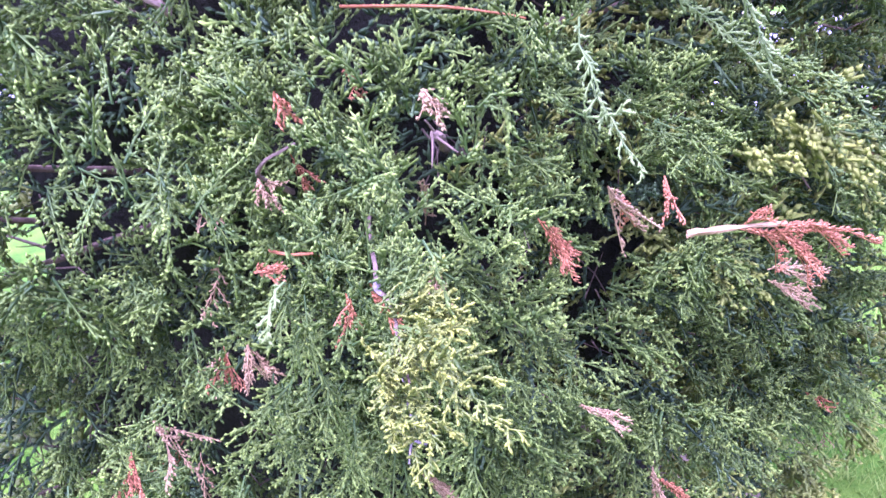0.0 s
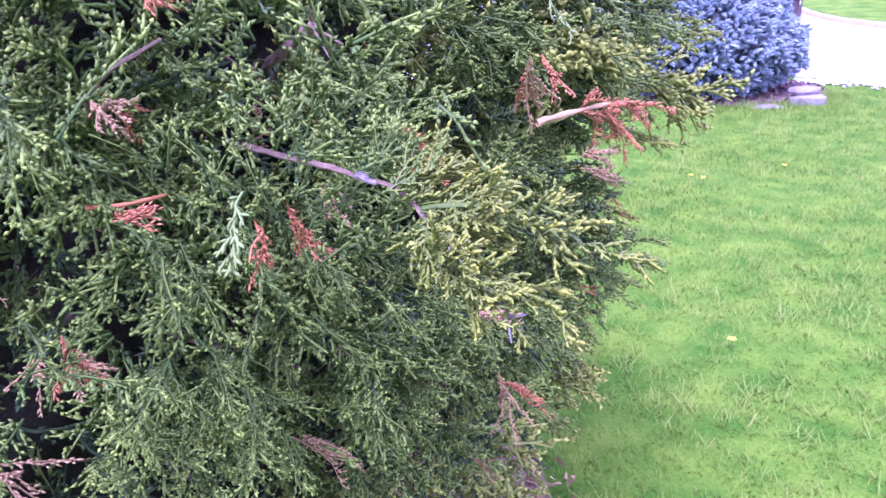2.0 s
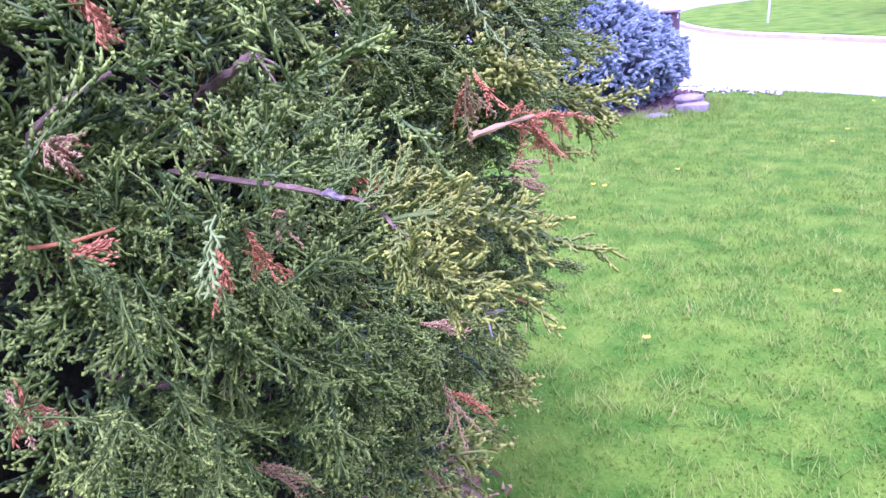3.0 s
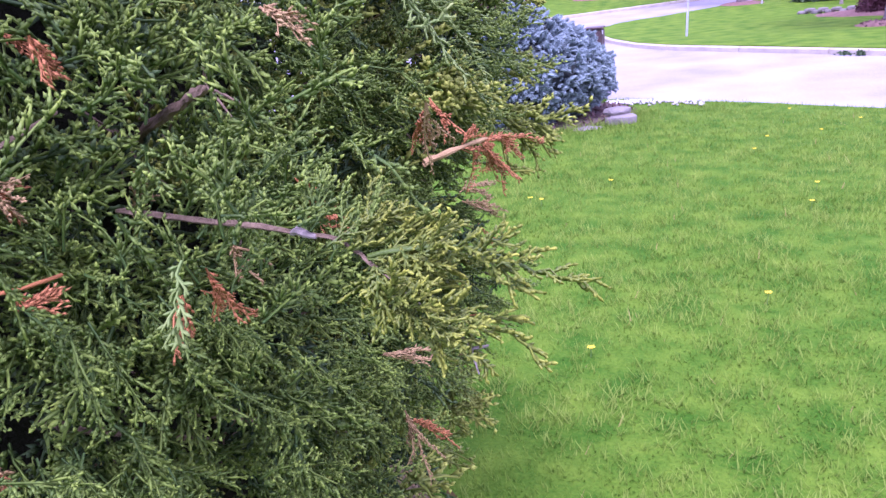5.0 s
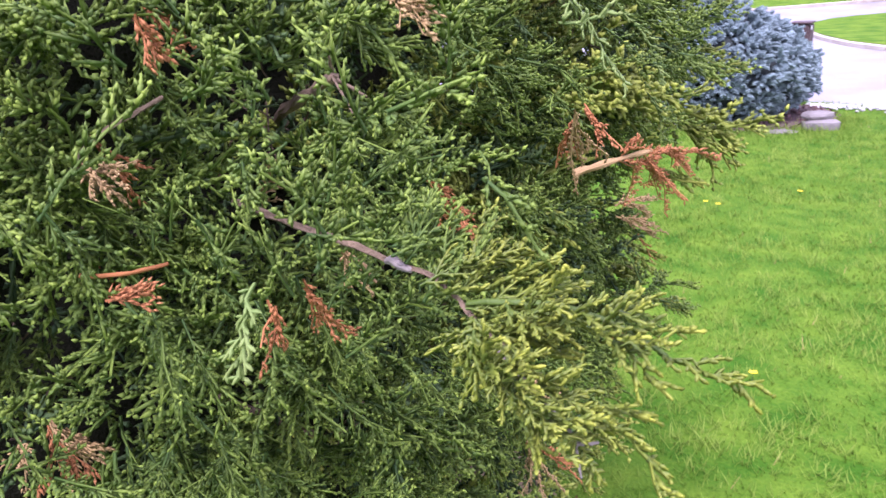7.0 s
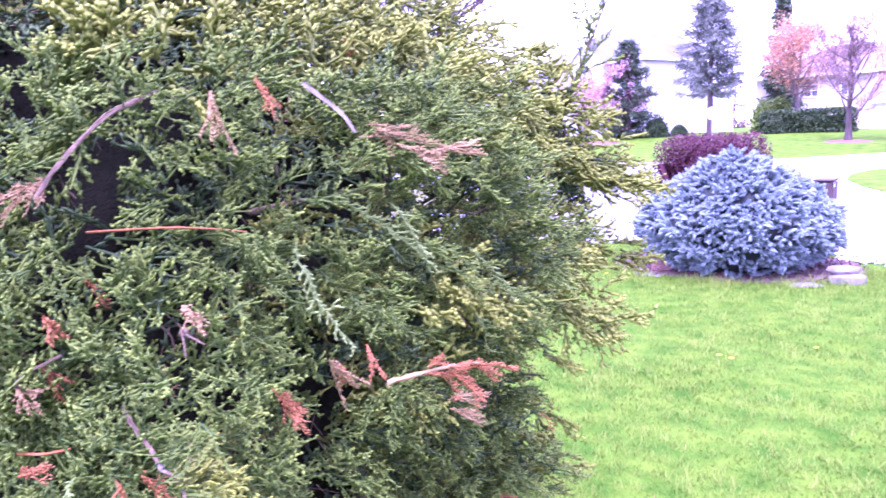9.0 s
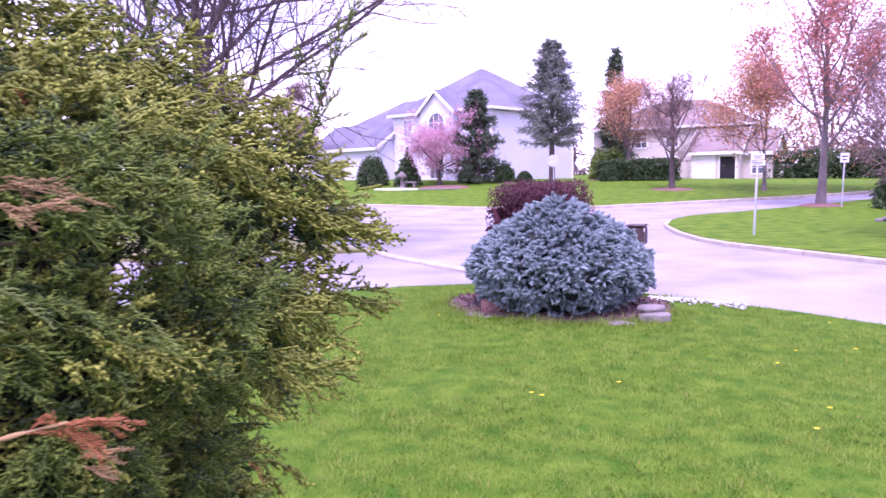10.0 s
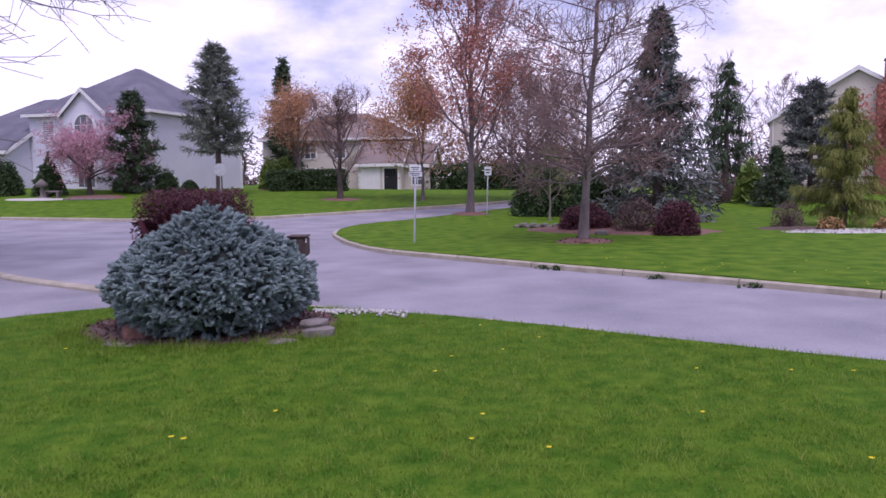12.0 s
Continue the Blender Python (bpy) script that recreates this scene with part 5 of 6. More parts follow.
for k, (x, y, w, d, h, a) in enumerate([(-1.42, 8.42, 0.42, 0.22, 0.16, 20), (-1.78, 8.12, 0.40, 0.20, 0.11, 30), (-3.55, 8.06, 0.50, 0.2, 0.10, -12), (-3.95, 8.26, 0.36, 0.2, 0.09, -20)]):
    rock("edging_stone", (x, y, h / 2 - (0.05 if k == 0 else 0.085)), (w, d, h), k + 3.0, "flat grey edging stone half sunk in the lawn", "stone", "edging stones of the spruce bed", rz=a)
rock("red_stone", (-3.42, 8.30, 0.07), (0.38, 0.26, 0.24), 9.0, "reddish-brown rounded stone in the mulch bed", "stone", material=M_MULCHR, rz=15)
rock("edging_stone", (-1.46, 8.47, 0.14), (0.34, 0.2, 0.10), 15.0, "flat grey edging stone laid on another", "stone", "edging stones of the spruce bed", rz=32)
rp = np.random.default_rng(8)
peb = Soup()
for k in range(190):
    x = -1.75 + 1.3 * rp.uniform(0, 1) ** 1.6
    y = float(edge(x)) - abs(rp.normal(0.0, 0.16)) - 0.10 - 0.3 * max(0, -x - 0.9)
    r = rp.uniform(0.018, 0.04)
    v = np.array([(1, 0, 0), (-1, 0, 0), (0, 1, 0), (0, -1, 0), (0, 0, 0.7), (0, 0, -0.7)]) * r * rp.uniform(0.7, 1.3, (6, 1)) + (x, y, 0.02)
    peb.add(v, [(0, 2, 4), (2, 1, 4), (1, 3, 4), (3, 0, 4), (2, 0, 5), (1, 2, 5), (3, 1, 5), (0, 3, 5)])
tagged(put("pebbles", peb.mesh("pebbles", M_PEBBLE, True)), "white pebbles along the kerb", "pebbles", kind="stuff")

shrub("barberry_hedge", (-3.68, 11.0), 21, "clipped dark purple barberry hedge beside the driveway", (1.62, 0.90, 1.60), M_BARB, 26000, 0.017, box=0.75, category="hedge", rz=-25)

# mailbox-like box on its post, behind the spruce
post = thing("post_box", (-1.87, 9.72, 0), "small brown box on a wooden post behind the spruce", "mailbox")
bevel_box("post", (0.10, 0.10, 0.86), M_BROWNBOX, 0.008, post, (0, 0, -0.05))
bevel_box("box", (0.23, 0.36, 0.26), M_BROWNBOX, 0.02, post, (0, 0, 0.79), "dark brown weathered box")
bevel_box("lid", (0.25, 0.38, 0.018), M_BROWNBOX, 0.006, post, (0, 0, 1.05))
bevel_box("flag", (0.008, 0.05, 0.05), M_TRIM, 0.002, post, (0.118, -0.12, 0.98), "small white tab")


def street_sign(name, at, height, label, plate, rz=0.0, blades=True):
    t = thing(name, (at[0], at[1], gz(*at)), label, "sign")
    s = Soup()
    tube(s, [(0, 0, -0.2), (0.03, 0, height * 0.5), (0.06, 0, height)], [0.03, 0.03, 0.03], 8)
    put("pole", s.mesh("pole", M_STEEL, True), t, "leaning galvanised steel pole")
    for k, (w, h, z, a) in enumerate(plate):
        p = bevel_box("sign_plate", (w, 0.006, h), M_SIGNW, 0.002, t, (0.06, -0.036 - 0.008 * k, z), "white sign plate", rz + a)
        p.matrix_basis = pose(0.06, -0.036 - 0.008 * k, z, 0, 0, rz + a)
        for q in range(2):
            bar = bevel_box("marking", (w * (0.72 - 0.2 * q), 0.003, h * 0.14), M_SIGNK, 0.0, p, (0, -0.0055, h * (0.56 - 0.32 * q)), "dark lettering bar")
    return t


street_sign("street_sign", (-0.84, 21.15), 2.02, "street name sign on a thin leaning grey pole", [(0.34, 0.16, 2.06, 8), (0.42, 0.14, 1.90, -22)])
street_sign("speed_sign", (2.09, 36.0), 2.0, "small white sign on a steel pole beside the street", [(0.34, 0.42, 1.95, 0)])
octo = thing("stop_sign", (-13.3, 44.0, gz(-13.3, 44.0)), "bare metal back of an eight-sided sign on a post", "sign")
s = Soup()
tube(s, [(0, 0, -0.2), (0, 0, 2.3)], [0.035, 0.03], 6)
put("pole", s.mesh("pole", M_STEEL), octo)
s = Soup()
ov = [(0.4 * math.cos(math.pi * (k + 0.5) / 4), y, 2.0 + 0.4 * math.sin(math.pi * (k + 0.5) / 4)) for y in (-0.05, -0.04) for k in range(8)]
of = [(0, k, k + 1) for k in range(1, 7)] + [(8, 9 + k, 8 + k) for k in range(1, 7)]
for k in range(8):
    q = (k + 1) % 8
    of += [(k, q, q + 8), (k, q + 8, k + 8)]
s.add(ov, of)
put("sign_plate", s.mesh("sign_plate", M_STEEL), octo, "plain grey-white plate")

# corner lawn across the street
bed("mulch_ring", (3.95, 20.7), 0.85, 0.6, M_MULCHR, "mulch ring round a tree trunk", 0.12, 2, chips=250, chip_mat=M_CHIP, chip=0.03)
broadleaf("bare_tree", (3.92, 20.7), 31, "leafless grey-barked tree with fine reddish twigs in a mulch ring", "tree", 10.5, 3.4, limbs=44, subs=12, twigs=8, bark=M_BARK, clear=0.16, up=0.20, limb_thick=0.30, rise=(0, 34), radius=0.12, low=1.7, lean=(0.55, 0.1), buds=M_TWIG, bud_count=9000, bud_size=0.065, bud_spread=0.14, bud_slim=0.09, thin=0.007, limb_len=0.40)
bed("mulch_ring", (1.3, 36.6), 1.0, 0.8, M_MULCHR, "mulch ring round a tree trunk", 0.12, 3)
broadleaf("red_maple", (1.3, 36.6), 32, "tall maple with red buds opening beside the street", "tree", 12.5, 5.6, limbs=20, subs=10, twigs=5, bark=M_BARK, clear=0.20, up=1.0, low=1.3, radius=0.17, rise=(28, 55), buds=M_BUDR, bud_count=20000, bud_size=0.060, bud_spread=0.15, thin=0.007, lean=(0.3, 0))
broadleaf("orange_maple", (-1.3, 45.5), 33, "young tree in coppery orange new leaf", "tree", 7.8, 5.4, limbs=22, subs=10, twigs=6, clear=0.30, up=0.6, radius=0.11, leader=False, buds=M_BUDO, bud_count=17000, bud_size=0.060, bud_spread=0.40, limb_len=0.46, rise=(5, 62))
broadleaf("brown_maple", (5.0, 44.0), 91, "maple with brownish-red opening buds beyond the street", "tree", 6.0, 5.6, limbs=26, subs=10, twigs=6, low=1.3, clear=0.16, up=0.5, radius=0.15, buds=M_BUDB, bud_count=15000, bud_size=0.055, bud_spread=0.30, thin=0.010)
broadleaf("slender_tree", (4.6, 32.0), 34, "thin bare ornamental tree with pale trunk", "tree", 2.7, 1.6, limbs=10, subs=7, twigs=5, bark=M_BARKG, clear=0.3, up=0.4, radius=0.05, buds=M_LIME, bud_count=900, bud_size=0.035)
shrub("yew_shrub", (4.9, 35.5), 35, "broad dark green evergreen shrub", (3.4, 2.2, 2.3), M_BOX, 5000, 0.07)
shrub("yew_shrub", (7.0, 34.0), 36, "broad dark green evergreen shrub", (3.0, 2.2, 2.0), M_BOX, 4500, 0.07)
bed("mulch_bed", (6.0, 25.2), 3.4, 1.9, M_MULCHR, "reddish mulch bed with purple and brown shrubs", 0.14, 4, rz=-0.35)
shrub("barberry_shrub", (4.85, 25.2), 37, "rounded dark purple barberry shrub", (1.95, 1.4, 0.95), M_BARB, 5200, 0.03)
shrub("barberry_shrub", (7.3, 23.1), 38, "rounded dark purple barberry shrub", (1.45, 1.3, 1.08), M_BARB, 4600, 0.03)
shrub("twiggy_shrub", (6.35, 24.2), 39, "leafless brown twiggy shrub in a mulch bed", (1.6, 1.3, 1.15), M_BROWNSH, 3500, 0.03, twigs=260, twig_mat=M_BROWNSH, core=False)
for k in range(9):
    rock("wall_stone", (2.75 + 0.19 * k, 27.4 - 0.07 * k, 0.06 + 0.07 * (k % 2)), (0.34, 0.25, 0.15), 20.0 + k, "flat grey stone of a low dry edging", "stone", "low stone edging", rz=10 * k)
rock("boulder", (5.05, 23.6, 0.06), (0.42, 0.3, 0.2), 44, "pale boulder beside the mulch bed")
conifer("spruce_tree", (9.1, 31.6), 41, "tall bluish-green spruce tree", 8.9, 6.8, M_CONB, whorls=30, per=10, blades=38, droop=0.22, blade=0.30, clear=0.05, power=0.92, ragged=0.5)
conifer("weeping_conifer", (17.5, 46.0), 42, "narrow drooping dark green conifer", 8.6, 5.4, M_CON, whorls=24, per=7, blades=30, droop=0.55, hang=1.1, blade=0.36, power=0.8, ragged=0.6, slim=0.10)
conifer("small_spruce", (17.9, 40.0), 43, "small dark pointed spruce", 3.3, 3.1, M_CON, whorls=20, per=9, blades=26, blade=0.18, power=0.95)
conifer("bluish_pine", (22.0, 44.5), 44, "bluish pine partly hidden by a golden cypress", 7.1, 6.8, M_CONB, whorls=20, per=12, blades=66, blade=0.30, power=0.6, hang=0.0, ragged=0.5, slim=0.10)
conifer("golden_cypress", (14.35, 26.5), 45, "golden-green cypress with drooping sprays above white gravel", 4.9, 4.0, M_GOLD, whorls=24, per=9, blades=84, droop=0.30, hang=1.5, blade=0.24, clear=0.10, power=0.62, slim=0.055, ragged=0.85)
broadleaf("red_tree", (18.6, 30.0), 46, "tree with brick-red young leaves", "tree", 4.8, 2.4, limbs=14, subs=8, twigs=5, clear=0.2, radius=0.1, buds=M_BUDR, bud_count=7000, bud_size=0.07, bud_spread=0.15)
bed("gravel_bed", (13.4, 23.7), 2.7, 0.85, M_PEBBLE, "bed of white gravel under the cypress", 0.05, 5, "gravel", chips=900, chip_mat=M_PEBBLE, chip=0.035)
bed("mulch_bed", (12.2, 25.4), 1.6, 0.9, M_MULCH, "brown mulch beneath the cypress", 0.06, 6)
shrub("grass_tuft", (12.9, 24.6), 47, "dry tan ornamental grass tuft", (0.8, 0.6, 0.42), M_TAN, 900, 0.05)
shrub("grass_tuft", (14.6, 24.3), 48, "dry tan ornamental grass tuft", (0.8, 0.6, 0.40), M_TAN, 900, 0.05)
shrub("twiggy_shrub", (12.2, 26.2), 49, "pale leafless twiggy shrub", (1.2, 1.0, 0.9), M_BROWNSH, 1200, 0.03, twigs=160, twig_mat=M_BROWNSH, core=False)
shrub("twiggy_shrub", (16.0, 43.5), 50, "brown leafless brush along the lawn's edge", (2.4, 1.4, 1.5), M_BROWNSH, 2200, 0.04, twigs=260, twig_mat=M_BROWNSH, core=False)
shrub("twiggy_shrub", (17.8, 44.5), 51, "brown leafless brush along the lawn's edge", (2.2, 1.4, 1.2), M_BROWNSH, 2000, 0.04, twigs=220, twig_mat=M_BROWNSH, core=False)
shrub("light_shrub", (17.6, 42.6), 52, "light green leafy shrub beside a spruce", (1.6, 1.2, 2.6), M_LIME, 2500, 0.06)

# far side, by the white house
broadleaf("cherry_tree", (-24.0, 50.0), 61, "spreading cherry tree in pink blossom", "tree", 4.7, 4.5, limbs=20, subs=11, twigs=7, bark=M_BARKD, clear=0.30, up=0.12, radius=0.17, leader=False, buds=M_PINK, bud_count=15000, bud_size=0.058, bud_spread=0.12, lean=(-0.2, 0), limb_len=0.46, rise=(8, 38))
shrub("cone_shrub", (-26.2, 49.0), 62, "clipped cone-shaped evergreen shrub", (2.2, 2.0, 2.7), M_BOX, 4500, 0.06, cone=True)
shrub("round_shrub", (-29.3, 49.0), 63, "rounded dark evergreen shrub", (2.6, 2.2, 2.3), M_BOX, 4500, 0.06)
bed("gravel_bed", (-25.7, 46.4), 2.1, 0.9, M_PEBBLE, "white gravel bed on the far lawn", 0.05, 7, "gravel")
bed("mulch_bed", (-22.5, 47.6), 2.0, 1.6, M_MULCHR, "mulch bed edged with pale stones", 0.12, 8)
for k in range(7):
    rock("edging_stone", (-23.6 + 0.45 * k, 46.0 + 0.04 * k, gz(-22, 46) + 0.06), (0.42, 0.25, 0.16), 60.0 + k, "pale edging stone of a mulch bed", "stone", "edging stones by the cherry tree", rz=7 * k)
bath = thing("bird_bath", (-25.8, 47.3, gz(-25.8, 47.3)), "pale stone bird bath beside a bench slab", "bird bath")
s = Soup()
tube(s, [(0, 0, 0), (0, 0, 0.1), (0, 0, 0.15), (0, 0, 0.7), (0, 0, 0.78), (0, 0, 0.9)], [0.28, 0.26, 0.11, 0.10, 0.36, 0.40], 12)
put("pedestal", s.mesh("pedestal", M_STONE, True), bath)
bevel_box("bench_slab", (1.2, 0.4, 0.1), M_STONE, 0.02, bath, (0.55, 0.2, 0.38))
bevel_box("bench_leg", (0.15, 0.35, 0.4), M_STONE, 0.02, bath, (0.15, 0.2, 0))
bevel_box("bench_leg", (0.15, 0.35, 0.4), M_STONE, 0.02, bath, (0.95, 0.2, 0))
conifer("dark_pine", (-21.4, 51.2), 64, "dark green pine with upswept boughs before the house front", 6.9, 5.0, M_CON, whorls=22, per=9, blades=52, droop=-0.12, clear=0.03, blade=0.32, hang=0.0, power=0.60, ragged=0.5, slim=0.10)
conifer("grey_pine", (-14.9, 49.0), 65, "tall grey-green pine with bare lower limbs", 9.9, 6.6, M_CONG, whorls=28, per=10, blades=56, droop=0.02, clear=0.29, blade=0.33, hang=0.12, power=0.60, ragged=0.5, slim=0.085)
for k, (x, y, w, h) in enumerate([(-19.6, 52.2, 1.7, 1.4), (-22.6, 52.4, 1.8, 1.3), (-12.0, 54.0, 1.5, 1.2), (-18.2, 52.8, 1.2, 0.8), (-13.2, 56.0, 1.6, 2.4)]):
    shrub("round_shrub", (x, y), 66 + k, "rounded green shrub near a house wall", (w, w, h), M_BOX if k != 4 else M_LIME, 2000, 0.06)
bed("mulch_bed", (-6.5, 46.2), 1.3, 0.9, M_MULCHR, "mulch ring round a small tree", 0.1, 9)
broadleaf("vase_tree", (-6.5, 46.2), 71, "small bare vase-shaped tree with reddish twigs", "tree", 8.8, 3.3, limbs=16, subs=9, twigs=7, bark=M_BARKD, clear=0.2, up=0.7, radius=0.17, leader=False, thin=0.012, buds=M_TWIG, bud_count=8000, bud_size=0.07, bud_spread=0.14, bud_slim=0.12)
broadleaf("copper_maple", (-11.2, 57.0), 72, "maple in coppery orange young leaf", "tree", 9.2, 4.6, limbs=22, subs=10, twigs=7, clear=0.26, up=0.6, radius=0.17, leader=False, buds=M_BUDO, bud_count=12500, bud_size=0.058, bud_spread=0.40, limb_len=0.48, rise=(5, 62))
bed("mulch_bed", (-11.0, 55.5), 3.2, 1.0, M_MULCHR, "mulch bed under a maple", 0.1, 10)
conifer("far_spruce", (-14.6, 68.0), 73, "dark spruce rising behind a maple", 11.8, 4.6, M_CON, whorls=26, per=8, blades=26, blade=0.4, power=0.7, ragged=0.4)
shrub("hedge", (-10.1, 54.6), 74, "dark clipped evergreen hedge", (5.8, 1.3, 1.55), M_BOX, 6000, 0.07, box=0.6, category="hedge")
shrub("hedge", (3.4, 66.0), 75, "dark clipped evergreen hedge along a far drive", (10.0, 1.6, 2.3), M_BOX, 6000, 0.08, box=0.6, category="hedge")
shrub("light_shrub", (-13.0, 60.0), 76, "light green leafy shrub", (1.8, 1.6, 2.6), M_LIME, 2200, 0.08)
for k, (x, y, hh, sp) in enumerate([(25.5, 70.0, 11.5, 4.5), (34.5, 76.0, 11.0, 4.0), (29.5, 74.0, 10.0, 4.0), (14.0, 75.0, 9.0, 4.0), (21.0, 66.0, 9.5, 3.5), (38.0, 60.0, 9.0, 3.5)]):
    broadleaf("far_tree", (x, y), 80 + k, "leafless far tree against the sky", "tree", hh, sp, limbs=14, subs=8, twigs=6, bark=M_BARKD, clear=0.25, up=0.7, radius=0.16, thin=0.014)
broadleaf("bare_tree", (-13.7, 14.1), 90, "large leafless tree beyond the juniper", "tree", 12.0, 6.0, limbs=54, subs=14, twigs=10, bark=M_BARKD, clear=0.20, up=0.40, radius=0.22, limb_len=0.74, limb_thick=0.36, twig_mat=M_BARKD, thin=0.008)
for k, (x, y, hh, sp) in enumerate([(-40.0, 54.0, 7.5, 4.6), (-35.0, 48.0, 4.5, 2.8), (-46.0, 52.0, 8.0, 4.4), (-52.0, 58.0, 9.0, 5.0), (-49.0, 50.0, 6.5, 4.0)]):
    broadleaf("far_tree", (x, y), 95 + k, "leafless far tree beside the white house", "tree", hh, sp, limbs=13, subs=8, twigs=6, bark=M_BARKD, clear=0.25, up=0.6, radius=0.13, thin=0.012, buds=M_TWIG, bud_count=7000, bud_size=0.14, bud_spread=0.16, bud_slim=0.12)


# ---- houses ----
def prism(name, pts, z0, z1, material, parent, label=""):
    """An upright block on a footprint."""
    n = len(pts)
    v = [(x, y, z0) for x, y in pts] + [(x, y, z1) for x, y in pts]
    f = []
    for i in range(n):
        j = (i + 1) % n
        f += [(i, j, j + n), (i, j + n, i + n)]
    f += [(n, n + i, n + i + 1) for i in range(1, n - 1)] + [(0, i + 1, i) for i in range(1, n - 1)]
    return put(name, mesh_from(name, np.array(v, dtype=float), np.array(f), material), parent, label)


def hip_roof(name, x0, x1, y0, y1, z, rise, material, parent, over=0.4, ridge=None):
    """A hipped roof with eaves that overhang, and a fascia board below."""
    X0, X1, Y0, Y1 = x0 - over, x1 + over, y0 - over, y1 + over
    w, d = X1 - X0, Y1 - Y0
    r = min(w, d) / 2 if ridge is None else ridge
    if w >= d:
        a, b = (X0 + r, (Y0 + Y1) / 2), (X1 - r, (Y0 + Y1) / 2)
    else:
        a, b = ((X0 + X1) / 2, Y0 + r), ((X0 + X1) / 2, Y1 - r)
    v = [(X0, Y0, z), (X1, Y0, z), (X1, Y1, z), (X0, Y1, z), (*a, z + rise), (*b, z + rise)]
    if w >= d:
        f = [(0, 1, 5), (0, 5, 4), (1, 2, 5), (2, 3, 4), (2, 4, 5), (3, 0, 4)]
    else:
        f = [(0, 1, 4), (1, 2, 5), (1, 5, 4), (2, 3, 5), (3, 0, 4), (3, 4, 5)]
    f += [(0, 2, 1), (0, 3, 2)]
    roof = put(name, mesh_from(name, np.array(v, dtype=float), np.array(f), material), parent)
    s = Soup()
    for q in ((X0, X1, Y0 - 0.03, Y0 + 0.02), (X0, X1, Y1 - 0.02, Y1 + 0.03), (X0 - 0.03, X0 + 0.02, Y0 + 0.02, Y1 - 0.02), (X1 - 0.02, X1 + 0.03, Y0 + 0.02, Y1 - 0.02)):
        s.add(*box_arrays(*q, z - 0.22, z - 0.004))
    put("fascia", s.mesh("fascia", M_TRIM), roof, "white fascia and gutter")
    return roof


def gable_front(x0, x1, y, depth, z0, z1, rise, wall_mat, roof_mat, parent, over=0.25):
    """A gabled bay: wall up to a point, with a two-sided roof and white rake boards."""
    xm = (x0 + x1) / 2
    v = [(x0, y, z0), (x1, y, z0), (x1, y, z1), (xm, y, z1 + rise), (x0, y, z1)]
    v += [(a, y + depth, c) for a, b, c in v]
    f = [(0, 1, 2), (0, 2, 3), (0, 3, 4), (0, 4, 9), (0, 9, 5), (1, 6, 7), (1, 7, 2)]
    put("wall", mesh_from("wall", np.array(v, dtype=float), np.array(f), wall_mat), parent)
    sl = rise / (xm - x0)
    s, boards = Soup(), []
    for sg in (-1, 1):
        e = x0 - over if sg < 0 else x1 + over
        ez = z1 - sl * over
        t = 0.14
        q = [(e, y - over, ez + 0.02), (xm, y - over, z1 + rise + 0.02), (xm, y + depth, z1 + rise + 0.02), (e, y + depth, ez + 0.02)]
        q += [(a, b, c + t) for a, b, c in q]
        s.add(q, [(4, 5, 6), (4, 6, 7), (0, 2, 1), (0, 3, 2), (0, 4, 7), (0, 7, 3)])
        tr = Soup()
        tr.add([(e, y - over - 0.04, ez - 0.16), (xm, y - over - 0.04, z1 + rise - 0.16), (xm, y - over - 0.04, z1 + rise + t), (e, y - over - 0.04, ez + t),
                (e, y - over, ez - 0.16), (xm, y - over, z1 + rise - 0.16), (xm, y - over, z1 + rise + t), (e, y - over, ez + t)],
               [(0, 1, 2), (0, 2, 3), (4, 6, 5), (4, 7, 6), (0, 4, 5), (0, 5, 1), (3, 2, 6), (3, 6, 7)])
        boards.append(tr)
    r = put("roof", s.mesh("roof", roof_mat), parent)
    for tr in boards:
        put("rake_board", tr.mesh("rake_board", M_TRIM), r, "white rake board")


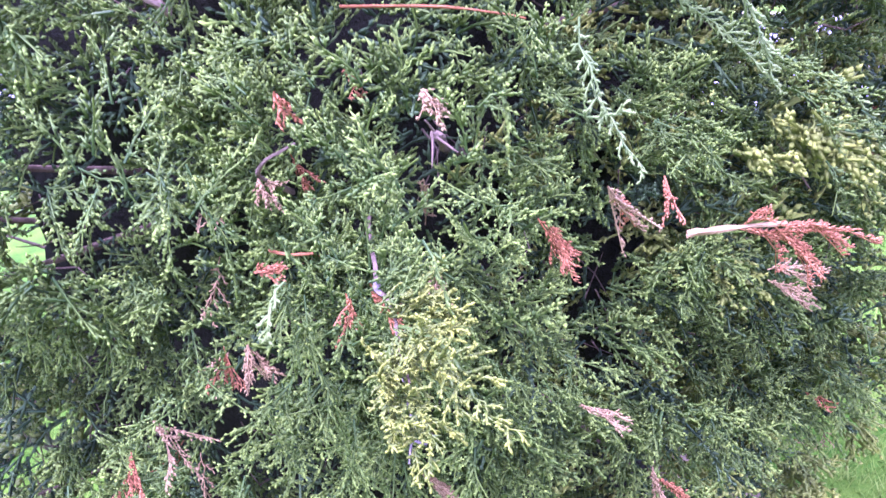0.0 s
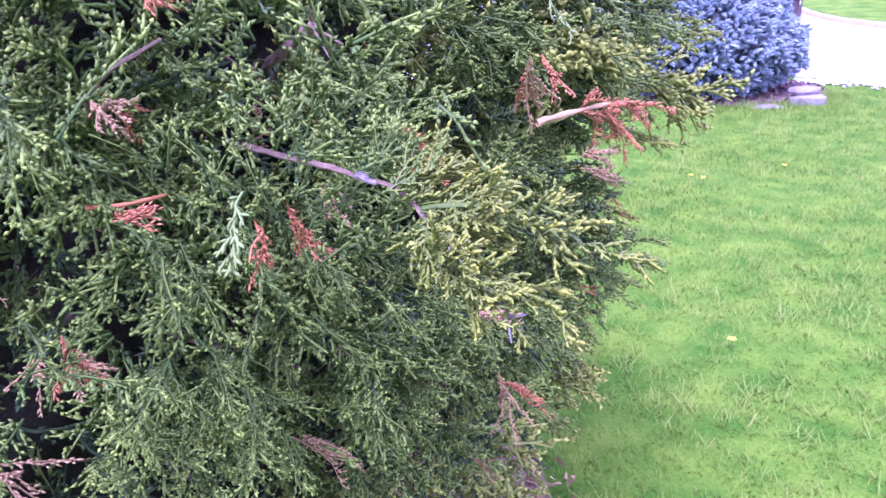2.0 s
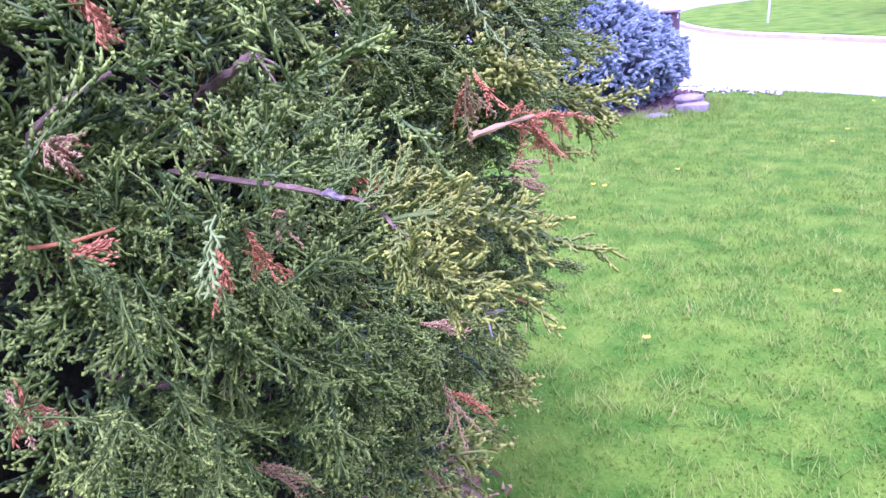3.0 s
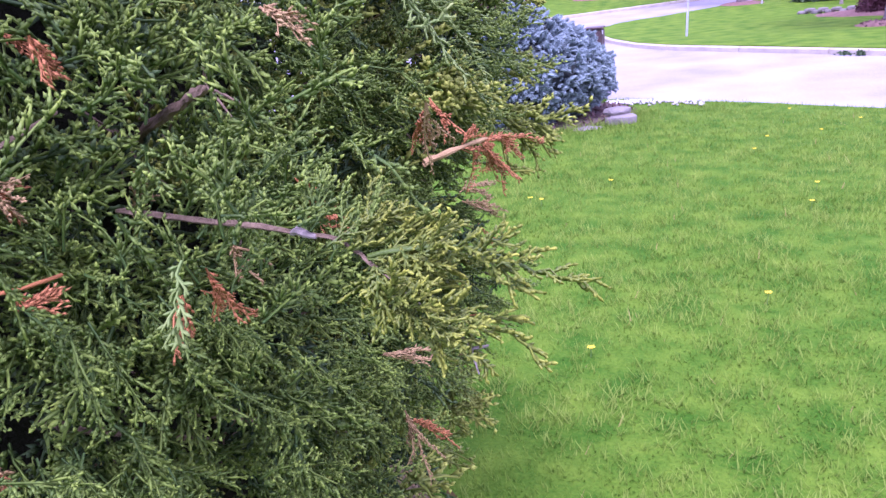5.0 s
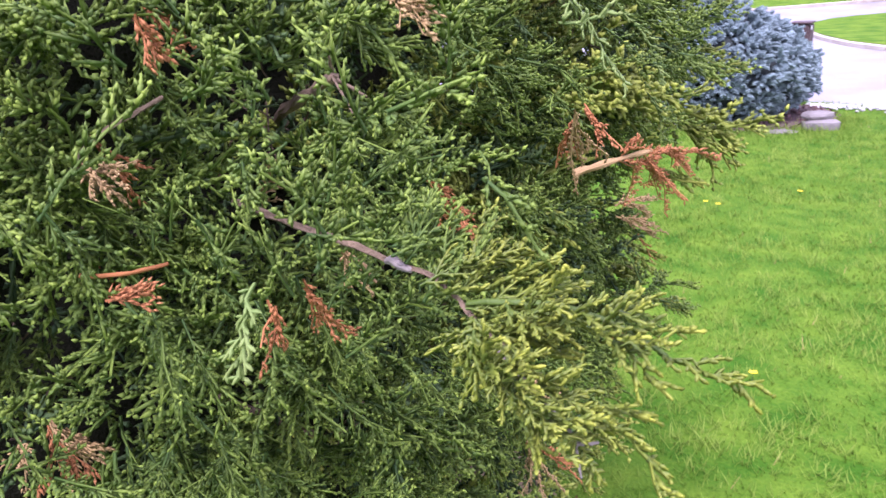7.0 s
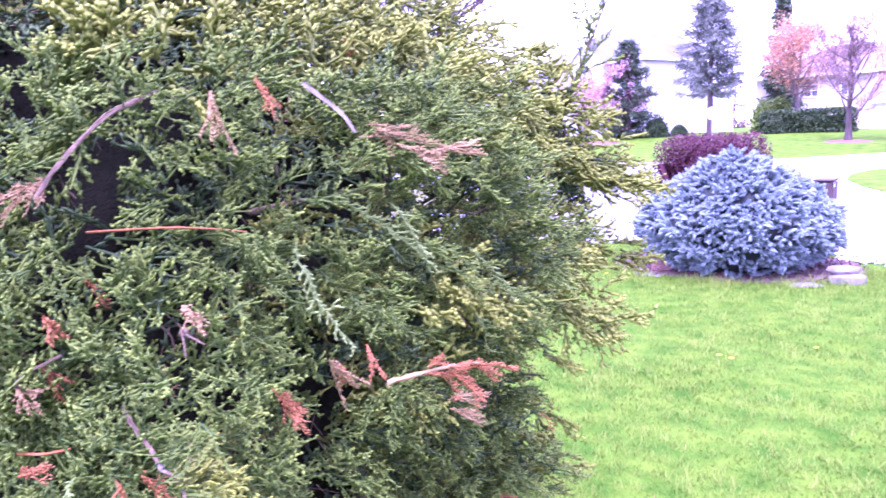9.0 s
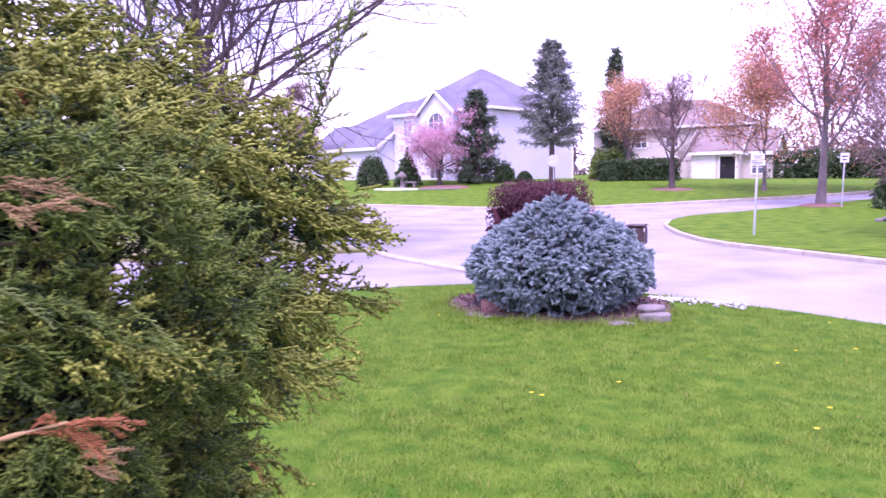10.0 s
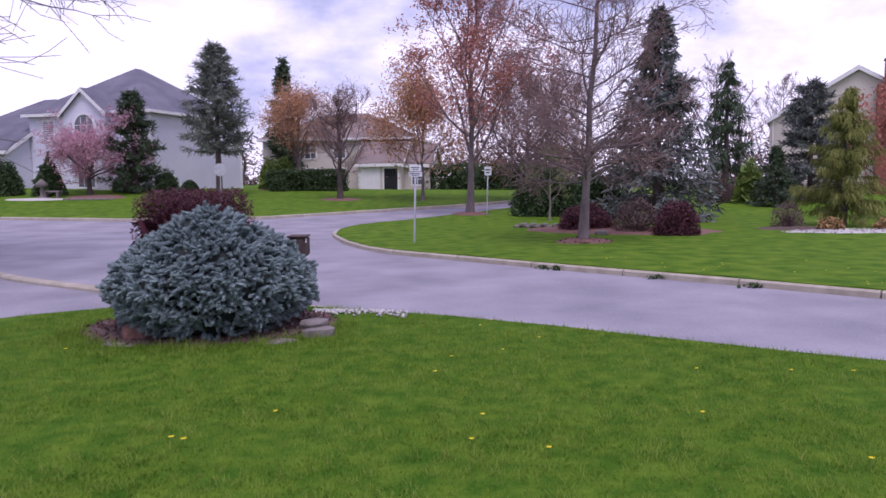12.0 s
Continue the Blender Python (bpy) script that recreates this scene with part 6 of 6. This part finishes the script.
def gable_side(x0, x1, y0, y1, z0, z1, rise, wall_mat, roof_mat, parent, over=0.3):
    """A block whose ridge runs along x: gabled end walls, a two-sided roof and white rake boards."""
    ym = (y0 + y1) / 2
    v = [(x, y, z) for x in (x0, x1) for y, z in ((y0, z0), (y1, z0), (y1, z1), (ym, z1 + rise), (y0, z1))]
    f = [(0, 2, 1), (0, 3, 2), (0, 4, 3), (5, 6, 7), (5, 7, 8), (5, 8, 9), (0, 5, 9), (0, 9, 4), (1, 2, 7), (1, 7, 6)]
    put("wall", mesh_from("wall", np.array(v, dtype=float), np.array(f), wall_mat), parent)
    sl = rise / (ym - y0)
    s, boards = Soup(), []
    X0, X1, t = x0 - over, x1 + over, 0.14
    for e in (y0 - over, y1 + over):
        ez = z1 - sl * over
        q = [(X0, e, ez + 0.02), (X1, e, ez + 0.02), (X1, ym, z1 + rise + 0.02), (X0, ym, z1 + rise + 0.02)]
        q += [(a, b, c + t) for a, b, c in q]
        s.add(q, [(4, 5, 6), (4, 6, 7), (0, 2, 1), (0, 3, 2), (0, 1, 5), (0, 5, 4)])
        for x in (X0 - 0.04, X1):
            r = [(x, e, ez - 0.16), (x, ym, z1 + rise - 0.16), (x, ym, z1 + rise + t), (x, e, ez + t)]
            r += [(a + 0.04, b, c) for a, b, c in r]
            tr = Soup()
            tr.add(r, [(0, 1, 2), (0, 2, 3), (4, 6, 5), (4, 7, 6), (0, 4, 5), (0, 5, 1), (3, 2, 6), (3, 6, 7)])
            boards.append(("rake_board", tr, "white rake board"))
        lo = min(e, e + math.copysign(0.04, e - ym))
        tr = Soup()
        tr.add(*box_arrays(X0, X1, lo, lo + 0.04, ez - 0.18, ez + 0.10))
        boards.append(("gutter", tr, "white gutter"))
    r = put("roof", s.mesh("roof", roof_mat), parent)
    for name, tr, words in boards:
        put(name, tr.mesh(name, M_TRIM), r, words)


def window(parent, x, y, z, w, h, face="front", arch=False, bars=(1, 2)):
    """A window with frame, sill, bars and a pane, set proud of its wall."""
    t = new("window")
    t.parent = parent
    t.matrix_basis = pose(x, y, z, 0, 0, 0 if face == "front" else 90)
    v, f = [], []
    if arch:
        n = 12
        out = [(-w / 2, 0), (w / 2, 0)] + [(w / 2 * math.cos(math.pi * k / n), h - w / 2 + w / 2 * math.sin(math.pi * k / n)) for k in range(n + 1)]
    else:
        out = [(-w / 2, 0), (w / 2, 0), (w / 2, h), (-w / 2, h)]
    k = len(out)
    cx, cz = 0, h / 2
    put("pane", mesh_from("pane", np.array([(a, -0.012, b) for a, b in out]), np.array([(0, i, i + 1) for i in range(1, k - 1)]), M_GLASS), t)
    s = Soup()
    big = [(cx + (a - cx) * (1 + 0.24 / w), cz + (b - cz) * (1 + 0.24 / h)) for a, b in out]
    vv = [(a, -0.05, b) for a, b in out] + [(a, -0.05, b) for a, b in big] + [(a, 0, b) for a, b in big] + [(a, -0.012, b) for a, b in out]
    ff = []
    for i in range(k):
        j = (i + 1) % k
        ff += [(i, j, j + k), (i, j + k, i + k), (i + k, j + k, j + 2 * k), (i + k, j + 2 * k, i + 2 * k), (i, i + 3 * k, j + 3 * k), (i, j + 3 * k, j)]
    s.add(vv, ff)
    for i in range(1, bars[0] + 1):
        a = -w / 2 + w * i / (bars[0] + 1)
        s.add(*box_arrays(a - 0.025, a + 0.025, -0.04, -0.013, 0, h - (0.1 * w if arch else 0)))
    for i in range(1, bars[1] + 1):
        b = h * i / (bars[1] + 1)
        s.add(*box_arrays(-w / 2, w / 2, -0.038, -0.013, b - 0.02, b + 0.02))
    put("window_frame", s.mesh("window_frame", M_TRIM), t, "white frame and glazing bars")
    return t


def siding(parent, x0, x1, y, z0, z1, material, face="front", step=0.16):
    """Lapped boards: each one leans out over the next."""
    s = Soup()
    z = z0
    while z < z1 - 0.02:
        t = min(z1, z + step)
        if face == "front":
            q = [(x0, y - 0.022, z), (x1, y - 0.022, z), (x1, y - 0.004, t), (x0, y - 0.004, t), (x0, y, z), (x1, y, z)]
        else:
            q = [(y + 0.022, x0, z), (y + 0.022, x1, z), (y + 0.004, x1, t), (y + 0.004, x0, t), (y, x0, z), (y, x1, z)]
        s.add(q, [(0, 1, 2), (0, 2, 3), (4, 5, 1), (4, 1, 0)])
        z = t
    tagged(put("siding", s.mesh("siding", material), parent, "lapped horizontal siding boards"), kind="stuff")


def garage_door(parent, x, y, z, w, h, open_part=False):
    d = new("garage_door")
    d.parent = parent
    d.location = (x, y, z)
    s = Soup()
    if open_part:
        # solid dark slab in the doorway, its colour standing for the unlit inside
        put("opening", mesh_from("opening", *[np.array(a) for a in box_arrays(-w / 2, w / 2, -0.02, -0.008, 0, h)], M_DARK), d, "dark slab that stands for shade in the open garage")
    else:
        for k in range(4):
            for j in range(4):
                put("panel", mesh_from("panel", *[np.array(a) for a in box_arrays(-w / 2 + w * j / 4 + 0.03, -w / 2 + w * (j + 1) / 4 - 0.03, -0.05, -0.02, h * k / 4 + 0.03, h * (k + 1) / 4 - 0.03)], M_TRIM), d)
        put("door_leaf", mesh_from("door_leaf", *[np.array(a) for a in box_arrays(-w / 2, w / 2, -0.03, -0.01, 0, h)], M_TRIM), d, "white garage door leaf")
    t = Soup()
    t.add(*box_arrays(-w / 2 - 0.14, -w / 2, -0.07, 0, 0, h + 0.14))
    t.add(*box_arrays(w / 2, w / 2 + 0.14, -0.07, 0, 0, h + 0.14))
    t.add(*box_arrays(-w / 2, w / 2, -0.07, 0, h, h + 0.14))
    put("trim", t.mesh("trim", M_TRIM), d)


# the white house on the corner: local x along its front, y into its depth, the corner nearest the street at (0, 0)
h1 = thing("house", (-21.35, 54.0, 1.35), "large white sided house with grey hipped roof and arched windows", "house")
h1.rotation_euler = (0, 0, radians(-17))
H = 5.85
prism("wall", [(-11.0, 0), (0, 0), (0, 11.75), (-11.0, 11.75)], -0.7, H, M_SIDE, h1, "pale lavender-white walls")
siding(h1, 0.0, 11.75, 0.0, -0.4, H, M_SIDE, "side")
siding(h1, -3.2, 0.0, 0.0, -0.4, H, M_SIDE)
siding(h1, -11.0, -7.0, 0.0, -0.4, H, M_SIDE)
bevel_box("corner_board", (0.16, 0.16, H + 0.3), M_TRIM, 0.01, h1, (0.02, -0.02, -0.4), "white corner board")
bevel_box("corner_board", (0.16, 0.16, H + 0.3), M_TRIM, 0.01, h1, (0.02, 11.75, -0.4), "white corner board")
hip_roof("roof", -11.0, 0, 0, 11.75, H, 4.0, M_ROOF, h1)
gable_front(-7.0, -3.2, -0.8, 4.6, -0.7, H - 0.1, 1.65, M_SIDE, M_ROOF, h1)
window(h1, -5.1, -0.8, 3.3, 1.7, 2.3, arch=True, bars=(2, 2))
window(h1, -5.1, -0.8, 0.3, 1.5, 2.0, bars=(2, 2))
window(h1, -8.9, 0, 0.6, 1.5, 2.2, arch=True, bars=(1, 1))
window(h1, -9.2, 0, 3.9, 1.0, 1.4, bars=(1, 1))
window(h1, -1.7, 0, 3.8, 1.0, 1.5)
window(h1, -1.7, 0, 0.7, 1.0, 1.6)
prism("wall", [(-20.5, 2.5), (-11.0, 2.5), (-11.0, 11.0), (-20.5, 11.0)], -0.7, 5.0, M_SIDE, h1, "pale rear wing walls")
hip_roof("roof", -20.5, -10.5, 2.5, 11.0, 5.0, 2.9, M_ROOF, h1)
gable_side(-20.0, -11.05, -2.1, 4.6, -0.7, 3.15, 2.1, M_SIDE, M_ROOF, h1)
bevel_box("step", (1.8, 1.2, 0.32), M_KERB, 0.02, h1, (-8.9, -0.65, -0.40))

# the house across the side street, seen between maples
h2 = thing("house", (-3.2, 66.0, 0.95), "beige house with brown roof and a double garage", "house")
h2.rotation_euler = (0, 0, radians(-8))
prism("wall", [(-14.0, 1.2), (0, 1.2), (0, 11), (-14.0, 11)], -0.5, 4.9, M_SIDEB, h2, "beige walls")
hip_roof("roof", -14.0, 0, 1.2, 11, 4.9, 2.6, M_ROOFB, h2)
gable_side(-4.1, -0.3, -1.8, 4.2, -0.5, 2.55, 2.0, M_SIDEB, M_ROOFB, h2)
gable_side(-0.3, 2.0, -0.4, 5.4, -0.5, 2.45, 1.7, M_SIDEB, M_ROOFB, h2)
window(h2, 0.9, -0.4, 0.6, 0.9, 1.4)
for k in range(6):
    bevel_box("quoin", (0.34 if k % 2 else 0.24, 0.06, 0.36), M_TRIM, 0.01, h2, (-3.98, -1.83, 0.05 + 0.41 * k), "white corner block")
garage_door(h2, -3.05, -1.8, 0.0, 1.5, 2.0)
garage_door(h2, -1.2, -1.8, 0.0, 1.2, 2.0, True)
for x in (-12.2, -9.4, -6.6):
    window(h2, x, 1.2, 0.6, 1.0, 1.5)
    window(h2, x, 1.2, 3.1, 1.0, 1.4)

# the beige house on the right with its brick chimney
h3 = thing("house", (24.95, 57.0, 0.55), "beige sided house with grey roof and brick chimney", "house")
h3.rotation_euler = (0, 0, radians(-26))
gable_front(0.0, 11.6, 0.0, 11.0, -0.8, 5.65, 3.5, M_SIDEB, M_ROOF, h3)
siding(h3, 0.0, 11.6, 0.0, -0.3, 5.6, M_SIDEB)
hip_roof("roof", -0.1, 5.0, 3.0, 10.5, 5.72, 2.0, M_ROOF, h3, over=0.2)
bevel_box("downpipe", (0.09, 0.09, 6.3), M_TRIM, 0.02, h3, (0.25, -0.08, -0.7), "white downpipe")
window(h3, 4.0, 0, 3.2, 1.0, 1.5)
ch = bevel_box("chimney", (2.4, 0.8, 8.6), M_BRICK, 0.02, h3, (8.2, -0.45, -0.8), "red brick chimney breast")
bevel_box("chimney_stack", (0.85, 0.7, 1.7), M_BRICK, 0.02, ch, (-0.35, 0, 8.58))
bevel_box("chimney_cap", (1.0, 0.85, 0.12), M_STONE, 0.02, ch, (-0.35, 0, 10.26))
m = bevel_box("meter_box", (0.35, 0.2, 0.45), M_TRIM, 0.02, None, (21.6, 45.6, gz(21.6, 45.6)))
tagged(m, "small white utility box beside the lawn", "utility box")


# ---- distant woods ----
woods = Soup()
rw = np.random.default_rng(9)
for k in range(150):
    a = radians(rw.uniform(-75, 62))
    d = rw.uniform(105, 135)
    x, y = -d * math.sin(-a), d * math.cos(a)
    hh = rw.uniform(6.0, 10.5)
    z0 = gz(max(-60, min(60, x)), y) - 0.3
    tube(woods, [(x, y, z0), (x + rw.normal(0, 0.3), y, z0 + hh * 0.6), (x + rw.normal(0, 0.5), y, z0 + hh)], [0.2, 0.13, 0.03], 4)
    for j in range(16):
        w = rw.uniform(0.25, 0.95)
        b = np.array((x, y, z0 + hh * w))
        e = b + np.array((rw.normal(0, 1.5), rw.normal(0, 1.0), rw.uniform(0.6, 2.4))) * (1.15 - w)
        tube(woods, [b, (b + e) / 2 + rw.normal(0, 0.12, 3), e], [0.06, 0.04, 0.015], 3, cap=False)
    p = np.stack([rw.normal(x, 3.0, 60), rw.normal(y, 1.0, 60), z0 + 0.8 * hh * rw.uniform(0.0, 1.0, 60) ** 1.4], 1)
    v, f, t = flecks(rw, p, 220, 0.42, 0.5, 0.3).arrays()
    woods.add(v, f)
tagged(put("woods", woods.mesh("woods", M_BROWNSH)), "bare brown woods behind the houses", "trees", kind="stuff")


# ---- lawn details ----


def blades(n, xs, ys, keep, h0, h1, width, seed):
    r = np.random.default_rng(seed)
    x, y = r.uniform(*xs, n), r.uniform(*ys, n)
    ok = keep(x, y, r)
    x, y = x[ok], y[ok]
    k = len(x)
    clump = np.array([noise.noise((a * 2.3, b * 2.3, 4.0)) for a, b in zip(x, y)])
    tufty = np.array([noise.noise((a * 10.0, b * 10.0, 9.0)) for a, b in zip(x, y)])
    h = r.uniform(h0, h1, k) * np.maximum(0.35, 1 + 0.45 * clump + 0.9 * tufty)
    a = r.uniform(0, 2 * math.pi, k)
    lean = r.uniform(0.3, 1.1, k) * h
    w = width * r.uniform(0.6, 1.3, k)
    px, py = -np.sin(a) * w, np.cos(a) * w
    dx, dy = np.cos(a) * lean, np.sin(a) * lean
    z = np.zeros(k) - 0.006
    shade = np.clip(0.52 + 0.9 * clump + 1.1 * tufty + r.normal(0, 0.28, k), 0, 1.3)
    v = np.stack([np.stack([x - px, y - py, z], 1), np.stack([x + px, y + py, z], 1), np.stack([x + dx, y + dy, z + h * 0.95], 1)], 1).reshape(-1, 3)
    f = np.arange(k * 3).reshape(-1, 3)
    t = np.tile(np.array([0.25, 0.25, 0.85]), k) * np.repeat(shade, 3)
    return v, f, t


def on_lawn(x, y, r):
    d = np.hypot(x + 0.3, y + 0.4)
    base = np.clip(1.25 - d / 13.0, 0.25, 1)
    under = np.hypot(x + 2.0, y - 0.28) < 1.10 + 0.22 * r.random(len(x))
    mul = ((x + 2.84) / 1.54) ** 2 + ((y - 9.12) / 1.18) ** 2 < 1
    return (r.random(len(x)) < base * np.clip((y + 2.6) / 1.8, 0, 1)) & ~under & ~mul & (y < edge(x) - 0.03)


grass = Soup()
grass.add(*blades(560000, (-5.5, 6.5), (-2.6, 11.0), on_lawn, 0.022, 0.048, 0.0036, 1))
# longer grass round the spruce bed and along the street
grass.add(*blades(30000, (-4.6, -1.0), (7.2, 9.2), lambda x, y, r: (((x + 2.84) / 1.56) ** 2 + ((y - 9.12) / 1.20) ** 2 > 0.97) & (r.random(len(x)) < 0.8 * np.exp(-5.0 * (np.hypot((x + 2.84) / 1.56, (y - 9.12) / 1.20) - 1.0))), 0.05, 0.115, 0.003, 2))
grass.add(*blades(45000, (-5.8, 7.5), (4.5, 11.3), lambda x, y, r: (np.abs(y - edge(x) + 0.10) < 0.14) & (r.random(len(x)) < 0.9), 0.03, 0.065, 0.003, 3))
dry = Soup()
dry.add(*blades(900, (-5.0, 6.0), (-0.9, 10.0), on_lawn, 0.035, 0.06, 0.0020, 4))
tagged(put("dry_grass", dry.mesh("dry_grass", M_TAN)), "scattered dry pale grass blades", "grass", kind="stuff")
tagged(put("grass", grass.mesh("grass", M_GRASS)), "fine green lawn grass blades", "grass", kind="stuff")


def dandelion(x, y, seed):
    r = np.random.default_rng(seed)
    t = thing("dandelion", (x, y, gz(x, y)), "small yellow dandelion in the grass", "flower", "dandelions in the lawn")
    s = Soup()
    h = r.uniform(0.045, 0.07)
    tube(s, [(0, 0, -0.01), (0.005, 0.003, h)], [0.002, 0.0016], 4)
    put("stalk", s.mesh("stalk", M_DLEAF), t)
    f = Soup()
    for k in range(26):
        a = k * 2.4
        rr = 0.004 + 0.015 * (k / 26)
        d = np.array((math.cos(a), math.sin(a), 0.35))
        sd = np.array((-math.sin(a), math.cos(a), 0)) * 0.0035
        c = np.array((0.005, 0.003, h))
        f.add([c, c + d * rr + sd, c + d * rr * 1.12 + (0, 0, 0.004), c + d * rr - sd], [(0, 1, 2), (0, 2, 3)])
    put("flower_head", f.mesh("flower_head", M_DAND), t, "yellow petals")
    return t


k = 0
for x, y in [(-1.70, 4.85), (-1.80, 4.90), (-1.23, 5.46), (0.70, 4.67), (0.21, 4.78), (0.31, 5.3), (-0.05, 6.55), (0.10, 7.1), (0.62, 7.4), (1.05, 7.9), (0.45, 8.6), (2.3, 6.6), (3.1, 6.5), (3.6, 6.4), (1.9, 5.3), (2.6, 4.4), (-3.9, 7.6), (1.5, 3.6), (0.6, 9.0), (1.6, 8.4), (-1.0, 2.4), (-0.2, 3.1)]:
    dandelion(x, y, k)
    k += 1
rd = np.random.default_rng(5)
for q in range(46):
    x = rd.uniform(3.5, 12.5)
    y = float(np.interp(x, [p[0] for p in ISLAND_FRONT], [p[1] for p in ISLAND_FRONT])) + abs(rd.normal(1.6, 1.4)) + 0.3
    if y < 19.5:
        dandelion(x, y, 100 + q)
weeds = Soup()
for x in (2.2, 2.45, 4.1, 5.4, 7.2, 7.6):
    y = float(np.interp(x, [p[0] for p in ISLAND_FRONT], [p[1] for p in ISLAND_FRONT])) - 0.14
    p = rd.normal(0, 1, (60, 3)) * (0.14, 0.04, 0.02) + (x, y, -0.085)
    v, f, t = flecks(rd, p, 120, 0.03, 0.01).arrays()
    weeds.add(v, f)
tagged(put("weeds", weeds.mesh("weeds", M_BOX)), "small weeds growing in the gutter", "weeds", kind="stuff")
